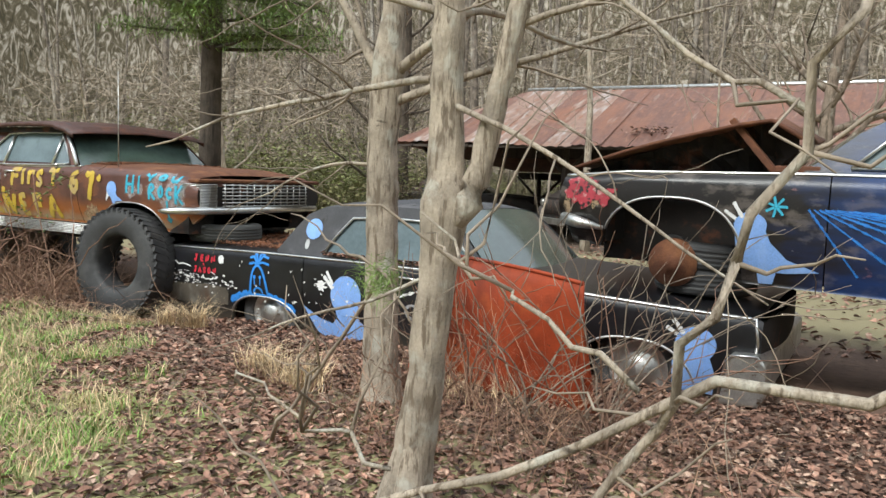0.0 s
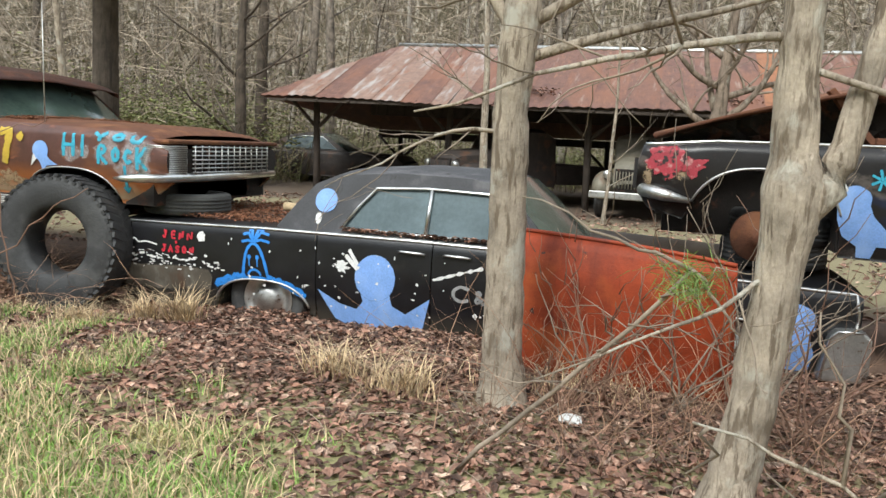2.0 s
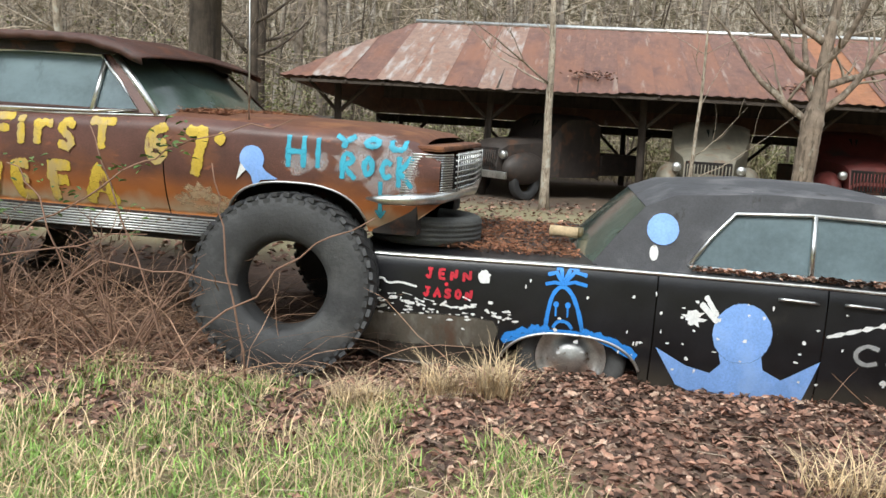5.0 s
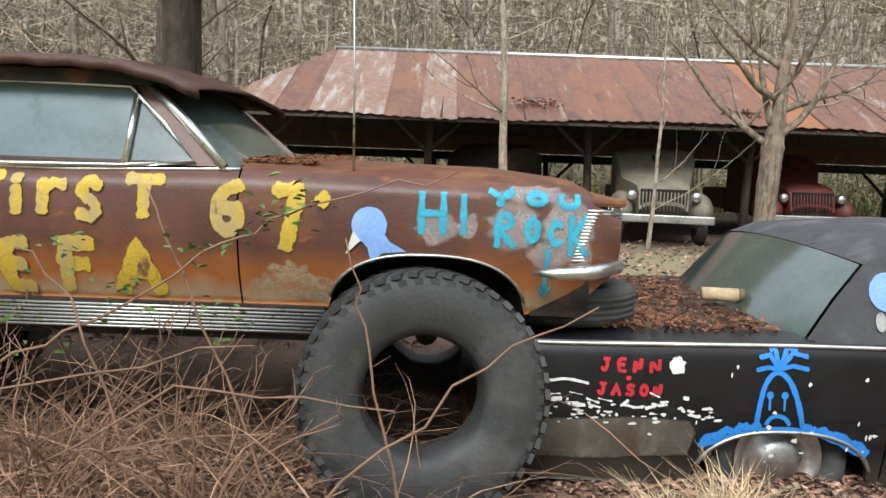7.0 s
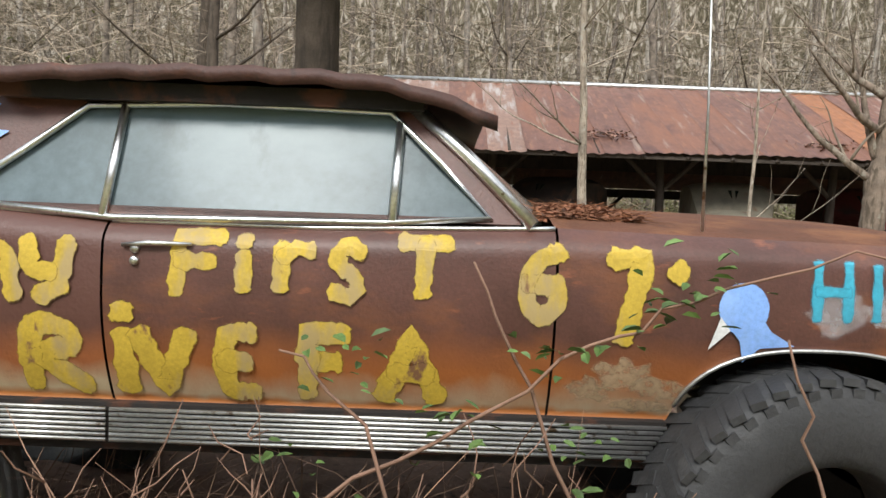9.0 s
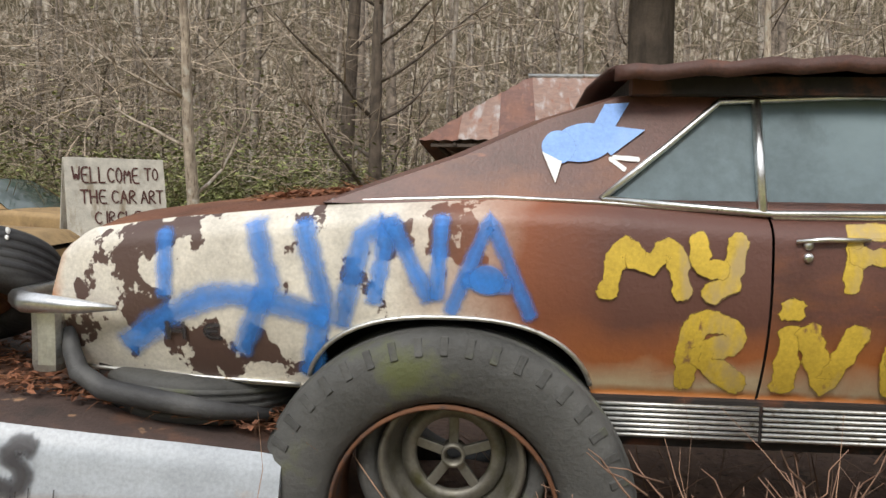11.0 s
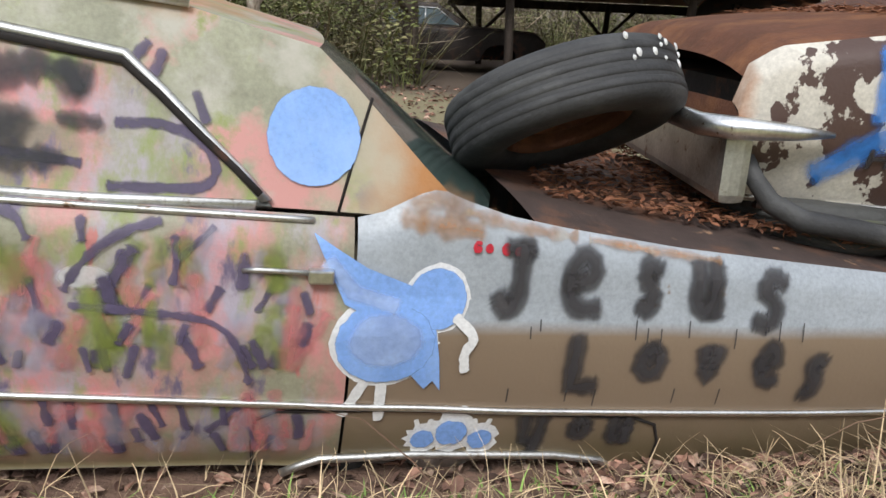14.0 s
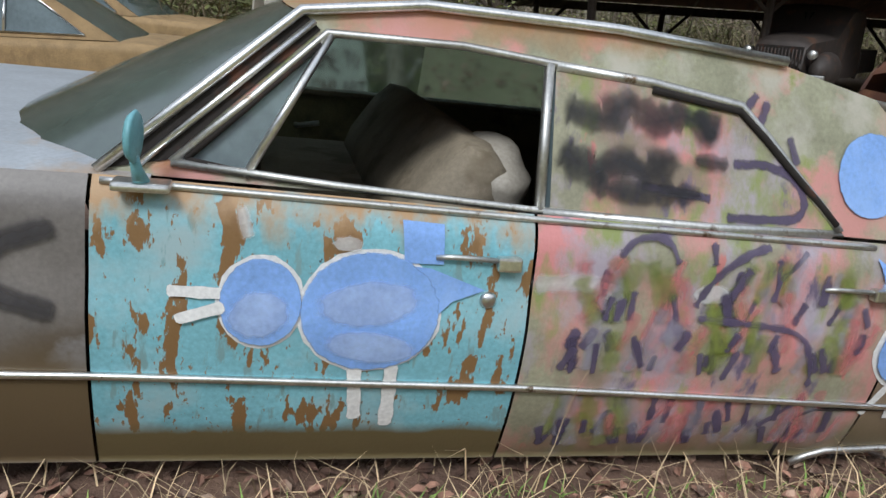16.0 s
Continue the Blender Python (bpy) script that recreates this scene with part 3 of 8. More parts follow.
# ---- cars ----
class Shell:
    """The sheet metal of a car: x along it, y from its near side inwards, z up."""

    def __init__(self, ob, top, bottom, arches, width, bulge=0.05, crease=None, ends=(0.08, 0.08), round_top=0.05):
        self.ob, self.top, self.bottom, self.arches, self.width = ob, top, bottom, arches, width
        self.bulge, self.ends, self.round_top, self.crease = bulge, ends, round_top, crease
        self.x0, self.x1 = top[0][0], top[-1][0]

    def zt(self, x):
        return interp(self.top, x)

    def zb(self, x):
        z = interp(self.bottom, x)
        for cx, cz, rx, rz in self.arches:
            if abs(x - cx) < rx:
                z = max(z, cz + rz * (1 - (abs(x - cx) / rx) ** 2.6) ** (1 / 2.2))
        return z

    def side(self, x, z):
        """How far in from the near side plane the skin lies."""
        zt, zb = self.zt(x), interp(self.bottom, x)
        s = min(1.2, max(0.0, (z - zb) / max(0.05, zt - zb)))
        y = self.bulge * (2 * (s - 0.62)) ** 2 * (0.5 if s > 0.62 else 0.9)
        if self.crease:
            y += 0.012 * min(1.0, max(0.0, (z - self.crease(x) + 0.03) / 0.10))
        if s > 0.88:
            y += self.round_top * ((s - 0.88) / 0.12) ** 2
        for e, d, sg in ((self.x0, self.ends[0], 1), (self.x1, self.ends[1], -1)):
            q = (x - e) * sg
            if q < 0.7:
                y += d * (1 - max(0, q) / 0.7) ** 2.2
        return y

    def at(self, x, z, out=0.0):
        return Vector((x, self.side(x, z) - out, z))

    def panel(self, name, xa, xb, material, label="", far=False, za=None, zb_=None, rows=26, step=0.03):
        """One side panel from xa to xb; far: on the other side."""
        n = max(2, int((xb - xa) / step))
        verts, faces = [], []
        for i in range(n + 1):
            x = xa + (xb - xa) * i / n
            lo = self.zb(x) if za is None else max(self.zb(x), za)
            hi = self.zt(x) if zb_ is None else zb_
            for j in range(rows + 1):
                z = lo + (hi - lo) * j / rows
                y = self.side(x, z)
                verts.append((x, self.width - y if far else y, z))
            y = self.side(x, lo)
            y2 = y + 0.03
            verts.append((x, self.width - y2 if far else y2, lo + 0.004))
        k = rows + 2
        for i in range(n):
            for j in range(rows):
                a = i * k + j
                faces.append((a, a + k, a + k + 1, a + 1))
            a = i * k
            faces.append((a, a + k, a + k + rows + 1, a + rows + 1))
        return mesh_ob(name, verts, faces, material, self.ob, label)

    def deck(self, name, xa, xb, material, crown=0.03, label="", lift=0.0, inset=0.0):
        """A hood or trunk lid between the two sides."""
        n, m = max(2, int((xb - xa) / 0.06)), 14
        verts, faces = [], []
        for i in range(n + 1):
            x = xa + (xb - xa) * i / n
            z, y = self.zt(x), self.side(x, self.zt(x)) + inset
            for j in range(m + 1):
                s = j / m
                verts.append((x, y + (self.width - 2 * y) * s, z + lift + crown * (1 - (2 * s - 1) ** 4)))
        for i in range(n):
            for j in range(m):
                a = i * (m + 1) + j
                faces.append((a, a + 1, a + m + 2, a + m + 1))
        return mesh_ob(name, verts, faces, material, self.ob, label)

    def cap(self, name, x, material, z0=None, z1=None, label="", bow=0.06, rows=8):
        """The nose or tail."""
        sg = -1 if x == self.x0 else 1
        m = 16
        verts, faces = [], []
        lo = interp(self.bottom, x) if z0 is None else z0
        hi = self.zt(x) if z1 is None else z1
        for i in range(rows + 1):
            z = lo + (hi - lo) * i / rows
            y = self.side(x, z)
            for j in range(m + 1):
                s = j / m
                verts.append((x + sg * bow * (1 - (2 * s - 1) ** 2) * 0.8, y + (self.width - 2 * y) * s, z))
        for i in range(rows):
            for j in range(m):
                a = i * (m + 1) + j
                faces.append((a, a + 1, a + m + 2, a + m + 1))
        return mesh_ob(name, verts, faces, material, self.ob, label)

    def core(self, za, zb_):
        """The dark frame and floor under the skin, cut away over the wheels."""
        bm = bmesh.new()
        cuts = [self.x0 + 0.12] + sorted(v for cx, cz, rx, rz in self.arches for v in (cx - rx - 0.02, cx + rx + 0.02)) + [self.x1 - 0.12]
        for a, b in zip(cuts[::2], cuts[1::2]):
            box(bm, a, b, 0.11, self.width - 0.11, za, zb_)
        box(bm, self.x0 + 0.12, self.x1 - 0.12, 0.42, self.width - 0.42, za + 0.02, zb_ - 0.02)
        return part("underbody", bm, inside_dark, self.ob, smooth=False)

    def line(self, name, pts, r, material, out=0.006, label="", flat=None):
        """A moulding along (x, z) points on the skin."""
        dense = []
        for (xa, za), (xb, zb_) in zip(pts, pts[1:]):
            n = max(1, int(math.hypot(xb - xa, zb_ - za) / 0.05))
            dense += [(xa + (xb - xa) * i / n, za + (zb_ - za) * i / n) for i in range(n)]
        dense.append(pts[-1])
        return tube(name, [self.at(x, z, out) for x, z in dense], r, material, self.ob, 6, label)


def greenhouse(sh, side, hole, lean, roof_mat, panes, glass_mat, screens, crown=0.05, ybase=None, seal=chrome, bow=0.16, far_glass=None):
    """Pillars, roof and glass. side: the outline (x, z) from the rear foot over the roof to the front foot; hole: the side glass outline;
    panes: cuts of the hole by x; screens: names of rear and front glass as index ranges of side."""
    zb = min(p[1] for p in side)
    y0 = ybase if ybase is not None else 0.07

    def lift(x, z, out=0.0):
        return Vector((x, y0 + (z - zb) * lean - out, z))

    for far in (False, True):
        bm = bmesh.new()
        loops = []
        for loop in (side, hole):
            vs = []
            for x, z in loop:
                p = lift(x, z)
                vs.append(bm.verts.new((p.x, sh.width - p.y if far else p.y, p.z)))
            loops.append([bm.edges.new((vs[i], vs[(i + 1) % len(vs)])) for i in range(len(vs))])
        bmesh.ops.triangle_fill(bm, use_beauty=True, use_dissolve=False, edges=loops[0] + loops[1])
        part("roof_pillar_panel", bm, roof_mat, sh.ob, smooth=False)
    # roof skin and screens
    parts = {"roof": list(range(len(side)))}
    used = set()
    for name, (a, b) in screens.items():
        used |= {(i, i + 1) for i in range(a, b)}
    segs = [(i, i + 1) for i in range(len(side) - 1)]

    def skin(name, some, material, inset, drop=0.0):
        verts, faces, m = [], [], 12
        rows = {}
        for i, j in some:
            for k in (i, j):
                if k in rows:
                    continue
                rows[k] = len(verts)
                x, z = side[k]
                y = lift(x, z).y + inset
                for n in range(m + 1):
                    s = n / m
                    c = 1 - (2 * s - 1) ** 2
                    t = (z - zb) / max(p[1] - zb for p in side)
                    fx = (0.16 if x > (side[0][0] + side[-1][0]) / 2 else -bow) * (c if bow < 0.2 else 1 - (2 * s - 1) ** 4) * (1 - t)
                    verts.append((x + fx, y + (sh.width - 2 * y) * s, z + crown * c * t - drop))
            a, b = rows[i], rows[j]
            for n in range(m):
                faces.append((a + n, a + n + 1, b + n + 1, b + n))
        return mesh_ob(name, verts, faces, material, sh.ob)

    skin("roof", [s for s in segs if s not in used], roof_mat, 0.0)
    for name, (a, b) in screens.items():
        skin(name, [(i, i + 1) for i in range(a, b)], screen_glass, 0.03, 0.004)
    # side glass, pane by pane
    xs = [p[0] for p in hole]
    for far in (False, True):
        cuts = [min(xs)] + [c for c in panes] + [max(xs)]
        for xa, xb in zip(cuts, cuts[1:]):
            bm = bmesh.new()
            poly = clip_poly(clip_poly(hole, xa, 1), xb, -1)
            vs = []
            for x, z in poly:
                p = lift(x, z, -0.012)
                vs.append(bm.verts.new((p.x, sh.width - p.y if far else p.y, p.z)))
            if len(vs) > 2:
                bm.faces.new(vs)
            ob = part("side_window", bm, far_glass if far and far_glass else glass_mat, sh.ob, smooth=False)
            if not far and (xa, xb) in sh.open_panes:
                bpy.data.objects.remove(ob)
    closed = list(hole) + [hole[0]]
    tube("window_moulding", [lift(x, z, 0.006) for x, z in closed], 0.011, seal, sh.ob, 6, "bright metal window moulding")
    for c in panes:
        zs = sorted(z for z in hole_cut(hole, c))
        tube("window_divider", [lift(c - 0.01, zs[0], 0.003), lift(c + 0.0, zs[-1], 0.003)], 0.015, seal, sh.ob, 6)
    return lift


def clip_poly(poly, x, sg):
    out = []
    for (xa, za), (xb, zb_) in zip(poly, poly[1:] + poly[:1]):
        ia, ib = (xa - x) * sg >= 0, (xb - x) * sg >= 0
        if ia:
            out.append((xa, za))
        if ia != ib:
            t = (x - xa) / (xb - xa)
            out.append((x, za + t * (zb_ - za)))
    return out


def hole_cut(poly, x):
    out = []
    for (xa, za), (xb, zb_) in zip(poly, poly[1:] + poly[:1]):
        if (xa - x) * (xb - x) < 0:
            out.append(za + (x - xa) / (xb - xa) * (zb_ - za))
    return out or [0.0, 0.1]


def tyre_mesh(name, r, rim, w, material, parent, tread=0, label=""):
    """A tyre about the y axis, with tread blocks cut into its shoulders."""
    h = w / 2
    prof = [(rim, -h * 0.62), (rim + 0.01, -h * 0.78), (rim + (r - rim) * 0.18, -h * 0.9), (rim + (r - rim) * 0.5, -h * 1.02), (rim + (r - rim) * 0.8, -h * 0.98),
            (r * 0.975, -h * 0.86), (r, -h * 0.7), (r * 1.004, -h * 0.3), (r * 1.004, h * 0.3), (r, h * 0.7), (r * 0.975, h * 0.86), (rim + (r - rim) * 0.8, h * 0.98),
            (rim + (r - rim) * 0.5, h * 1.02), (rim + (r - rim) * 0.18, h * 0.9), (rim + 0.01, h * 0.78), (rim, h * 0.62), (rim - 0.012, h * 0.3), (rim - 0.012, -h * 0.3), (rim, -h * 0.62)]
    v, f = lathe(prof, 72)
    ob = mesh_ob(name, v, f, material, parent, label)
    if tread:
        bm = bmesh.new()
        for i in range(tread):
            w0 = 2 * math.pi * i / tread
            for sg, off in ((-1, 0.0), (1, 0.5)):
                a = w0 + off * 2 * math.pi / tread
                m = Matrix.Rotation(-a, 4, "Y") @ Matrix.Translation((r + 0.004, sg * h * 0.52, 0)) @ Matrix.Rotation(0.35 * sg, 4, "X")
                wz = 2 * math.pi * r / tread * 0.30
                box(bm, -0.02, 0.001, -h * 0.46, h * 0.46, -wz, wz, 0.0, m)
                m2 = Matrix.Rotation(-a, 4, "Y") @ Matrix.Translation((r - 0.048, sg * h * 0.93, 0))
                box(bm, -0.008, 0.026, -0.006, 0.004, -wz * 0.8, wz * 0.8, 0.0, m2)
        part("tread", bm, material, ob, smooth=False)
    else:
        for g in (-0.5, -0.17, 0.17, 0.5):
            v, f = lathe([(r * 1.001, (g - 0.12) * h), (r * 1.012, (g - 0.09) * h), (r * 1.012, (g + 0.09) * h), (r * 1.001, (g + 0.12) * h)], 72)
            mesh_ob("tread_rib", v, f, material, ob)
    return ob


# ---- painted strokes ----
GLYPHS = {
    "A": [[(0, 0), (0.5, 1), (1, 0)], [(0.2, 0.4), (0.8, 0.4)]], "B": [[(0, 0), (0, 1), (0.8, 0.85), (0.7, 0.55), (0, 0.5), (0.9, 0.4), (0.8, 0.05), (0, 0)]],
    "C": [[(0.95, 0.85), (0.5, 1), (0.1, 0.7), (0.1, 0.3), (0.5, 0), (0.95, 0.15)]], "D": [[(0, 0), (0, 1), (0.7, 0.8), (0.9, 0.4), (0.5, 0.05), (0, 0)]],
    "E": [[(0.9, 1), (0.05, 1), (0.05, 0), (0.95, 0)], [(0.05, 0.52), (0.75, 0.52)]], "F": [[(0.95, 1), (0.1, 1), (0.05, 0)], [(0.1, 0.55), (0.75, 0.55)]],
    "H": [[(0.05, 0), (0.05, 1)], [(0.9, 0), (0.9, 1)], [(0.05, 0.5), (0.9, 0.5)]], "I": [[(0.5, 0), (0.5, 1)]], "i": [[(0.5, 0), (0.5, 0.66)], [(0.5, 0.9), (0.52, 0.97)]],
    "J": [[(0.3, 1), (0.9, 1)], [(0.65, 1), (0.62, 0.2), (0.3, 0), (0, 0.25)]], "K": [[(0.05, 0), (0.05, 1)], [(0.9, 1), (0.1, 0.5), (0.95, 0)]], "L": [[(0.05, 1), (0.05, 0), (0.9, 0.02)]],
    "M": [[(0, 0), (0.15, 1), (0.5, 0.35), (0.85, 1), (1, 0)]], "N": [[(0.05, 0), (0.05, 1), (0.9, 0), (0.9, 1)]], "O": [[(0.5, 1), (0.1, 0.75), (0.1, 0.25), (0.5, 0), (0.9, 0.25), (0.9, 0.75), (0.5, 1)]],
    "R": [[(0.05, 0), (0.05, 1), (0.75, 0.95), (0.85, 0.65), (0.1, 0.5), (0.95, 0)]], "r": [[(0.15, 0), (0.2, 0.95)], [(0.2, 0.7), (0.55, 0.95), (0.95, 0.9)]],
    "S": [[(0.95, 0.85), (0.55, 1), (0.1, 0.8), (0.3, 0.55), (0.8, 0.42), (0.9, 0.15), (0.5, 0), (0.05, 0.12)]], "T": [[(0, 1), (1, 1)], [(0.5, 1), (0.45, 0)]],
    "U": [[(0.05, 1), (0.1, 0.2), (0.5, 0), (0.9, 0.2), (0.92, 1)]], "V": [[(0, 1), (0.5, 0), (1, 1)]], "W": [[(0, 1), (0.25, 0), (0.5, 0.7), (0.75, 0), (1, 1)]],
    "Y": [[(0, 1), (0.5, 0.5), (0.95, 1)], [(0.5, 0.5), (0.4, 0)]], "y": [[(0, 1), (0.1, 0.5), (0.55, 0.45)], [(0.9, 1), (0.75, 0.2), (0.3, 0)]],
    "e": [[(0.1, 0.45), (0.85, 0.5), (0.7, 0.85), (0.35, 0.85), (0.1, 0.5), (0.3, 0.08), (0.9, 0.1)]], "s": [[(0.85, 0.75), (0.4, 0.85), (0.2, 0.6), (0.75, 0.35), (0.6, 0.02), (0.1, 0.08)]],
    "u": [[(0.1, 0.85), (0.15, 0.2), (0.5, 0.02), (0.8, 0.25), (0.85, 0.85)], [(0.85, 0.5), (0.95, 0)]], "o": [[(0.5, 0.8), (0.15, 0.6), (0.15, 0.2), (0.5, 0), (0.85, 0.2), (0.85, 0.6), (0.5, 0.8)]],
    "v": [[(0.05, 0.8), (0.45, 0), (0.9, 0.8)]], "a": [[(0.85, 0.7), (0.3, 0.75), (0.1, 0.3), (0.4, 0), (0.8, 0.3), (0.85, 0.7), (0.95, 0)]], "G": [[(0.9, 0.85), (0.45, 1), (0.1, 0.5), (0.4, 0), (0.9, 0.15), (0.9, 0.45), (0.55, 0.45)]],
    "6": [[(0.8, 0.95), (0.3, 0.8), (0.1, 0.35), (0.4, 0), (0.85, 0.2), (0.8, 0.5), (0.2, 0.5)]], "7": [[(0, 0.95), (0.95, 1), (0.4, 0)]], "4": [[(0.7, 0), (0.7, 1), (0, 0.35), (0.95, 0.35)]],
    "2": [[(0.05, 0.8), (0.5, 1), (0.85, 0.7), (0, 0), (0.95, 0)]], "1": [[(0.5, 0), (0.5, 1)]], "8": [[(0.5, 0.5), (0.1, 0.75), (0.5, 1), (0.9, 0.75), (0.1, 0.25), (0.5, 0), (0.9, 0.25), (0.5, 0.5)]],
    "-": [[(0.2, 0.45), (0.8, 0.45)]], "'": [[(0.3, 1), (0.5, 0.85)]], "+": [[(0.1, 0.5), (0.9, 0.5)], [(0.5, 0.1), (0.5, 0.9)]], "&": [[(0.9, 0), (0.2, 0.75), (0.5, 1), (0.7, 0.75), (0.1, 0.25), (0.4, 0), (0.9, 0.4)]],
    "!": [[(0.5, 0.35), (0.5, 1)], [(0.5, 0.02), (0.5, 0.1)]],
}
paint_rng = random.Random(7)
lay = [0]


stamp = [0]


def ribbon(pts, width, round_it=True, wobble=0.12):
    """A brush stroke as a flat band in (u, v): cells of points, each point with its cover."""
    stamp[0] += 1
    p = [Vector(q) for q in pts]
    if round_it and len(p) > 3:
        for _ in range(2):
            q = [p[0]]
            for a, b in zip(p, p[1:]):
                q += [a * 0.75 + b * 0.25, a * 0.25 + b * 0.75]
            p = q + [p[-1]]
    dense = []
    for a, b in zip(p, p[1:]):
        n = max(1, int((b - a).length / 0.02))
        dense += [a + (b - a) * i / n for i in range(n)]
    dense.append(p[-1])
    if len(dense) < 2:
        return []
    d0, d1 = (dense[1] - dense[0]).normalized(), (dense[-1] - dense[-2]).normalized()
    dense = [dense[0] - d0 * width * 0.45, dense[0] - d0 * width * 0.1] + dense + [dense[-1] + d1 * width * 0.1, dense[-1] + d1 * width * 0.45]
    rows = []
    for i, q in enumerate(dense):
        d = (dense[min(i + 1, len(dense) - 1)] - dense[max(i - 1, 0)]).normalized()
        nrm = Vector((-d.y, d.x))
        w = width * 0.58 * (1 + wobble * (paint_rng.random() - 0.5) * 2)
        end = 0.0 if i in (0, len(dense) - 1) else 1.0
        if not end:
            w *= 0.7
        rows.append([(q + nrm * w * k, c * end) for k, c in ((1, 0.0), (0.55, 0.75), (0, 1.0), (-0.55, 0.75), (-1, 0.0))])
    return [(stamp[0], [a[k], b[k], b[k + 1], a[k + 1]]) for a, b in zip(rows, rows[1:]) for k in range(4)]


def disc(cx, cy, rx, ry, turn=0.0, n=28, ragged=0.0):
    stamp[0] += 1
    out, c, s = [], math.cos(turn), math.sin(turn)
    ring = []
    for i in range(n):
        w = 2 * math.pi * i / n
        k = 1 + ragged * (paint_rng.random() - 0.5)
        ring.append((rx * k * math.cos(w), ry * k * math.sin(w)))
    steps = [(0.0, 1.0), (0.2, 1.0), (0.4, 1.0), (0.6, 0.95), (0.8, 0.9), (1.06, 0.0)]
    for (a, ca), (b, cb) in zip(steps, steps[1:]):
        for i in range(n):
            (x0, y0), (x1, y1) = ring[i], ring[(i + 1) % n]
            q = [(x0 * a, y0 * a, ca), (x0 * b, y0 * b, cb), (x1 * b, y1 * b, cb), (x1 * a, y1 * a, ca)]
            if a == 0.0:
                q = q[:3]
            out.append((stamp[0], [(Vector((cx + x * c - y * s, cy + x * s + y * c)), k) for x, y, k in q]))
    return out


def fill(poly, step=0.03):
    """A filled outline in (u, v), cut into small cells so that it can follow a curved panel."""
    stamp[0] += 1
    bm = bmesh.new()
    bm.faces.new([bm.verts.new((x, y, 0)) for x, y in poly])
    bmesh.ops.triangulate(bm, faces=bm.faces[:])
    for _ in range(3):
        long = [e for e in bm.edges if e.calc_length() > step]
        if long:
            bmesh.ops.subdivide_edges(bm, edges=long, cuts=1)
            bmesh.ops.triangulate(bm, faces=[f for f in bm.faces if len(f.verts) > 3])
    out = [(stamp[0], [(Vector((v.co.x, v.co.y)), 0.3 if v.is_boundary else 1.0) for v in f.verts]) for f in bm.faces]
    bm.free()
    return out


def painted(name, cells, where, material, parent, label=""):
    """Lays flat cells on a skin. where: (u, v, out) to a place."""
    verts, faces, covers = [], [], []
    lay[0] = 5 if name == "breast_patch" else 0 if name in ("bird_outline", "chick_outline", "white_haze", "primer_fleck") else 3 if name == "painted_bird" else lay[0] % 4 + 1
    for k, cell in cells:
        q = len(verts)
        out = 0.0015 + 0.0019 * lay[0] + 0.00035 * (k % 5)
        verts += [where(p.x, p.y, out) for p, c in cell]
        covers += [c for p, c in cell]
        faces.append(tuple(range(q, q + len(cell))))
    ob = mesh_ob(name, verts, faces, material, parent, label, smooth=False)
    at = ob.data.attributes.new("cover", "FLOAT", "POINT")
    at.data.foreach_set("value", covers)
    return ob


def letters(rows, stroke, where, material, parent, label="", name="painted_letter"):
    """Letters, each in its own box: character, x from and to, z from and to."""
    for c, xa, xb, za, zb_ in rows:
        i = stroke * 0.5
        cells = []
        for line in GLYPHS[c]:
            cells += ribbon([(xa + i + u * (xb - xa - stroke), za + i + v * (zb_ - za - stroke)) for u, v in line], stroke, True, 0.2)
        painted(name, cells, where, material, parent, label)


def word(text, x, z, w, h, stroke, gap=0.25, slope=0.0, sizes=None):
    """Strokes of a word whose first letter stands at (x, z)."""
    cells = []
    for i, c in enumerate(text):
        if c != " ":
            for line in GLYPHS[c]:
                cells += ribbon([(x + u * w, z + v * h) for u, v in line], stroke)
        x += w * (1 + gap) * (0.6 if c in "iI1'!" else 1)
        z += slope * w * (1 + gap)
    return cells


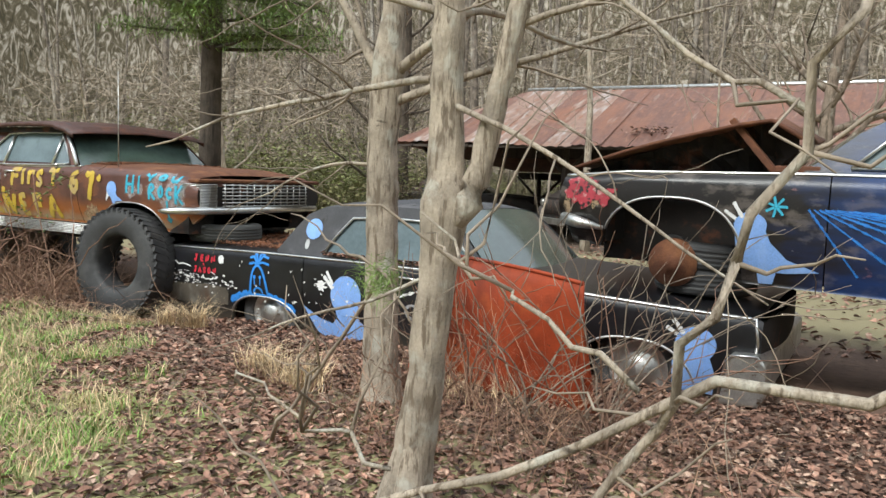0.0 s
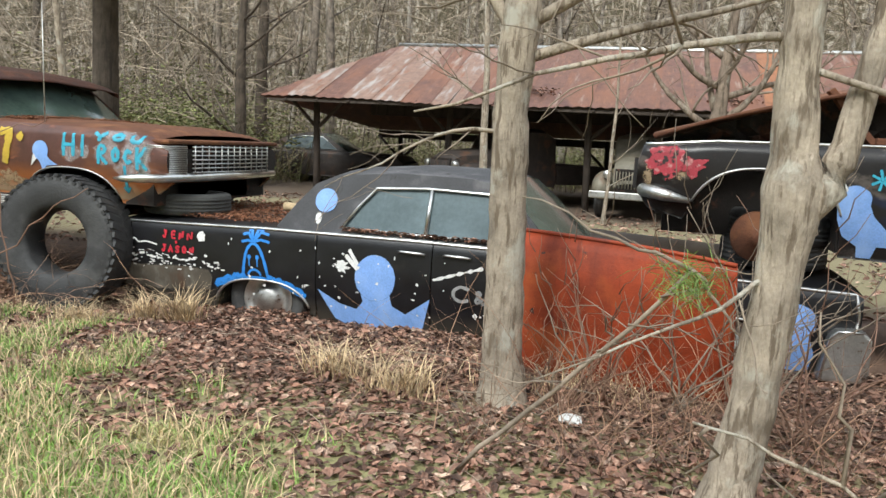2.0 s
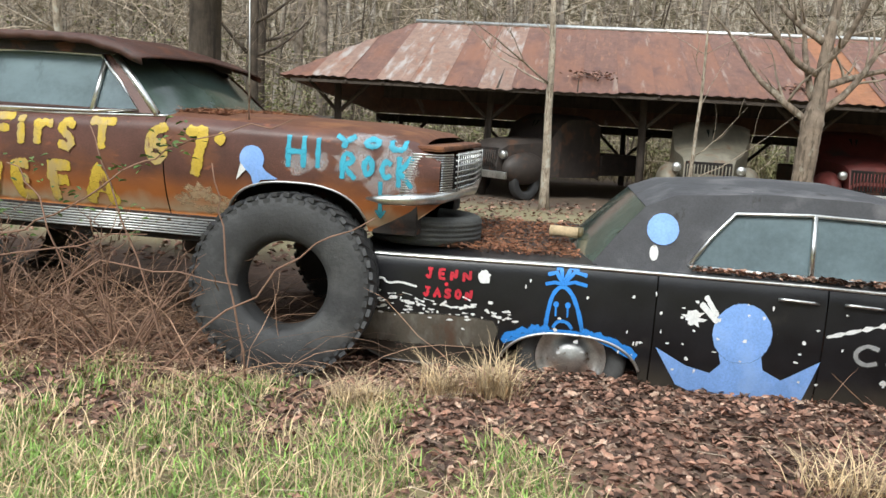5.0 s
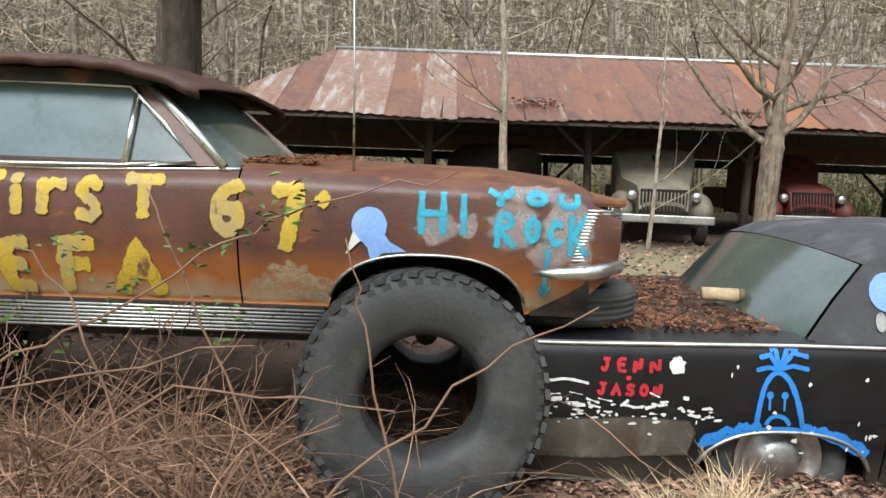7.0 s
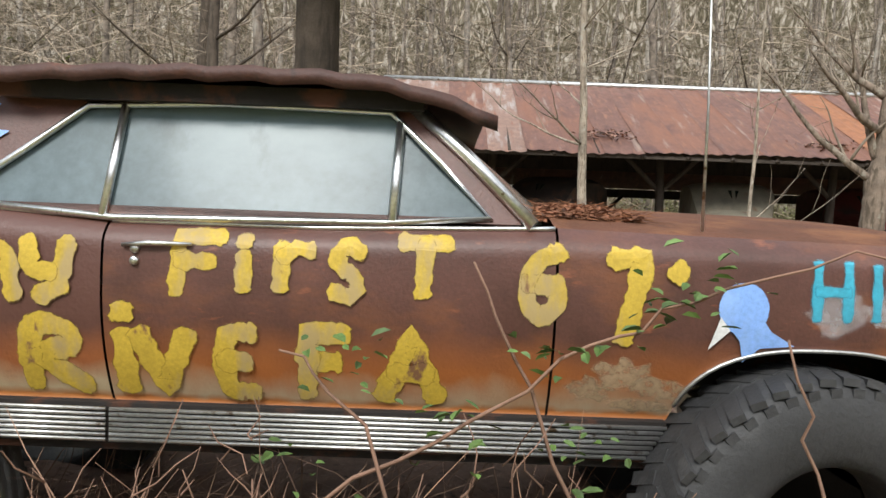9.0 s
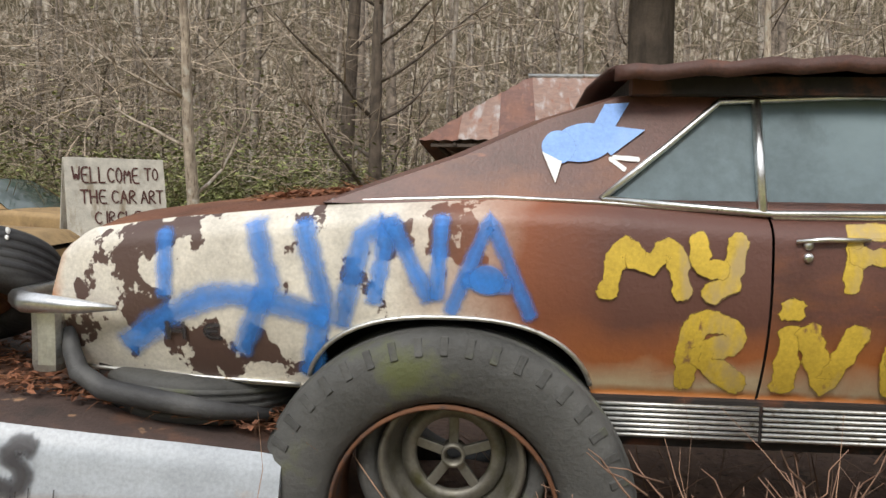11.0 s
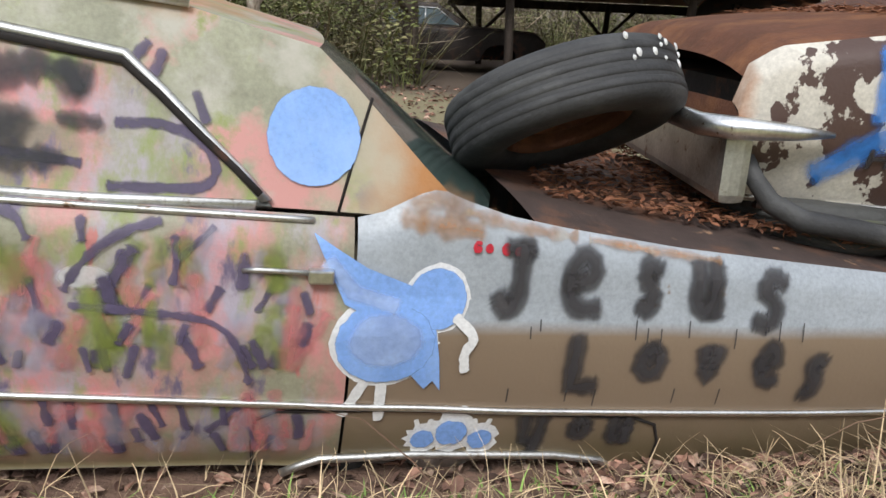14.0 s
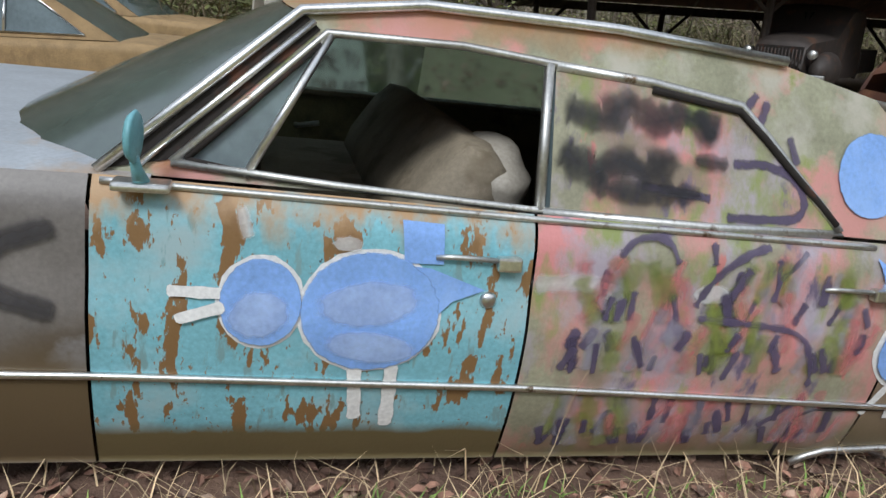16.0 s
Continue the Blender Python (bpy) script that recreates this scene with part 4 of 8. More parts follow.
# ---- the rust-brown coupe on big tyres ----
def brown_coupe():
    ob = thing("coupe", pose(0, 0, 0), "rust-brown two-door coupe with yellow and blue graffiti on big tyres", "car")
    sh = Shell(ob, [(-2.49, 1.06), (-2.46, 1.17), (-2.38, 1.225), (-2.1, 1.265), (-1.5, 1.325), (-1.1, 1.34), (-0.75, 1.335), (-0.3, 1.305), (0.2, 1.30), (1.0, 1.325), (1.5, 1.315), (2.1, 1.305), (2.45, 1.265), (2.6, 1.18)],
               [(-2.49, 0.80), (-2.44, 0.76), (-1.7, 0.735), (-0.82, 0.75), (1.37, 0.75), (2.2, 0.74), (2.45, 0.80), (2.6, 0.92)],
               [(-1.235, 0.70, 0.44, 0.28), (1.79, 0.72, 0.42, 0.27)], 1.9, 0.07, None, (0.05, 0.10))
    sh.open_panes = []
    sh.panel("rear_quarter_panel", -2.49, -0.314, white_patch, "peeling cream paint rusting to brown")
    sh.panel("door", -0.306, 1.0, rust_brown)
    sh.panel("front_fender", 1.008, 2.6, rust_brown)
    for a, b in ((-2.49, -0.314), (-0.306, 1.0), (1.008, 2.6)):
        sh.panel("far_side_panel", a, b, rust_brown, far=True, step=0.06)
    sh.deck("trunk_lid", -2.47, -1.25, rusty, 0.05)
    sh.deck("hood", 1.0, 2.5, rusty, 0.05)
    sh.cap("tail_panel", -2.49, rusty)
    sh.cap("nose", 2.6, inside_dark)
    sh.core(0.74, 1.1)
    side = [(-1.62, 1.32), (-1.2, 1.47), (-0.95, 1.585), (-0.72, 1.66), (-0.4, 1.70), (0.1, 1.705), (0.56, 1.688), (0.73, 1.53), (0.93, 1.33)]
    hole = [(-0.79, 1.345), (-0.60, 1.50), (-0.43, 1.645), (0.0, 1.665), (0.50, 1.655), (0.66, 1.5), (0.81, 1.345), (0.5, 1.322), (-0.3, 1.31)]
    lift = greenhouse(sh, side, hole, 0.42, rust_brown, [-0.32, 0.53], glass, {"windscreen": (6, 8)}, 0.05, 0.06)
    tube("pillar_moulding", [lift(0.55, 1.69, 0.012), lift(0.735, 1.53, 0.012), lift(0.935, 1.33, 0.012)], 0.021, chrome, ob, 8)
    # loose roof skin, lifted and overhanging
    verts, faces = [], []
    n = 24
    for i in range(n + 1):
        x = -0.76 + 1.58 * i / n
        z = 1.735 + 0.03 * math.sin(i / n * 3.1) + 0.006 * math.sin(i * 2.1) - (0.09 * max(0, (x - 0.35) / 0.47) ** 2)
        for y, dz in ((0.085, -0.045), (0.08, 0.0), (0.3, 0.022), (0.95, 0.05), (1.6, 0.022), (1.82, 0.0), (1.815, -0.045)):
            verts.append((x, y, z + dz))
    for i in range(n):
        for j in range(6):
            a = i * 7 + j
            faces.append((a, a + 7, a + 8, a + 1))
    slab = mesh_ob("roof_skin", verts, faces, dark_rust, ob, "lifted rusty roof skin with a curled edge")
    so = slab.modifiers.new("thick", "SOLIDIFY")
    so.thickness, so.offset = 0.012, -1
    # dark box in the gap, stands in for the shadow under the skin
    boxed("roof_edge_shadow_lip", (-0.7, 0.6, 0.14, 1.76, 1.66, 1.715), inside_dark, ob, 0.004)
    # mouldings
    sh.line("belt_moulding", [(-0.3, 1.30), (0.3, 1.30), (1.0, 1.322)], 0.008, chrome)
    sh.line("quarter_moulding", [(-1.6, 1.325), (-1.1, 1.345), (-0.8, 1.335), (-0.31, 1.305)], 0.007, chrome)
    sh.line("lower_moulding", [(-2.42, 0.775), (-1.7, 0.75)], 0.008, dull_chrome)
    rr = [(-1.235 + 0.43 * math.cos(w), 0.725 + 0.27 * math.sin(w)) for w in np.linspace(math.pi * 0.99, 0.02, 26)]
    sh.line("wheel_arch_moulding", [(x, sh.zb(x) + 0.008) for x, _ in rr], 0.008, dull_chrome)
    rr = [(1.79 + 0.41 * math.cos(w), 0) for w in np.linspace(math.pi * 0.99, 0.02, 26)]
    sh.line("wheel_arch_moulding", [(x, sh.zb(x) + 0.008) for x, _ in rr], 0.007, dull_chrome)
    for i in range(7):
        z = 0.645 + 0.0155 * i
        tube("sill_rib", [(-0.82, 0.05, z), (-0.316, 0.045, z)], 0.0065, dull_chrome, ob, 6)
        tube("sill_rib", [(-0.304, 0.045, z), (1.36 - 0.06 * (6 - i) * 0.16, 0.05, z)], 0.0065, dull_chrome, ob, 6)
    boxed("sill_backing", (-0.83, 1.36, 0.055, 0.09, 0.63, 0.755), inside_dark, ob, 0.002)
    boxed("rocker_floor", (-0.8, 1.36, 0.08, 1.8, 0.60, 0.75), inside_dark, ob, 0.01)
    # handle and lock
    tube("door_handle", [sh.at(-0.25, 1.235, 0.01), sh.at(-0.17, 1.243, 0.02), sh.at(-0.05, 1.243, 0.012)], [0.006, 0.008, 0.005], chrome, ob, 8)
    for z in (1.225, 1.19):
        v, f = lathe([(0.0, -0.008), (0.012, -0.008), (0.014, 0.0), (0.013, 0.01)], 16)
        o = mesh_ob("door_lock", v, f, chrome, ob)
        o.location = sh.at(-0.215, z, 0.004)
    # bumpers
    tube("rear_bumper_blade", [(-2.36, 1.935, 0.995), (-2.53, 1.92, 1.0), (-2.6, 1.85, 1.0), (-2.64, 0.95, 1.0), (-2.6, 0.05, 1.0), (-2.53, -0.02, 1.0), (-2.36, -0.035, 0.995), (-2.24, -0.02, 0.99)], [0.01, 0.03, 0.034, 0.034, 0.034, 0.034, 0.024, 0.008], chrome, ob, 10)
    boxed("rear_bumper_drop", (-2.54, -2.45, 0.005, 1.9, 0.77, 0.99), dull_chrome, ob, 0.03, Matrix.Translation((0, 0, 0)), "dented bumper end")
    tube("front_bumper_blade", [(2.22, -0.015, 0.945), (2.32, -0.045, 0.945), (2.46, -0.035, 0.955), (2.60, 0.15, 0.96), (2.68, 0.9, 0.96), (2.60, 1.75, 0.96)], [0.008, 0.026, 0.032, 0.034, 0.034, 0.03], chrome, ob, 10)
    # ribbed lamp cover and grille
    for i in range(16):
        z = 0.99 + i * 0.014
        tube("lamp_cover_rib", [sh.at(2.40 - 0.004 * (i - 15) * -1 + 0.05, z, 0.004), (2.60, 0.13, z), (2.64, 0.3, z)], 0.0055, chrome, ob, 5)
    for i in range(7):
        z = 1.0 + i * 0.033
        tube("grille_bar", [(2.65, 0.36, z), (2.69, 0.95, z), (2.65, 1.55, z)], 0.006, dull_chrome, ob, 5)
    for i in range(13):
        y = 0.38 + i * 0.095
        tube("grille_bar", [(2.66, y, 0.985), (2.66, y, 1.21)], 0.005, dull_chrome, ob, 5)
    boxed("grille_surround", (2.46, 2.62, 0.1, 1.8, 1.215, 1.25), rusty, ob, 0.02)
    tube("antenna", [(1.46, 0.14, 1.30), (1.455, 0.14, 1.7), (1.44, 0.15, 2.25)], [0.006, 0.004, 0.003], dull_chrome, ob, 6)
    boxed("antenna_base", (1.42, 1.50, 0.10, 0.15, 1.285, 1.30), chrome, ob, 0.008)
    wheel = new("wheel")
    wheel.parent = ob
    wheel.location = (-1.218, 0.13, 0.53)
    wheel.scale = (1.12, 1.0, 1.12)
    v, f = lathe([(0.20, -0.05), (0.205, -0.08), (0.19, -0.085), (0.18, -0.04), (0.165, 0.0), (0.15, 0.02)], 48)
    mesh_ob("rim", v, f, grimy_steel, wheel, "grimy steel rim")
    v, f = lathe([(0.15, 0.02), (0.145, 0.0), (0.11, -0.01), (0.105, 0.02)], 48)
    mesh_ob("wheel_ring", v, f, grimy_steel, wheel)
    v, f = lathe([(0.022, 0.04), (0.024, -0.02), (0.033, -0.02), (0.036, 0.04)], 24)
    mesh_ob("hub", v, f, grimy_steel, wheel)
    for k in range(5):
        bm = bmesh.new()
        box(bm, 0.03, 0.115, 0.0, 0.02, -0.014, 0.014, 0.004, Matrix.Rotation(2 * math.pi * k / 5 + 0.95, 4, "Y"))
        part("spoke", bm, grimy_steel, wheel, smooth=False)
    tyre_mesh("tyre", 0.27, 0.205, 0.14, mossy_rubber, wheel)
    # dangling exhaust and axle
    tube("axle", [(1.79, 0.2, 0.62), (1.79, 1.7, 0.62)], 0.05, inside_dark, ob, 10)
    tube("exhaust_pipe", [(-2.3, 0.6, 0.62), (-1.7, 0.5, 0.6), (-0.6, 0.5, 0.62), (0.8, 0.5, 0.62)], 0.03, rusty, ob, 8)

    # paint
    on = lambda u, v, out: sh.at(u, v, out)
    wf = lambda u, v, out: lift(u, v, out)
    letters([("F", -0.126, 0.065, 1.085, 1.29), ("i", 0.045, 0.155, 1.10, 1.29), ("r", 0.166, 0.321, 1.105, 1.275), ("S", 0.333, 0.465, 1.08, 1.285), ("T", 0.534, 0.715, 1.10, 1.295)], 0.05, on, yellow_paint, ob, "yellow brushed letter")
    letters([("6", 0.863, 1.065, 1.03, 1.30), ("7", 1.135, 1.292, 0.985, 1.285), ("'", 1.30, 1.42, 1.10, 1.25)], 0.062, on, yellow_paint, ob, "yellow brushed numeral")
    letters([("R", -0.573, -0.334, 0.77, 1.035), ("i", -0.31, -0.19, 0.77, 1.09), ("V", -0.235, -0.035, 0.77, 1.01), ("E", 0.005, 0.16, 0.77, 1.025), ("F", 0.245, 0.43, 0.77, 1.03), ("A", 0.479, 0.70, 0.77, 1.03)], 0.066, on, yellow_paint, ob, "yellow brushed letter")
    letters([("M", -0.80, -0.53, 1.05, 1.27), ("y", -0.55, -0.366, 1.05, 1.265)], 0.058, on, yellow_paint, ob, "yellow brushed letter")
    for x, z, rx, rz in ((1.82, 1.11, 0.10, 0.07), (1.95, 1.12, 0.05, 0.06), (2.14, 1.13, 0.12, 0.10), (2.36, 1.14, 0.13, 0.11), (2.30, 1.01, 0.10, 0.08), (2.42, 1.02, 0.06, 0.10), (2.22, 1.26, 0.16, 0.04)):
        painted("white_haze", disc(x, z, rx, rz, 0, 22, 0.4), on, haze_spray, ob, "thin chalky white spray")
    for x, z, rx, rz in ((1.22, 0.90, 0.10, 0.05), (1.34, 0.86, 0.09, 0.04), (1.12, 0.85, 0.08, 0.04), (1.28, 0.80, 0.11, 0.025)):
        painted("primer_fleck", disc(x, z, rx, rz, 0, 22, 0.6), on, cream_fleck, ob)
    letters([("H", 1.735, 1.875, 1.075, 1.27), ("I", 1.88, 1.98, 1.08, 1.265), ("Y", 2.02, 2.15, 1.20, 1.29), ("O", 2.17, 2.29, 1.205, 1.285), ("U", 2.31, 2.43, 1.195, 1.275), ("R", 2.05, 2.16, 1.03, 1.20), ("O", 2.17, 2.26, 1.05, 1.18), ("C", 2.27, 2.355, 1.04, 1.17), ("K", 2.36, 2.47, 1.0, 1.19)], 0.036, on, cyan_spray, ob, "cyan sprayed letter", "sprayed_letter")
    painted("sprayed_arrow", ribbon([(2.285, 1.03), (2.28, 0.84)], 0.028) + ribbon([(2.26, 0.87), (2.28, 0.83), (2.305, 0.87)], 0.02), on, cyan_spray, ob)
    # smeared blue name on the tail
    s = 0.085
    painted("sprayed_letter", ribbon([(-2.10, 1.22), (-2.10, 1.04)], s * 0.8) + ribbon([(-2.23, 0.87), (-2.08, 0.98), (-1.92, 1.05), (-1.75, 1.02), (-1.61, 0.98)], 0.10), on, blue_spray, ob, "smeared bright blue sprayed letter")
    painted("sprayed_letter", ribbon([(-1.815, 1.25), (-1.77, 1.076), (-1.867, 0.868)], s), on, blue_spray, ob, "smeared bright blue sprayed letter")
    painted("sprayed_letter", ribbon([(-1.669, 1.25), (-1.607, 1.03), (-1.658, 0.80)], s), on, blue_spray, ob, "smeared bright blue sprayed letter")
    painted("sprayed_letter", ribbon([(-1.555, 0.964), (-1.49, 1.22), (-1.43, 1.26)], s) + ribbon([(-1.414, 1.26), (-1.454, 1.035)], s * 0.8) + ribbon([(-1.406, 1.27), (-1.293, 1.048)], s * 0.8) + ribbon([(-1.268, 1.05), (-1.255, 1.28)], s * 0.7), on, blue_spray, ob, "smeared bright blue sprayed letter")
    painted("sprayed_letter", ribbon([(-1.226, 1.009), (-1.114, 1.28), (-0.992, 1.0)], s * 0.7, False) + ribbon([(-1.18, 1.10), (-1.06, 1.09)], s * 0.8) + disc(-1.12, 1.104, 0.06, 0.05), on, blue_spray, ob, "smeared bright blue sprayed letter")
    letters([("H", -2.11, -2.03, 0.885, 0.955), ("E", -1.99, -1.92, 0.89, 0.95)], 0.02, on, grey_spray, ob)
    # birds
    painted("painted_bird", disc(1.545, 1.115, 0.072, 0.075) + fill([(1.48, 1.09), (1.60, 1.09), (1.63, 1.05), (1.70, 1.01), (1.60, 1.0), (1.555, 0.955), (1.54, 1.02)]), on, bird_blue, ob, "pale blue painted bird")
    painted("bird_beak", fill([(1.48, 1.09), (1.51, 1.05), (1.45, 0.99)]), on, white_paint, ob)
    painted("painted_bird", disc(-0.84, 1.515, 0.095, 0.058, 0.2) + disc(-0.915, 1.50, 0.05, 0.05) + fill([(-0.82, 1.55), (-0.775, 1.635), (-0.70, 1.64), (-0.745, 1.565), (-0.655, 1.555), (-0.76, 1.475)]), wf, bird_blue, ob, "pale blue painted bird")
    painted("bird_beak", fill([(-0.965, 1.485), (-0.905, 1.455), (-0.925, 1.39)]), wf, white_paint, ob)
    painted("bird_leg", ribbon([(-0.76, 1.465), (-0.72, 1.435)], 0.014), wf, white_paint, ob)
    painted("bird_leg", ribbon([(-0.75, 1.47), (-0.68, 1.465)], 0.014), wf, white_paint, ob)


brown_coupe()


# ---- the black sedan ----
def black_sedan():
    ob = thing("sedan", pose(0, 0.12, 0), "black four-door sedan with blue bird paintings, sunk into leaves", "car")
    sh = Shell(ob, [(2.03, 0.52), (2.06, 0.60), (2.2, 0.625), (3.4, 0.655), (4.6, 0.66), (5.5, 0.645), (6.5, 0.60), (7.35, 0.565), (7.42, 0.54)],
               [(2.03, 0.10), (2.3, -0.02), (3.0, -0.02), (3.8, -0.05), (6.2, -0.05), (7.0, 0.0), (7.42, 0.06)],
               [(3.39, -0.02, 0.40, 0.27), (6.63, -0.02, 0.42, 0.36)], 2.0, 0.05, None, (0.03, 0.05), 0.02)
    sh.open_panes = []
    sh.panel("rear_quarter_panel", 2.03, 3.826, black_paint)
    sh.panel("rear_door", 3.834, 4.696, black_paint)
    sh.panel("front_door", 4.704, 5.58, black_paint)
    sh.panel("front_fender", 5.588, 7.42, black_paint)
    sh.panel("far_side_panel", 2.03, 7.42, black_paint, far=True, step=0.06)
    sh.deck("trunk_lid", 2.06, 3.5, black_paint, 0.02, "rusty trunk lid under dead pine straw")
    sh.deck("hood", 5.5, 7.4, black_paint, 0.03)
    sh.cap("tail_panel", 2.03, black_paint)
    sh.cap("nose", 7.42, inside_dark)
    sh.core(0.0, 0.5)
    side = [(3.46, 0.645), (3.6, 0.83), (3.74, 0.99), (3.9, 1.06), (4.4, 1.10), (4.9, 1.095), (5.12, 1.06), (5.3, 0.9), (5.55, 0.64)]
    hole = [(3.99, 0.69), (4.1, 0.85), (4.22, 0.985), (4.6, 1.005), (5.1, 0.995), (5.24, 0.86), (5.42, 0.675), (4.6, 0.68)]
    lift = greenhouse(sh, side, hole, 0.30, vinyl_grey, [4.63, 5.13], glass, {"rear_window": (0, 2), "windscreen": (6, 8)}, 0.05, 0.07)
    sh.line("fender_moulding", [(2.1, 0.612), (3.4, 0.640), (4.6, 0.645), (5.5, 0.632), (6.5, 0.588), (7.38, 0.552), (7.4, 0.40), (7.39, 0.33)], 0.011, chrome, 0.004)
    sh.line("sill_moulding", [(3.9, -0.03), (5.58, -0.03)], 0.012, dull_chrome)
    for cx, rx in ((3.39, 0.385), (6.63, 0.405)):
        sh.line("wheel_arch_moulding", [(cx + rx * math.cos(w), sh.zb(cx + rx * math.cos(w)) + 0.008) for w in np.linspace(math.pi * 0.985, 0.05, 26)], 0.009, dull_chrome)
    for x in (4.45, 4.78):
        tube("door_handle", [sh.at(x, 0.565, 0.008), sh.at(x + 0.03, 0.57, 0.022), sh.at(x + 0.17, 0.565, 0.02), sh.at(x + 0.2, 0.56, 0.008)], 0.008, chrome, ob, 8)
    # front bumper with its wrapped end
    bm = bmesh.new()
    for y, out in ((-0.05, 0.0), (2.05, 0.0)):
        for x, z in ((7.19, 0.02), (7.23, 0.30), (7.27, 0.345), (7.42, 0.35), (7.47, 0.30), (7.47, 0.09), (7.43, 0.03)):
            bm.verts.new((x, y, z))
    bm.verts.ensure_lookup_table()
    bm.faces.new(bm.verts[:7])
    bm.faces.new(bm.verts[7:])
    for i in range(7):
        bm.faces.new((bm.verts[i], bm.verts[(i + 1) % 7], bm.verts[(i + 1) % 7 + 7], bm.verts[i + 7]))
    bmesh.ops.bevel(bm, geom=bm.edges[:], offset=0.018, segments=2, affect="EDGES", profile=0.6)
    part("front_bumper", bm, dull_chrome, ob, "dull grey wrapped bumper end", smooth=False)
    tube("bumper_rim", [(7.20, -0.055, 0.05), (7.235, -0.055, 0.29), (7.275, -0.055, 0.34), (7.42, -0.055, 0.345)], 0.009, chrome, ob, 6)
    boxed("rear_bumper", (1.98, 2.10, 0.0, 2.0, 0.05, 0.20), rusty, ob, 0.04)
    on = lambda u, v, out: sh.at(u, v, out)
    wf = lambda u, v, out: lift(u, v, out)
    painted("painted_disc", disc(3.84, 0.875, 0.085, 0.085), wf, bird_blue, ob, "pale blue painted disc")
    painted("roof_badge", disc(3.8, 0.745, 0.022, 0.04), wf, dull_chrome, ob)
    # bird with spread wings on the rear door
    painted("painted_bird", disc(4.29, 0.36, 0.15, 0.165) + fill([(4.18, 0.25), (4.40, 0.25), (4.42, 0.17), (4.52, 0.12), (4.70, 0.25), (4.64, 0.0), (4.60, -0.035), (4.05, 0.0), (3.98, 0.03), (3.85, 0.24), (4.02, 0.15), (4.15, 0.12), (4.2, 0.18)]), on, bird_blue, ob, "pale blue painted bird with spread wings")
    painted("bird_beak", ribbon([(4.15, 0.42), (4.07, 0.5)], 0.03), on, white_paint, ob)
    painted("bird_leg", ribbon([(4.15, 0.45), (4.09, 0.54)], 0.026), on, white_paint, ob)
    # bird on the front fender
    painted("painted_bird", disc(7.04, 0.36, 0.125, 0.11) + fill([(6.93, 0.33), (7.15, 0.33), (7.13, 0.28), (7.17, 0.16), (7.15, 0.04), (6.90, 0.05), (6.90, 0.24), (6.95, 0.27)]), on, bird_blue, ob, "pale blue painted bird")
    painted("bird_beak", ribbon([(6.96, 0.43), (6.9, 0.50)], 0.028), on, white_paint, ob)
    painted("bird_leg", ribbon([(6.95, 0.40), (6.86, 0.45)], 0.024), on, white_paint, ob)
    # blue scribbled figure above the rear wheel
    b = 0.024
    figure = ribbon([(3.245, 0.28), (3.255, 0.40), (3.275, 0.49), (3.32, 0.535), (3.375, 0.50), (3.42, 0.40), (3.45, 0.285)], b)
    for x in (3.295, 3.36):
        figure += disc(x, 0.425, 0.016, 0.018, 0, 12) + ribbon([(x, 0.42), (x + 0.002, 0.36)], 0.010, False)
    figure += ribbon([(3.29, 0.295), (3.305, 0.325), (3.34, 0.335), (3.375, 0.32), (3.39, 0.295)], b * 0.8)
    for tip in ((3.235, 0.535), (3.245, 0.59), (3.29, 0.622), (3.40, 0.622), (3.445, 0.60), (3.45, 0.545)):
        figure += ribbon([(3.325, 0.54), ((3.325 + tip[0]) / 2, tip[1] + 0.012), tip], b * 0.9, False)
    painted("sprayed_figure", figure, on, blue_line, ob, "bright blue sprayed doodle")
    figure = ribbon([(3.02, 0.19), (3.05, 0.235), (3.09, 0.225), (3.11, 0.265), (3.16, 0.25), (3.18, 0.285), (3.23, 0.27), (3.25, 0.29)], 0.04, True, 0.3)
    figure += ribbon([(3.46, 0.285), (3.50, 0.265), (3.54, 0.275), (3.58, 0.245), (3.62, 0.255), (3.66, 0.215), (3.71, 0.21), (3.74, 0.17)], 0.04, True, 0.3)
    figure += ribbon([(3.02, 0.18), (3.12, 0.225), (3.25, 0.268), (3.40, 0.275), (3.55, 0.25), (3.74, 0.155)], 0.022, True, 0.3)
    painted("sprayed_wave", figure, on, blue_line, ob, "bright blue scalloped line over the wheel")
    letters([("J", 2.55, 2.60, 0.50, 0.57), ("E", 2.62, 2.67, 0.50, 0.57), ("N", 2.69, 2.74, 0.50, 0.57), ("N", 2.76, 2.82, 0.50, 0.57), ("+", 2.66, 2.69, 0.465, 0.495), ("J", 2.54, 2.59, 0.395, 0.46), ("A", 2.60, 2.65, 0.395, 0.46), ("S", 2.66, 2.71, 0.395, 0.46), ("O", 2.72, 2.77, 0.395, 0.46), ("N", 2.78, 2.83, 0.395, 0.46)], 0.018, on, red_spray, ob, "red sprayed letter", "sprayed_letter")
    painted("primer_patch", fill([(2.08, 0.30), (2.4, 0.29), (2.7, 0.31), (2.95, 0.30), (2.99, 0.25), (2.96, 0.13), (2.6, 0.10), (2.08, 0.09)]), on, primer, ob, "worn brown and grey primer patch")
    painted("script_emblem", ribbon([(2.2, 0.47), (2.23, 0.5), (2.25, 0.46), (2.3, 0.49), (2.33, 0.45), (2.4, 0.47), (2.5, 0.45)], 0.012), on, white_paint, ob)
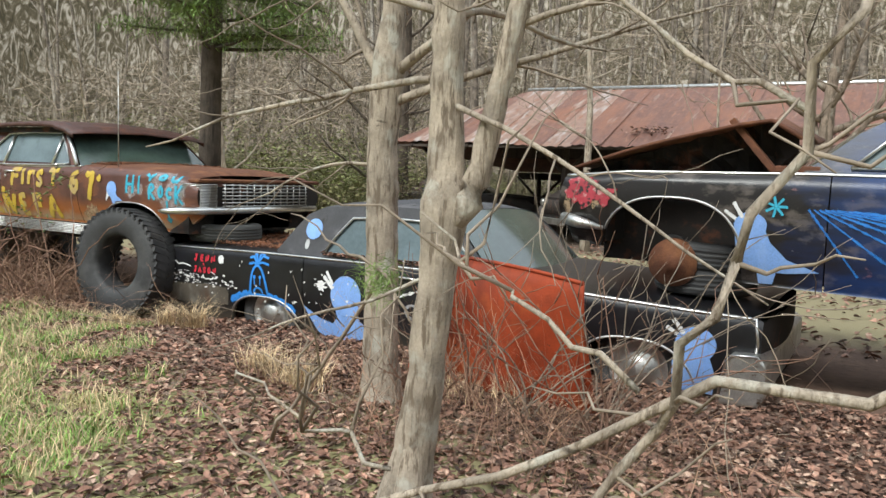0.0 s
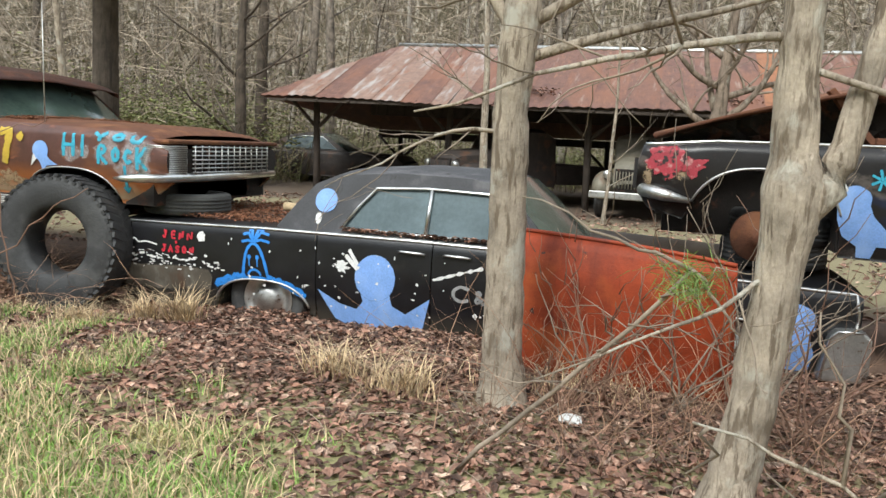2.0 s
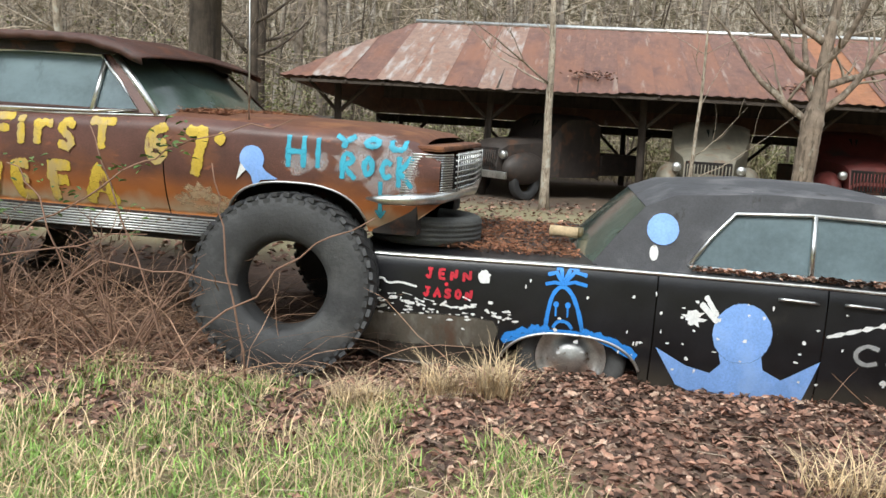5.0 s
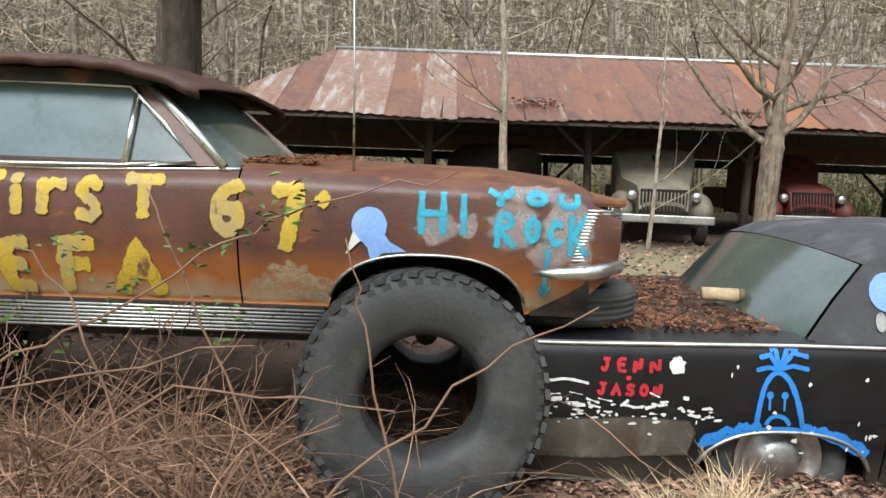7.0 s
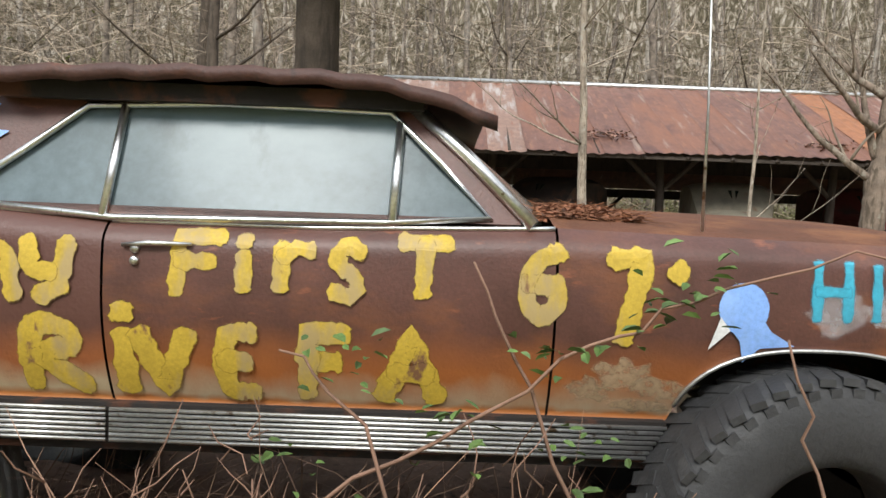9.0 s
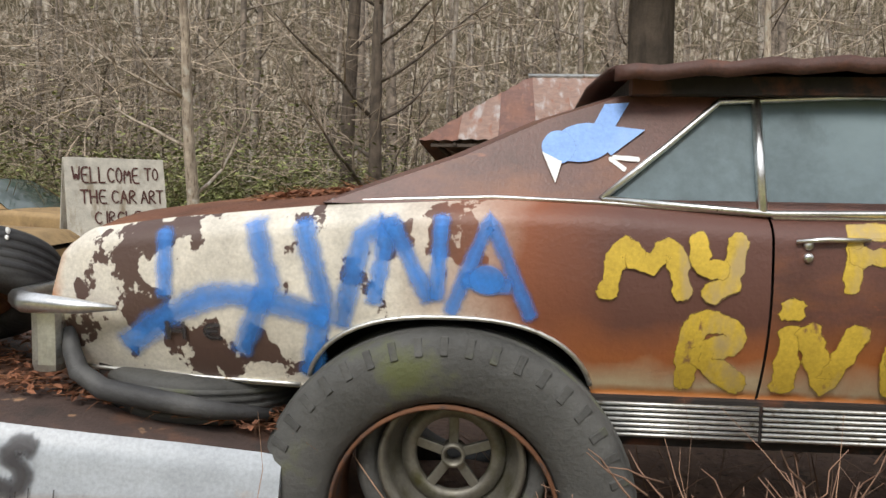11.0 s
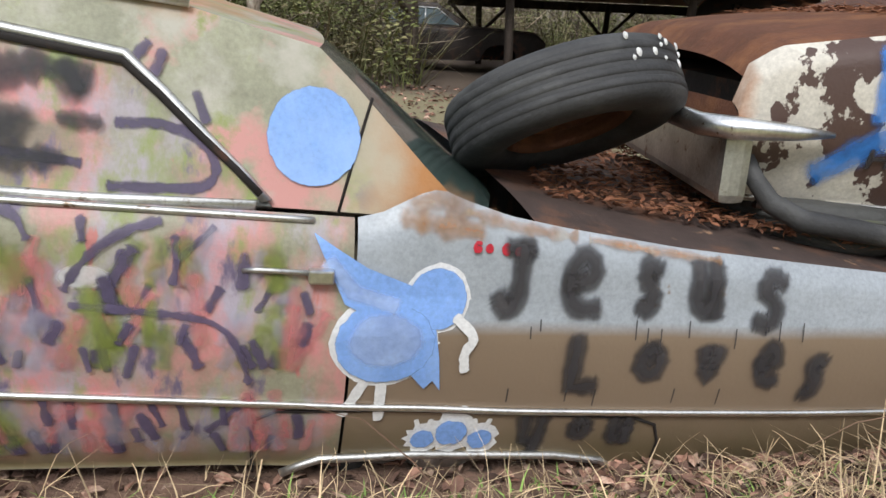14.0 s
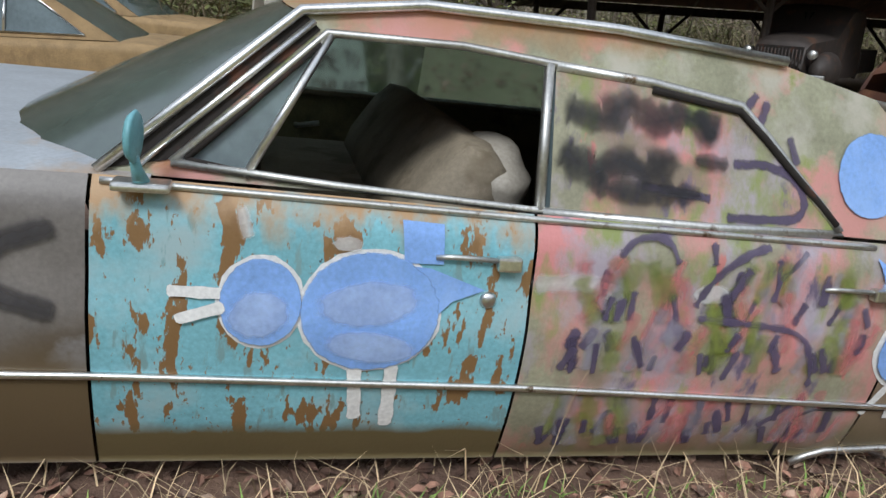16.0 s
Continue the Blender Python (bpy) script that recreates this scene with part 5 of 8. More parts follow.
    painted("paint_chips", [c for _ in range(60) for c in disc(paint_rng.uniform(2.2, 3.1), paint_rng.gauss(0.33, 0.03), paint_rng.uniform(0.004, 0.02), paint_rng.uniform(0.003, 0.009), 0, 8, 0.8)] + [c for _ in range(60) for c in disc(paint_rng.uniform(3.1, 5.4), paint_rng.uniform(0.1, 0.55), paint_rng.uniform(0.004, 0.013), paint_rng.uniform(0.004, 0.013), 0, 7, 0.8)], on, white_paint, ob, "white chips in the black paint")
    painted("painted_patch", disc(2.885, 0.54, 0.035, 0.042, 0, 18, 0.4), on, white_paint, ob)
    painted("painted_patch", disc(4.03, 0.42, 0.055, 0.04, 0, 18, 0.9), on, white_paint, ob)
    for z, n in ((0.405, 5), (0.375, 9), (0.35, 10)):
        for _ in range(n):
            x = paint_rng.uniform(2.15, 2.95)
            painted("scuff", ribbon([(x, z + paint_rng.gauss(0, 0.008)), (x + paint_rng.uniform(0.01, 0.06), z + paint_rng.gauss(0, 0.006))], paint_rng.uniform(0.005, 0.014), False, 0.6), on, white_paint, ob)
    letters([("C", 4.84, 4.99, 0.24, 0.38), ("&", 5.0, 5.10, 0.24, 0.36), ("J", 5.10, 5.24, 0.22, 0.38)], 0.028, on, pale_scrawl, ob, "pale scrawled initial", "scrawled_letter")
    letters([("4", 5.0, 5.045, 0.14, 0.19), ("-", 5.05, 5.075, 0.14, 0.19), ("2", 5.08, 5.12, 0.14, 0.19), ("7", 5.125, 5.165, 0.14, 0.19), ("-", 5.17, 5.19, 0.14, 0.19), ("1", 5.19, 5.21, 0.14, 0.19), ("8", 5.215, 5.255, 0.14, 0.19)], 0.012, on, white_paint, ob, "", "scrawled_letter")
    painted("sprayed_tag", ribbon([(4.72, 0.39), (4.9, 0.45), (5.06, 0.50)], 0.018, False, 0.8), on, white_paint, ob, "small white stencilled tag")
    painted("sprayed_tag", ribbon([(5.2, 0.51), (5.34, 0.38)], 0.016, False, 0.8) + ribbon([(5.19, 0.45), (5.3, 0.36)], 0.014, False, 0.8), on, white_paint, ob, "small white stencilled tag")
    # wheels
    for x, dz in ((3.40, 0.10), (6.66, 0.12)):
        wheel = new("wheel")
        wheel.parent = ob
        wheel.location = (x, 0.17, dz)
        tyre_mesh("tyre", 0.31, 0.20, 0.2, rubber, wheel)
        v, f = lathe([(0.2, -0.07), (0.17, -0.075), (0.165, -0.055), (0.12, -0.05), (0.10, -0.085), (0.06, -0.105), (0.0, -0.11)], 40)
        mesh_ob("hubcap", v, f, dull_chrome, wheel, "dull dished hubcap")
    return sh


sedan_shell = black_sedan()


# ---- the blue and black car stacked on top ----
def blue_car():
    ob = thing("stacked_car", pose(0, 0.2, 0), "black and blue spray-painted car stacked on another car's hood, no wheels", "car")
    sh = Shell(ob, [(6.02, 1.30), (6.05, 1.40), (6.5, 1.44), (7.6, 1.455), (9.0, 1.45), (10.6, 1.43), (11.2, 1.38), (11.25, 1.3)],
               [(6.02, 1.10), (6.1, 0.98), (6.35, 0.92), (7.25, 0.76), (9.5, 0.70), (10.6, 0.76), (11.25, 0.86)],
               [(6.80, 0.86, 0.46, 0.41), (9.95, 0.76, 0.44, 0.36)], 1.85, 0.06, None, (0.06, 0.06))
    sh.open_panes = []
    sh.panel("front_fender", 6.02, 7.72, blue_black)
    sh.panel("door", 7.728, 9.1, blue_black)
    sh.panel("rear_quarter_panel", 9.108, 11.25, blue_black)
    sh.panel("far_side_panel", 6.02, 11.25, blue_black, far=True, step=0.08)
    sh.deck("trunk_lid", 9.9, 11.23, blue_black, 0.03)
    sh.cap("nose", 6.02, inside_dark)
    sh.cap("tail_panel", 11.25, blue_black)
    # raised, crumpled hood
    verts, faces = [], []
    for i in range(9):
        s = i / 8
        for j in range(9):
            q = j / 8
            verts.append((6.1 + 1.45 * s, 0.06 + 1.72 * q, 1.455 + 0.36 * min(s / 0.86, 1) - 0.9 * max(0, s - 0.86) + 0.05 * q + 0.02 * math.sin(9 * q + 5 * s)))
    for i in range(8):
        for j in range(8):
            a = i * 9 + j
            faces.append((a, a + 9, a + 10, a + 1))
    hood = mesh_ob("hood", verts, faces, rusty, ob, "buckled rusty hood standing open")
    so = hood.modifiers.new("thick", "SOLIDIFY")
    so.thickness = 0.02
    # torn inner frame that hangs under the hood, and the dark engine bay
    hv, hf = [], []
    for i in range(19):
        s = i / 18
        top = 1.44 + 0.36 * min(s / 0.86, 1) - 0.9 * max(0, s - 0.86)
        for j in range(5):
            q = j / 4
            hv.append((6.16 + 1.36 * s, 0.20 + 0.22 * q + 0.05 * math.sin(i * 2.3 + j * 1.7), top + (1.36 - top) * q))
    for i in range(18):
        for j in range(4):
            a = i * 5 + j
            hf.append((a, a + 5, a + 6, a + 1))
    mesh_ob("inner_hood", hv, hf, inside_dark, ob, "crumpled dark inner hood", smooth=False)
    boxed("hood_strut", (-0.02, 0.02, -0.05, 0.05, -0.24, 0.24), rusty, ob, 0.006, Matrix.Translation((7.28, 0.16, 1.60)) @ Matrix.Rotation(-0.7, 4, "Y"))
    boxed("cowl_panel", (7.40, 7.66, 0.08, 1.7, 1.452, 1.50), rusty, ob, 0.012)
    for name, dims in (("nose_frame", (6.15, 6.35, 0.11, 1.74, 0.95, 1.35)), ("cabin_floor", (7.25, 9.5, 0.11, 1.74, 0.78, 1.40)), ("trunk_floor", (10.4, 11.1, 0.11, 1.74, 0.8, 1.35)), ("chassis", (6.2, 11.1, 0.55, 1.3, 0.80, 1.25))):
        boxed(name, dims, inside_dark, ob, 0.01)
    side = [(7.55, 1.45), (7.85, 1.70), (8.1, 1.84), (8.5, 1.90), (9.2, 1.885), (9.55, 1.80), (9.9, 1.62), (10.2, 1.44)]
    hole = [(7.82, 1.49), (8.0, 1.66), (8.16, 1.80), (8.6, 1.84), (9.2, 1.82), (9.5, 1.65), (9.62, 1.49)]
    greenhouse(sh, side, hole, 0.3, blue_black, [8.12, 9.0], glass, {"windscreen": (0, 2), "rear_window": (5, 7)}, 0.05, 0.07)
    sh.line("fender_moulding", [(6.06, 1.395), (6.5, 1.435), (7.6, 1.45), (9.0, 1.445), (10.6, 1.425)], 0.012, chrome, 0.003)
    sh.line("wheel_arch_moulding", [(6.8 + 0.44 * math.cos(w), sh.zb(6.8 + 0.44 * math.cos(w)) + 0.008) for w in np.linspace(math.pi * 0.93, 0.05, 26)], 0.009, dull_chrome)
    tube("front_bumper", [(6.36, 0.02, 1.05), (6.2, 0.0, 1.08), (6.07, 0.08, 1.10), (6.04, 0.9, 1.10), (6.07, 1.75, 1.10)], [0.015, 0.04, 0.045, 0.045, 0.045], dull_chrome, ob, 12)
    v, f = lathe([(0.0, -0.05), (0.05, -0.05), (0.06, -0.02), (0.16, -0.02), (0.165, 0.03), (0.0, 0.03)], 32)
    d = mesh_ob("brake_drum", v, f, rusty, ob, "rusty bare brake drum")
    d.location = (6.80, 0.20, 0.84)
    on = lambda u, v, out: sh.at(u, v, out)
    painted("painted_patch", disc(6.2, 1.29, 0.15, 0.10, 0, 24, 0.5), on, pink_red, ob, "scuffed pink-red paint patch")
    painted("painted_patch", disc(6.36, 1.27, 0.09, 0.06, 0, 20, 0.8), on, pink_red, ob, "scuffed pink-red paint patch")
    painted("painted_patch", disc(6.27, 1.23, 0.05, 0.05, 0, 18, 0.9), on, cream_fleck, ob)
    painted("painted_patch", disc(6.09, 1.22, 0.03, 0.08, 0, 18, 0.9), on, cream_fleck, ob)
    painted("painted_bird", disc(7.30, 1.125, 0.095, 0.085) + fill([(7.21, 1.10), (7.39, 1.10), (7.42, 1.03), (7.52, 0.93), (7.70, 0.865), (7.52, 0.845), (7.46, 0.845), (7.44, 0.77), (7.36, 0.77), (7.35, 0.84), (7.26, 0.90), (7.22, 1.0)]), on, bird_blue, ob, "pale blue painted bird")
    painted("bird_beak", ribbon([(7.25, 1.18), (7.20, 1.26)], 0.022), on, white_paint, ob)
    painted("bird_leg", ribbon([(7.22, 1.16), (7.15, 1.21)], 0.02), on, white_paint, ob)
    star = [c for k in range(7) for c in ribbon([(7.44, 1.25), (7.44 + 0.06 * math.cos(k * 0.9), 1.25 + 0.06 * math.sin(k * 0.9))], 0.02, False)]
    painted("sprayed_star", star, on, cyan_spray, ob)
    fan = [c for k in range(9) for c in ribbon([(7.62 + 0.03 * k, 1.24), (7.9 + 0.22 * k, 0.86 + 0.03 * k)], 0.02, False, 0.5)]
    painted("sprayed_rays", fan, on, blue_spray, ob, "fan of blue sprayed rays")
    painted("painted_bird", disc(8.35, 1.1, 0.16, 0.12, 0.3), on, bird_blue, ob)


blue_car()


# ---- the silver, pink and turquoise sedan ----
def silver_sedan():
    ob = thing("painted_sedan", pose(-3.6, -0.43, 0, 0, 3.4, 9.6), "long silver sedan with turquoise and pink-green painted doors and bird paintings", "car")
    sh = Shell(ob, [(-3.9, 0.72), (-3.86, 0.80), (-3.0, 0.85), (-2.1, 0.855), (-1.1, 0.825), (0.0, 0.80), (0.06, 0.815), (0.15, 0.865), (0.2, 0.882), (0.264, 0.857), (0.384, 0.822), (0.538, 0.797), (0.864, 0.757), (1.2, 0.73), (1.6, 0.70), (1.84, 0.675), (1.88, 0.66)],
               [(-3.9, 0.22), (-3.4, 0.12), (-2.2, 0.12), (-0.3, 0.11), (0.9, 0.06), (1.78, 0.09), (1.88, 0.14)],
               [(0.33, 0.0, 0.50, 0.14), (-2.95, 0.06, 0.48, 0.40)], 2.0, 0.07, lambda x: 0.555 - 0.01 * x, (0.06, 0.03), 0.03)
    sh.open_panes = [(-1.96, -1.075)]
    sh.panel("front_fender", -3.9, -2.125, sooty_grey, "grey-brown sooty paint")
    sh.panel("front_door", -2.117, -1.104, turquoise, "turquoise paint peeling to brown")
    sh.panel("rear_door", -1.096, -0.004, camo, "brushed pink, green and grey paint")
    sh.panel("rear_quarter_panel", 0.004, 1.88, grey_car, "faded silver paint turning brown below")
    sh.panel("far_side_panel", -3.9, 1.88, grey_car, far=True, step=0.06)
    sh.deck("hood", -3.88, -2.0, grey_car, 0.04)
    sh.deck("trunk_lid", 0.45, 1.84, trunk_dirt, 0.03, "rusted trunk lid under pine straw")
    sh.cap("tail_panel", 1.88, grey_car)
    sh.cap("nose", -3.9, grey_car)
    bm = bmesh.new()
    box(bm, -3.7, 1.7, 0.3, 1.7, 0.14, 0.22)
    box(bm, 0.85, 1.7, 0.12, 1.88, 0.16, 0.6)
    part("underbody", bm, inside_dark, ob, smooth=False)
    side = [(-2.12, 0.855), (-1.9, 1.05), (-1.69, 1.235), (-1.4, 1.28), (-0.9, 1.28), (-0.4, 1.243), (-0.10, 1.18), (-0.01, 1.10), (0.17, 0.92), (0.30, 0.80)]
    hole = [(-1.96, 0.885), (-1.8, 1.03), (-1.63, 1.195), (-1.3, 1.20), (-1.07, 1.182), (-0.8, 1.165), (-0.53, 1.13), (-0.36, 0.97), (-0.2, 0.815), (-0.6, 0.818), (-1.12, 0.832), (-1.6, 0.858)]
    lift = greenhouse(sh, side, hole, 0.32, roof_paint, [-1.075], glass, {"windscreen": (0, 2), "rear_window": (6, 9)}, 0.022, 0.075, dull_chrome, 0.42, clear_glass)
    on = lambda u, v, out: Vector(sh.at(u, v, 0.0)) - Vector((0, out, 0))
    wf = lambda u, v, out: lift(u, v, out)
    mesh_ob("pillar_cover", [lift(-2.10, 0.862, 0.004), lift(-1.97, 0.888, 0.004), lift(-1.645, 1.20, 0.004), lift(-1.69, 1.238, 0.004)], [(0, 1, 2, 3)], inside_dark, ob, smooth=False)
    tube("pillar_moulding", [lift(-2.115, 0.86, 0.012), lift(-1.9, 1.052, 0.012), lift(-1.69, 1.24, 0.012), lift(-1.4, 1.283, 0.012), lift(-0.9, 1.283, 0.012), lift(-0.4, 1.253, 0.012)], 0.014, chrome, ob, 6)
    tube("pillar_moulding", [lift(-2.03, 0.875, 0.012), lift(-1.84, 1.05, 0.012), lift(-1.66, 1.218, 0.012)], 0.009, chrome, ob, 6)
    mesh_ob("vent_window", [lift(x, z, -0.012) for x, z in ((-1.955, 0.888), (-1.80, 1.03), (-1.64, 1.188), (-1.622, 1.19), (-1.795, 0.868))], [(0, 1, 2, 3, 4)], clear_dusty, ob, "dusty quarter-light pane", smooth=False)
    tube("vent_divider", [lift(-1.80, 0.862, 0.004), lift(-1.615, 1.20, 0.004)], 0.011, chrome, ob, 8)
    tube("vent_frame", [lift(-1.93, 0.893, 0.006), lift(-1.79, 1.025, 0.006), lift(-1.645, 1.17, 0.006)], 0.008, inside_dark, ob, 6)
    tube("vent_frame", [lift(-1.93, 0.893, 0.006), lift(-1.82, 0.876, 0.006)], 0.008, inside_dark, ob, 6)
    # painted-over rear door glass
    pane = [(-1.06, 0.84), (-1.06, 1.17), (-0.8, 1.155), (-0.54, 1.12), (-0.38, 0.97), (-0.22, 0.825), (-0.6, 0.826)]
    painted("painted_pane", fill(pane), wf, camo, ob, "rear door glass painted over in pink and green")
    for line, w in (([(-1.01, 1.08), (-0.93, 1.06), (-0.86, 1.11), (-0.78, 1.07), (-0.70, 1.09), (-0.62, 1.06)], 0.085), ([(-1.02, 0.97), (-0.95, 0.93), (-0.88, 0.97), (-0.80, 0.94), (-0.74, 0.98)], 0.095), ([(-0.93, 0.90), (-0.78, 0.89), (-0.66, 0.90)], 0.06), ([(-0.66, 0.985), (-0.58, 0.98)], 0.04), ([(-0.66, 1.10), (-0.63, 1.05)], 0.05)):
        painted("sprayed_smear", ribbon(line, w, False, 0.4), lambda u, v, out: lift(u, v, out + 0.014), black_cloud, ob)
    for line, w in (([(0.14, 0.845), (0.22, 0.862), (0.27, 0.835)], 0.06), ([(0.27, 0.835), (0.40, 0.80), (0.56, 0.778)], 0.035), ([(0.60, 0.775), (0.80, 0.750), (0.98, 0.732)], 0.022), ([(0.12, 0.81), (0.2, 0.80), (0.3, 0.79)], 0.06)):
        painted("rust_stain", ribbon(line, w, False, 0.5), on, rust_bloom, ob, "orange rust bloom along the trunk edge")
    tube("pillar_seam", [lift(0.03, 1.075, 0.002), lift(0.02, 1.04, 0.002), lift(-0.017, 0.906, 0.002), lift(-0.043, 0.806, 0.002)], 0.004, inside_dark, ob, 5)
    frame_line = [(-1.058, 1.178), (-0.8, 1.162), (-0.535, 1.128), (-0.45, 1.055), (-0.36, 0.968), (-0.27, 0.885), (-0.21, 0.825), (-0.24, 0.815), (-0.6, 0.815), (-1.08, 0.827)]
    tube("rear_window_frame", [lift(x, z, 0.008) for x, z in frame_line], 0.014, dull_chrome, ob, 8)
    tube("rubber_seal", [lift(x * 0.965 - 0.022, 0.99 + (z - 0.99) * 0.90, 0.016) for x, z in frame_line[1:7]], 0.010, inside_dark, ob, 6)
    # mouldings
    sh.line("side_moulding", [(-3.8, 0.41), (-2.12, 0.40), (-1.1, 0.375), (-0.6, 0.35), (0.0, 0.318), (0.45, 0.298), (1.82, 0.272)], 0.010, chrome, 0.006)
    sh.line("belt_moulding", [(-2.1, 0.845), (-1.1, 0.815), (-0.1, 0.792)], 0.009, dull_chrome, 0.004)
    sh.line("skirt_moulding", [(-0.15, 0.085), (-0.05, 0.135), (0.2, 0.145), (0.6, 0.135), (0.75, 0.11), (0.83, 0.04)], 0.012, dull_chrome, 0.008)
    sh.line("skirt_seam", [(-0.222, 0.09), (-0.227, 0.2), (-0.221, 0.275), (-0.168, 0.303), (0.1, 0.302), (0.45, 0.288), (0.80, 0.272), (0.875, 0.245), (0.905, 0.18), (0.914, 0.08)], 0.005, inside_dark, 0.002)
    for x, hz in ((-1.27, 0.712), (-0.18, 0.67)):
        tube("door_handle", [sh.at(x - 0.08, hz + 0.005, 0.006), sh.at(x - 0.04, hz + 0.01, 0.014), sh.at(x + 0.08, hz + 0.006, 0.014)], 0.007, dull_chrome, ob, 8)
        boxed("handle_button", (-0.03, 0.03, -0.02, 0.01, -0.018, 0.018), chrome, ob, 0.006, Matrix.Translation(sh.at(x + 0.10, hz, 0.012)))
    v, f = lathe([(0.0, -0.01), (0.015, -0.008), (0.022, 0.0), (0.02, 0.01)], 16)
    lock = mesh_ob("door_lock", v, f, chrome, ob)
    lock.location = sh.at(-1.21, 0.616, 0.006)
    # mirror
    boxed("mirror_base", (-2.07, -1.95, -0.02, 0.05, 0.838, 0.858), chrome, ob, 0.008)
    tube("mirror_stalk", [(-2.01, 0.01, 0.855), (-2.015, -0.02, 0.89), (-2.02, -0.03, 0.92)], [0.018, 0.012, 0.01], teal_paint, ob, 8)
    v, f = lathe([(0.0, 0.012), (0.045, 0.008), (0.055, -0.003), (0.05, -0.008), (0.0, -0.006)], 24)
    mir = mesh_ob("mirror_head", v, f, teal_paint, ob, "round door mirror painted turquoise")
    mir.matrix_local = Matrix.Translation((-2.02, -0.035, 0.96)) @ Matrix.Rotation(1.45, 4, "Z")
    # birds and words
    painted("painted_disc", disc(-0.106, 0.978, 0.108, 0.112), wf, bird_blue, ob, "pale blue painted disc")
    def loop(x, z, rx, rz, wide):
        return ribbon([(x + rx * math.cos(k * math.pi / 12), z + rz * math.sin(k * math.pi / 12)) for k in range(25)], wide, False, 0.35)

    painted("bird_outline", loop(0.207, 0.618, 0.076, 0.081, 0.016) + loop(0.085, 0.50, 0.127, 0.110, 0.018), on, white_paint, ob)
    painted("painted_bird", disc(0.207, 0.618, 0.072, 0.077) + disc(0.085, 0.50, 0.122, 0.105, 0, 30, 0.05) + fill([(-0.10, 0.768), (-0.02, 0.60), (0.06, 0.56), (0.16, 0.60), (0.14, 0.65), (0.03, 0.69)]) + fill([(0.13, 0.56), (0.205, 0.56), (0.225, 0.46), (0.238, 0.365), (0.215, 0.395), (0.195, 0.37), (0.15, 0.42)]), on, bird_blue, ob, "pale blue painted bird")
    painted("bird_beak", ribbon([(0.26, 0.57), (0.315, 0.52), (0.285, 0.48), (0.293, 0.43)], 0.024), on, white_paint, ob)
    painted("bird_leg", ribbon([(0.045, 0.40), (-0.005, 0.295)], 0.026), on, white_paint, ob)
    painted("bird_leg", ribbon([(0.085, 0.38), (0.087, 0.28)], 0.026), on, white_paint, ob)
    for x, z, r in ((0.290, 0.224, 0.042), (0.214, 0.202, 0.031), (0.372, 0.200, 0.033)):
        spiky = []
        for k in range(22):
            w, q = 2 * math.pi * k / 22, r * (1.75 if k % 2 else 1.3)
            spiky.append((x + q * math.cos(w), z + q * math.sin(w)))
        painted("chick_outline", fill(spiky), on, white_paint, ob)
        for lean in (-0.45, 0.35):
            painted("chick_outline", ribbon([(x + lean * r * 0.7, z + r * 0.8), (x + lean * r * 1.6, z + r * 2.0)], r * 0.42, False), on, white_paint, ob)
        painted("painted_chick", disc(x, z, r, r, 0, 20, 0.15), lambda u, v, out: on(u, v, out + 0.004), bird_blue, ob, "small pale blue painted chick")
    painted("bird_outline", loop(-1.751, 0.592, 0.093, 0.106, 0.013) + loop(-1.496, 0.575, 0.167, 0.15, 0.014), on, white_paint, ob)
    painted("painted_bird", disc(-1.751, 0.592, 0.09, 0.103) + disc(-1.496, 0.575, 0.163, 0.146) + fill([(-1.50, 0.70), (-1.36, 0.69), (-1.22, 0.64), (-1.30, 0.61), (-1.36, 0.55)]), on, bird_blue, ob, "large pale blue painted bird")
    painted("breast_patch", disc(-1.755, 0.565, 0.075, 0.06, 0.2, 24, 0.1), on, bird_pale, ob)
    painted("breast_patch", disc(-1.50, 0.60, 0.13, 0.06, 0.1, 24, 0.1), on, bird_pale, ob)
    painted("breast_patch", disc(-1.49, 0.49, 0.12, 0.045, -0.1, 24, 0.1), on, bird_pale, ob)
    painted("breast_patch", disc(0.085, 0.51, 0.10, 0.08, 0, 24, 0.1), on, bird_pale, ob)
    painted("breast_patch", ribbon([(-0.06, 0.70), (0.0, 0.63), (0.10, 0.60)], 0.05), on, bird_pale, ob)
    painted("bird_tuft", fill([(-1.425, 0.70), (-1.436, 0.80), (-1.335, 0.795), (-1.33, 0.70)]), on, bird_blue, ob)
    painted("bird_beak", ribbon([(-1.842, 0.612), (-1.946, 0.615)], 0.026), on, white_paint, ob)
    painted("bird_leg", ribbon([(-1.841, 0.58), (-1.926, 0.553)], 0.026), on, white_paint, ob)
    painted("bird_leg", ribbon([(-1.522, 0.42), (-1.51, 0.285)], 0.034), on, white_paint, ob)
    painted("bird_leg", ribbon([(-1.432, 0.425), (-1.428, 0.262)], 0.034), on, white_paint, ob)
    for cells in (ribbon([(-1.80, 0.80), (-1.785, 0.75)], 0.035), disc(-1.56, 0.74, 0.04, 0.02, 0, 16, 0.2), ribbon([(-1.08, 0.66), (-0.97, 0.67), (-0.86, 0.64)], 0.06), disc(-0.60, 0.65, 0.06, 0.03)):
        painted("sprayed_blotch", cells, on, white_spray, ob)
    letters([("J", 0.329, 0.48, 0.55, 0.785), ("e", 0.50, 0.67, 0.55, 0.80), ("s", 0.716, 0.838, 0.56, 0.775), ("u", 0.877, 1.014, 0.555, 0.775), ("s", 1.064, 1.225, 0.525, 0.755)], 0.068, on, grey_spray, ob, "dark grey sprayed letter", "sprayed_letter")
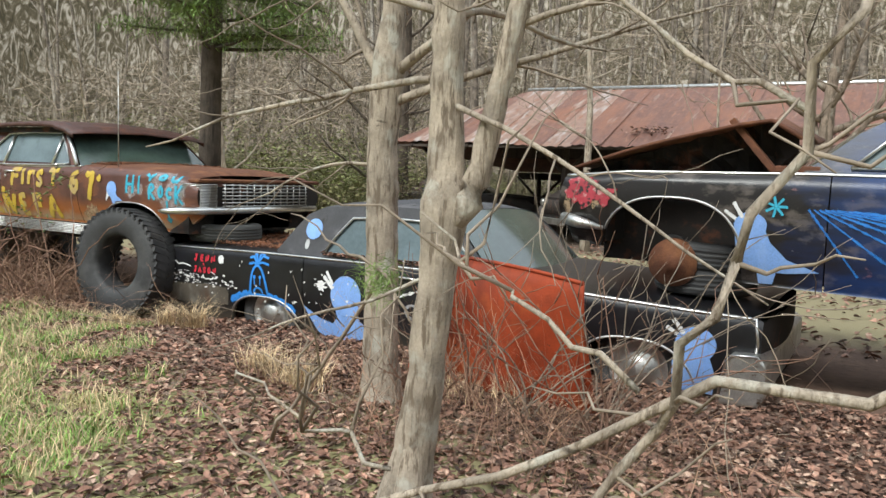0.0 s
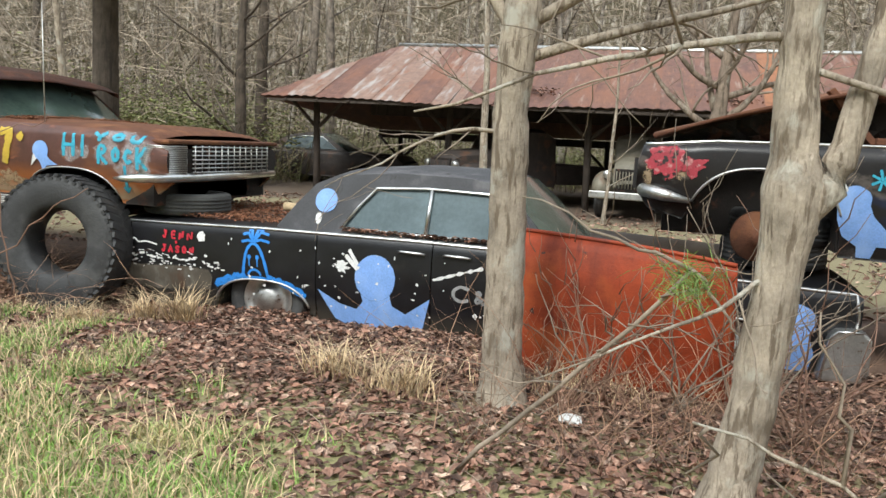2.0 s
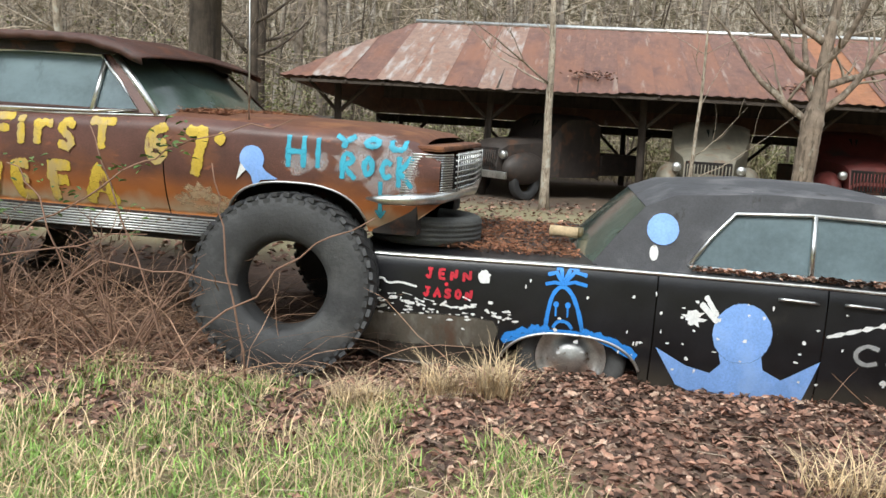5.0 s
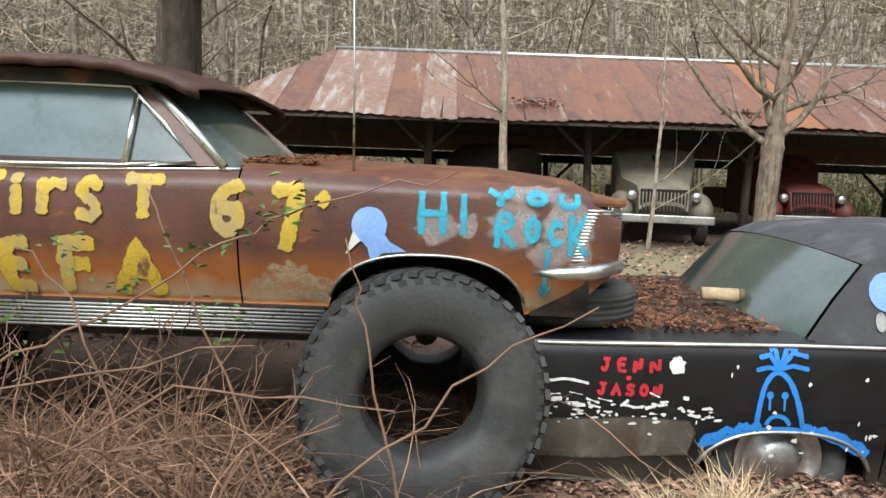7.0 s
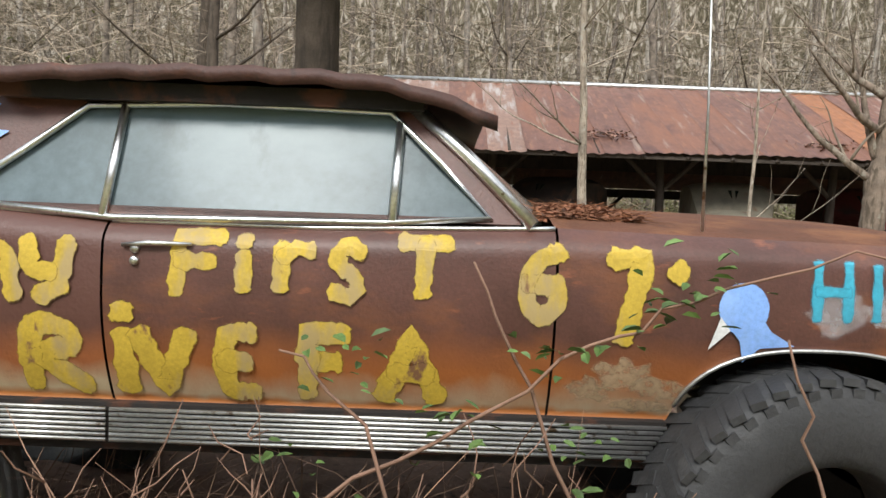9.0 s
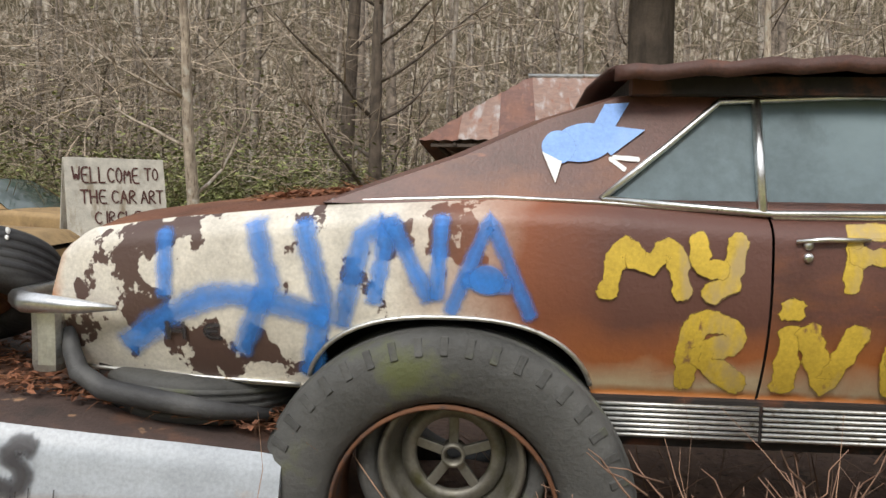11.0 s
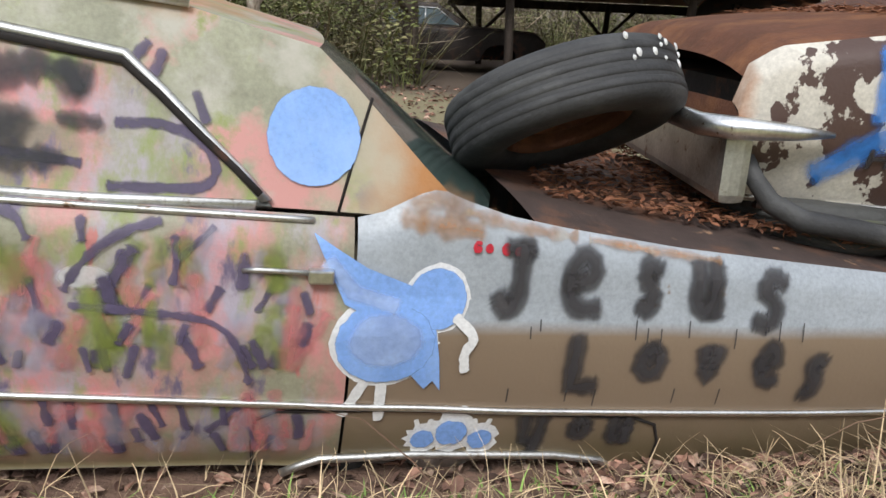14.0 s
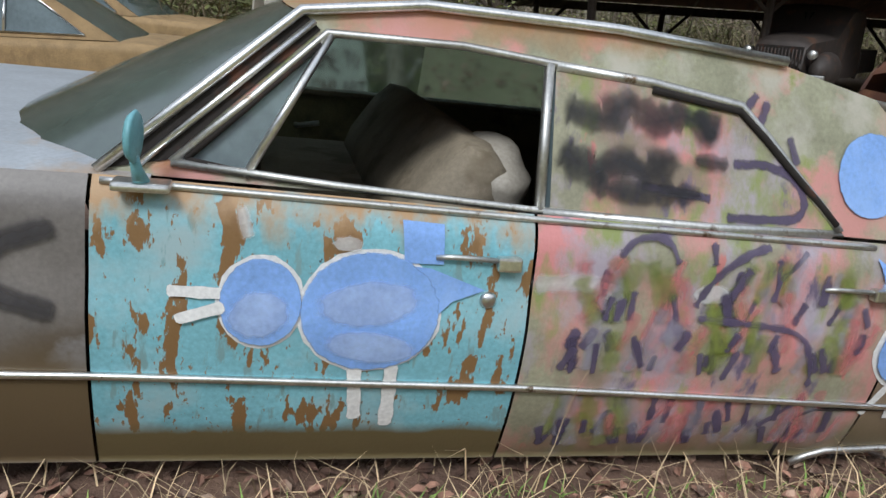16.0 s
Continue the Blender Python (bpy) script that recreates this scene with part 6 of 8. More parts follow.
    letters([("L", 0.549, 0.691, 0.345, 0.554), ("o", 0.738, 0.879, 0.375, 0.545), ("v", 0.927, 1.045, 0.37, 0.545), ("e", 1.102, 1.237, 0.35, 0.555), ("s", 1.266, 1.384, 0.315, 0.52)], 0.07, on, grey_spray, ob, "dark grey sprayed letter", "sprayed_letter")
    letters([("y", 0.461, 0.575, 0.09, 0.30), ("o", 0.597, 0.705, 0.18, 0.305), ("u", 0.714, 0.827, 0.16, 0.31)], 0.058, on, grey_spray, ob, "dark grey sprayed letter", "sprayed_letter")
    letters([("G", 0.28, 0.31, 0.735, 0.77), ("o", 0.315, 0.34, 0.735, 0.765), ("G", 0.355, 0.385, 0.73, 0.765), ("a", 0.39, 0.415, 0.73, 0.76)], 0.010, on, red_spray, ob, "", "painted_letter")
    painted("script_emblem", ribbon([(1.66, 0.30), (1.69, 0.32), (1.71, 0.295), (1.75, 0.312), (1.79, 0.295)], 0.012), on, chrome, ob)
    for _ in range(16):
        x, z, d = paint_rng.uniform(0.36, 1.3), paint_rng.choice((0.57, 0.55, 0.37)), paint_rng.uniform(0.02, 0.06)
        painted("paint_drip", ribbon([(x, z), (x + 0.001, z - d)], 0.005, False), on, grey_spray, ob)
    # loose brush strokes along the rear door
    over = lambda u, v, out: lift(u, v, out + 0.002)
    for line in ([(-0.409, 0.746), (-0.404, 0.689), (-0.327, 0.769)],
                 [(-0.608, 0.780), (-0.603, 0.735)],
                 [(-0.641, 0.621), (-0.603, 0.689), (-0.520, 0.758), (-0.443, 0.780)],
                 [(-0.625, 0.587), (-0.476, 0.575), (-0.310, 0.558), (-0.255, 0.473), (-0.238, 0.393)],
                 [(-0.570, 0.519), (-0.553, 0.427)],
                 [(-0.492, 0.490), (-0.514, 0.410)],
                 [(-0.603, 0.484), (-0.592, 0.427)],
                 [(-0.807, 0.530), (-0.769, 0.450)],
                 [(-0.465, 0.336), (-0.437, 0.262)],
                 [(-0.398, 0.336), (-0.382, 0.251)],
                 [(-0.299, 0.325), (-0.293, 0.268)],
                 [(-0.697, 0.348), (-0.691, 0.274)],
                 [(-0.641, 0.348), (-0.641, 0.257)],
                 [(-0.548, 0.336), (-0.537, 0.251)],
                 [(-0.332, 0.245), (-0.233, 0.348)],
                 [(-0.874, 0.746), (-0.829, 0.792), (-0.741, 0.792), (-0.713, 0.735)],
                 [(-0.940, 0.621), (-0.874, 0.575)],
                 [(-0.973, 0.519), (-0.962, 0.427)],
                 [(-0.907, 0.507), (-0.901, 0.427)]):
        painted("brush_stroke", ribbon(line, 0.022, True, 0.4), on, purple, ob)
    for line in ([(-0.542, 0.980), (-0.443, 0.985), (-0.354, 0.951), (-0.321, 0.894), (-0.343, 0.849), (-0.443, 0.843), (-0.553, 0.843)],
                 [(-0.514, 1.122), (-0.487, 1.156)],
                 [(-0.476, 1.077), (-0.454, 1.139)],
                 [(-0.376, 1.054), (-0.354, 0.997)],
                 [(-0.807, 0.906), (-0.719, 0.900), (-0.619, 0.889)]):
        painted("brush_stroke", ribbon(line, 0.028, True, 0.2), over, purple, ob)
    for paint, count, wide, tall in ((olive_brush, 26, 0.06, 0.11), (pink_brush, 28, 0.05, 0.12), (lilac_brush, 40, 0.05, 0.10), (purple, 56, 0.03, 0.06)):
        for _ in range(count):
            x, z = paint_rng.uniform(-1.02, -0.08), paint_rng.choice((0.18, 0.22, 0.44, 0.50, 0.58, 0.64))
            tilt, h = paint_rng.uniform(-0.5, 0.6), tall * paint_rng.uniform(0.5, 1.3)
            painted("brush_stroke", ribbon([(x, z), (x + tilt * h, z + h)], wide * paint_rng.uniform(0.6, 1.2), False, 0.3), on, paint, ob)
    painted("sprayed_ring", ribbon([(-2.2, 0.74), (-2.32, 0.70), (-2.33, 0.60), (-2.2, 0.56)], 0.06), on, grey_spray, ob)
    # cabin
    boxed("front_seat", (-1.78, -1.1, 0.2, 1.8, 0.3, 0.68), seat_mat, ob, 0.08)
    bm = bmesh.new()
    box(bm, -0.13, 0.12, 0.22, 1.78, 0.0, 0.36, 0.105)
    for v in bm.verts:
        k = max(0.0, v.co.z / 0.36)
        v.co.z += 0.03 * math.sin(v.co.y * 5) * k
        v.co.x *= 1 - 0.25 * k
    bmesh.ops.transform(bm, matrix=Matrix.Translation((-1.34, 0, 0.60)) @ Matrix.Rotation(0.5, 4, "Y"), verts=bm.verts)
    part("front_seat_back", bm, seat_mat, ob, "torn brown-cream seat back")
    bm = bmesh.new()
    bmesh.ops.create_uvsphere(bm, u_segments=24, v_segments=14, radius=1.0)
    for v in bm.verts:
        v.co = Vector((v.co.x * 0.11, v.co.y * 0.20, v.co.z * 0.13)) * (1 + 0.06 * math.sin(9 * v.co.z))
    bmesh.ops.translate(bm, vec=(-1.13, 0.42, 0.83), verts=bm.verts)
    part("seat_cushion", bm, white_vinyl, ob, "pale cracked cushion slumped beside the seat")
    boxed("rear_seat", (-0.5, 0.2, 0.2, 1.8, 0.3, 0.8), seat_mat, ob, 0.08)
    boxed("far_door_trim", (-2.1, 0.0, 1.84, 1.88, 0.3, 0.86), door_card, ob, 0.01, None, "olive door trim")
    boxed("far_window_sill", (-2.0, -0.2, 1.80, 1.90, 0.86, 0.885), seat_mat, ob, 0.008)
    tube("window_crank", [(-1.62, 1.83, 0.72), (-1.62, 1.80, 0.72), (-1.52, 1.79, 0.74)], 0.012, dull_chrome, ob, 8)
    boxed("arm_rest", (-1.9, -1.35, 1.74, 1.84, 0.60, 0.66), seat_mat, ob, 0.02)
    boxed("dashboard", (-2.1, -1.85, 0.12, 1.88, 0.6, 0.86), inside_dark, ob, 0.04)
    # rear wheel behind the skirt, bumper
    wheel = new("wheel")
    wheel.parent = ob
    wheel.location = (0.30, 0.24, 0.08)
    tyre_mesh("tyre", 0.33, 0.21, 0.2, rubber, wheel)
    v, f = lathe([(0.2, -0.07), (0.17, -0.075), (0.12, -0.06), (0.06, -0.1), (0.0, -0.105)], 32)
    mesh_ob("hubcap", v, f, dull_chrome, wheel)
    boxed("rear_bumper", (1.80, 1.90, 0.03, 1.97, 0.10, 0.26), inside_dark, ob, 0.04)
    return sh


silver_sedan()


# ---- loose tyres ----
sign_white = mat("white_dab_paint", (0.7, 0.7, 0.68), 0.7)

def tyre_thing(m, r, rim, w, label, material=rubber, tread=0, rim_kind=""):
    ob = thing("tyre", m, label, "tyre", "loose tyres")
    tyre_mesh("casing", r, rim, w, material, ob, tread)
    if rim_kind == "open":
        v, f = lathe([(rim, -w * 0.36), (rim - 0.006, -w * 0.42), (rim - 0.013, -w * 0.40), (rim - 0.016, -w * 0.2), (rim - 0.014, w * 0.36)], 56)
        mesh_ob("rim_lip", v, f, rust_lip, ob, "rust-edged rim lip")
        for k in range(44):
            a = 2 * math.pi * k / 44
            for sg in (-1, 1):
                bm = bmesh.new()
                box(bm, -0.022, 0.036, -0.005, 0.005, -0.012, 0.012, 0.003, Matrix.Rotation(-a, 4, "Y") @ Matrix.Translation((r - 0.048, sg * w * 0.480, 0)) @ Matrix.Rotation(-sg * 0.34, 4, "Z"))
                part("shoulder_lug", bm, material, ob, smooth=False)
    elif rim_kind == "steel":
        v, f = lathe([(rim, -w * 0.3), (rim - 0.02, -w * 0.36), (rim - 0.03, -w * 0.2), (rim - 0.03, w * 0.2), (rim - 0.02, w * 0.36), (rim, w * 0.3)], 48)
        mesh_ob("rim", v, f, rusty, ob, "rusty steel rim")
        v, f = lathe([(rim - 0.03, 0.0), (rim * 0.6, -0.03), (0.07, 0.0), (0.05, 0.03)], 40)
        mesh_ob("wheel_disc", v, f, rusty, ob)
    return ob


tyre_thing(pose(1.78, -0.02, 0.43, -3, 0, 6), 0.51, 0.255, 0.30, "big black truck tyre with blocky tread under the coupe", rubber, 46)
tyre_thing(pose(-1.24, 0.13, 0.37), 0.58, 0.355, 0.34, "big worn mossy tyre with a rusty rim under the coupe", mossy_rubber, 0, "open")
tyre_thing(pose(1.78, 1.6, 0.40, 0, 0, 0), 0.51, 0.255, 0.30, "big black truck tyre under the far side of the coupe", rubber, 46)
tyre_thing(pose(-1.24, 1.65, 0.37), 0.58, 0.355, 0.34, "big worn tyre under the far side of the coupe", mossy_rubber, 44)
trunk_tyre = tyre_thing(Matrix.Translation((-2.97, 0.22, 1.0)) @ Matrix.Rotation(radians(-17), 4, "Y") @ Matrix.Rotation(radians(-24), 4, "X") @ Matrix.Rotation(radians(90), 4, "X"), 0.36, 0.2, 0.2, "ribbed car tyre with white paint dabs tilted on a trunk", rubber, 0, "steel")
for k in range(11):
    a, yy = radians(22 + 4.2 * k + 5 * math.sin(k * 5)), 0.04 + 0.035 * math.sin(k * 2.3)
    v, f = lathe([(0.0, -0.004), (0.009 + 0.004 * math.sin(k), -0.003), (0.014 + 0.005 * math.sin(k), 0.002)], 7)
    dab = mesh_ob("paint_dab", v, f, sign_white, trunk_tyre)
    dab.matrix_local = Matrix.Rotation(-a, 4, "Y") @ Matrix.Translation((0.366, yy, 0)) @ Matrix.Rotation(radians(90), 4, "Z") @ Matrix.Diagonal((0.75, 1, 0.5, 1))
flat_tyre = tyre_thing(pose(-2.1, 0.35, 0.69, -90, 4, 10), 0.34, 0.2, 0.15, "flattened mossy tyre under the coupe's tail", mossy_rubber)
fold = mesh_ob("folded_sidewall", *sweep([(-0.40, -0.19, -0.22), (-0.38, -0.13, -0.25), (-0.34, -0.07, -0.29), (-0.25, -0.03, -0.33), (-0.10, -0.02, -0.37), (0.08, 0.0, -0.38), (0.25, 0.02, -0.33)], [0.02, 0.028, 0.032, 0.034, 0.034, 0.03, 0.02], 10), rubber, flat_tyre, "sagging folded sidewall")
tyre_thing(pose(2.45, 0.6, 0.74, -90, 0, 0), 0.34, 0.2, 0.17, "mossy tyre lying on the black sedan's trunk", mossy_rubber)
tyre_thing(pose(6.95, 0.75, 0.72, -90, 0, 0), 0.34, 0.2, 0.19, "tyre lying on the black sedan's hood", rubber)
tyre_thing(pose(6.98, 0.72, 0.90, -88, 3, 0), 0.33, 0.2, 0.18, "tyre lying on top of another tyre", rubber)


# ---- orange steel panel ----
def leaning_panel():
    ob = thing("steel_panel", pose(0, 0, 0), "orange-red painted steel panel leaning against the black sedan", "panel")
    verts, faces = [], []
    n, m = 30, 12
    for i in range(n + 1):
        s = i / n
        for j in range(m + 1):
            q = j / m
            x = 5.25 + 1.40 * s + 0.17 * q * (1 - s) - 0.06 * q * s
            top = 0.85 - 0.01 * s - 0.05 * s * s
            z = -0.06 + q * (top + 0.06)
            y = -0.45 - 0.10 * s - 0.24 * q * s - 0.03 * math.sin(q * 3) + 0.10 * max(0, q - 0.8) * 2.5 + 0.012 * math.sin(7 * s + 3 * q)
            verts.append((x, y, z))
    for i in range(n):
        for j in range(m):
            a = i * (m + 1) + j
            faces.append((a, a + m + 1, a + m + 2, a + 1))
    p = mesh_ob("sheet", verts, faces, orange_panel, ob)
    so = p.modifiers.new("thick", "SOLIDIFY")
    so.thickness = 0.012
    tube("rolled_edge", [verts[i * (m + 1) + m] for i in range(n + 1)], 0.012, orange_panel, ob, 8)


leaning_panel()


# ---- shed with a rusted tin roof ----
SHED_X0, SHED_X1, SHED_Y0, SHED_Y1, EAVE, RIDGE, BACK_EAVE = -2.6, 16.0, 10.8, 14.6, 2.15, 3.75, 1.62


def shed():
    ob = thing("shed", pose(0, 0, 0), "open timber shed with a rusted corrugated tin roof", "shed")
    # sheets of tin, corrugated across, the end sheet hipped
    sheet = 0.66
    x = SHED_X0
    k = 0
    rng = random.Random(3)
    while x < SHED_X1:
        n = 12
        verts, faces = [], []
        sag = rng.uniform(-0.02, 0.02)
        for i in range(n + 1):
            u = x + sheet * 1.03 * i / n
            w = 0.012 * math.cos(i * math.pi / 2)
            cut = max(0.0, min(1.0, (u - SHED_X0) / 1.9))
            for j in range(5):
                s = j / 4 * cut
                y = SHED_Y0 + (SHED_Y1 - SHED_Y0) * s
                verts.append((u, y, EAVE + (RIDGE - EAVE) * s + w + sag * (1 - s) + 0.008 * (k % 2) - 0.05 * math.sin(u * 0.7) * (1 - s) * 0.6))
        for i in range(n):
            for j in range(4):
                a = i * 5 + j
                faces.append((a, a + 5, a + 6, a + 1))
        mesh_ob("tin_sheet", verts, faces, roof_tin_orange if k == 16 else roof_tin_pale if k in (1, 3, 4, 6) else roof_tin, ob)
        x += sheet
        k += 1
    # end slope and back slope
    mesh_ob("tin_sheet", [(SHED_X0, SHED_Y0, EAVE), (SHED_X0 + 1.9, SHED_Y1, RIDGE), (SHED_X0, SHED_Y1 + 3.8, BACK_EAVE)], [(0, 1, 2)], roof_tin, ob, smooth=False)
    mesh_ob("tin_sheet", [(SHED_X0, SHED_Y1 + 3.8, BACK_EAVE), (SHED_X0 + 1.9, SHED_Y1, RIDGE), (SHED_X1, SHED_Y1, RIDGE), (SHED_X1, SHED_Y1 + 3.8, BACK_EAVE)], [(0, 1, 2, 3)], roof_tin, ob, smooth=False)
    tube("ridge_cap", [(SHED_X0 + 1.9, SHED_Y1, RIDGE + 0.02), (SHED_X1, SHED_Y1, RIDGE + 0.02)], 0.06, dull_chrome, ob, 8)
    front = SHED_Y0 + 1.1
    head = EAVE + (RIDGE - EAVE) * 1.1 / 3.8 - 0.10
    boxed("eave_purlin", (SHED_X0 + 0.2, SHED_X1, SHED_Y0 + 0.06, SHED_Y0 + 0.12, EAVE - 0.09, EAVE - 0.03), grey_wood, ob, 0.008)
    boxed("front_beam", (SHED_X0 + 0.5, SHED_X1, front - 0.06, front + 0.06, head - 0.40, head - 0.16), grey_wood, ob, 0.012)
    # inner beams here and purlins below, added to darken the roof's underside
    boxed("middle_beam", (SHED_X0 + 1.2, SHED_X1, SHED_Y1 - 0.08, SHED_Y1 + 0.08, 1.95, 2.25), grey_wood, ob, 0.012)
    boxed("rear_beam", (SHED_X0 + 0.1, SHED_X1, SHED_Y1 + 3.5, SHED_Y1 + 3.6, BACK_EAVE - 0.24, BACK_EAVE - 0.02), grey_wood, ob, 0.012)
    for i in range(24):
        u = SHED_X0 + 0.6 + i * 0.75
        tube("rafter", [(u, SHED_Y0 + 0.05, EAVE - 0.06), (max(u, SHED_X0 + 1.9), SHED_Y1, RIDGE - 0.08)], 0.05, grey_wood, ob, 4)
    for k in range(4):
        y = SHED_Y0 + 0.9 + 0.85 * k
        z = EAVE + (RIDGE - EAVE) * (y - SHED_Y0) / 3.8 - 0.05
        boxed("purlin", (SHED_X0 + 0.6 + 0.4 * k, SHED_X1, y - 0.04, y + 0.04, z - 0.10, z - 0.03), grey_wood, ob, 0.006)
    for u in (-1.7, 1.5, 4.6, 7.7, 10.8, 13.9):
        for y, top in ((front, head - 0.16), (SHED_Y1 + 3.4, BACK_EAVE - 0.05)):
            lean = 0.04 * math.sin(u * 3)
            tube("post", [(u + lean, y, -0.15), (u, y, top * 0.5), (u - lean, y, top)], [0.085, 0.08, 0.07], grey_wood, ob, 8)
            for sg in (-1, 1):
                tube("brace", [(u, y, top - 0.85), (u + sg * 0.75, y, top - 0.12)], 0.045, grey_wood, ob, 6)
    # drifts of leaves caught on the tin
    for x, y in ((3.5, 11.5), (7.3, 11.3)):
        lv, lf = [], []
        for _ in range(90):
            u, w = rng.gauss(x, 0.22), rng.gauss(y, 0.12)
            z = EAVE + (RIDGE - EAVE) * (w - SHED_Y0) / 3.8 + 0.03
            v, f = leaf(rng, u, w, 0.045, z)
            q = len(lv)
            lv += v
            lf += [tuple(i + q for i in g) for g in f]
        drifts = mesh_ob("leaf_drift", lv, lf, leaf_mat, ob, "brown leaves caught on the roof", smooth=False)
        tagged(drifts, kind="stuff")


shed()


# ---- old trucks in the shed ----
def old_truck(x, y, turn, paint, label, grille=True):
    ob = thing("old_truck", pose(x, y, 0, 0, 0, turn), label, "truck", "trucks in the shed")
    # faces -y
    verts, faces = [], []
    prof = [(-1.55, 0.72), (-1.5, 1.05), (-1.3, 1.16), (-0.5, 1.24), (-0.35, 1.26), (-0.1, 1.62), (0.15, 1.74), (0.8, 1.74), (1.05, 1.62), (1.1, 0.9), (1.1, 0.5)]
    half = [(-1.55, 0.42), (-0.4, 0.62), (-0.1, 0.72), (1.1, 0.74)]
    for yy, zz in prof:
        h = interp(half, yy)
        for s in np.linspace(-1, 1, 9):
            verts.append((h * s, yy, zz - 0.10 * abs(s) ** 4))
    for i in range(len(prof) - 1):
        for j in range(8):
            a = i * 9 + j
            faces.append((a, a + 1, a + 10, a + 9))
    mesh_ob("cab", verts, faces, paint, ob)
    for sg in (-1, 1):
        v2, f2 = [], []
        for yy, zz in prof:
            h = interp(half, yy) * sg
            v2 += [(h, yy, 0.45), (h, yy, zz - 0.10)]
        for i in range(len(prof) - 1):
            a = 2 * i
            f2.append((a, a + 2, a + 3, a + 1))
        mesh_ob("side_panel", v2, f2, paint, ob, smooth=False)
        bm = bmesh.new()
        bmesh.ops.create_uvsphere(bm, u_segments=20, v_segments=12, radius=1.0)
        bmesh.ops.scale(bm, vec=(0.24, 0.55, 0.32), verts=bm.verts)
        bmesh.ops.translate(bm, vec=(sg * 0.68, -1.05, 0.62), verts=bm.verts)
        part("fender", bm, paint, ob)
        w = new("wheel")
        w.parent = ob
        w.matrix_local = Matrix.Translation((sg * 0.72, -1.05, 0.36)) @ Matrix.Rotation(math.pi / 2, 4, "Z")
        tyre_mesh("tyre", 0.36, 0.2, 0.18, rubber, w)
        v, f = lathe([(0.0, -0.05), (0.07, -0.045), (0.085, -0.01), (0.08, 0.06)], 20)
        lamp = mesh_ob("headlamp", v, f, dull_chrome, ob)
        lamp.location = (sg * 0.55, -1.52, 0.88)
        mesh_ob("windscreen_pane", [(0.03 * sg, -0.33, 1.28), (0.58 * sg, -0.30, 1.26), (0.54 * sg, -0.10, 1.56), (0.03 * sg, -0.12, 1.6)], [(0, 1, 2, 3)], dark_glass, ob, smooth=False)
    for i in range(13):
        u = -0.36 + i * 0.06
        tube("grille_bar", [(u, -1.56, 0.62), (u, -1.555, 0.95)], 0.012, paint, ob, 5)
    boxed("grille_backing", (-0.4, 0.4, -1.54, -1.4, 0.55, 1.0), inside_dark, ob, 0.01)
    boxed("bumper", (-0.85, 0.85, -1.72, -1.64, 0.42, 0.56), dull_chrome, ob, 0.02)
    boxed("cargo_bed", (-0.75, 0.75, 1.15, 2.6, 0.5, 0.95), paint, ob, 0.03)


old_truck(2.55, 12.4, -42, truck_dark, "dark rusty old pickup truck under the shed roof")
old_truck(5.9, 11.9, -8, truck_paint, "dusty tan old pickup truck with a barred grille")
old_truck(8.9, 13.2, 0, red_truck, "dull red old truck under the shed roof")


# ---- sign ----
def welcome_sign():
    ob = thing("sign", pose(-6.0, 7.3, ground_z(-6, 7.3), 0, 0, 42), "weathered white A-frame sign with hand-painted red words", "sign")
    lean = Matrix.Rotation(-0.22, 4, "X")
    bm = bmesh.new()
    box(bm, -0.62, 0.62, -0.02, 0.02, 0.0, 1.55, 0.006, lean)
    part("board", bm, sign_board, ob, smooth=False)
    bm = bmesh.new()
    box(bm, -0.62, 0.62, -0.02, 0.02, 0.0, 1.55, 0.006, Matrix.Translation((0, 0.75, 0)) @ Matrix.Rotation(0.24, 4, "X"))
    part("back_board", bm, sign_board, ob, smooth=False)
    where = lambda u, v, out: lean @ Vector((u, -0.021 - out, v))
    cells = word("WELLCOME", -0.53, 1.22, 0.085, 0.2, 0.017, 0.22) + word("TO", 0.36, 1.26, 0.08, 0.16, 0.017, 0.2)
    cells += word("THE", -0.45, 0.95, 0.09, 0.17, 0.017, 0.22) + word("CAR", -0.08, 0.95, 0.09, 0.17, 0.017, 0.22) + word("ART", 0.29, 0.95, 0.085, 0.17, 0.017, 0.2) + word("CIRCLE", -0.3, 0.68, 0.085, 0.16, 0.017, 0.25)
    painted("lettering", cells, where, sign_red, ob, "dark red hand-painted letters")


welcome_sign()


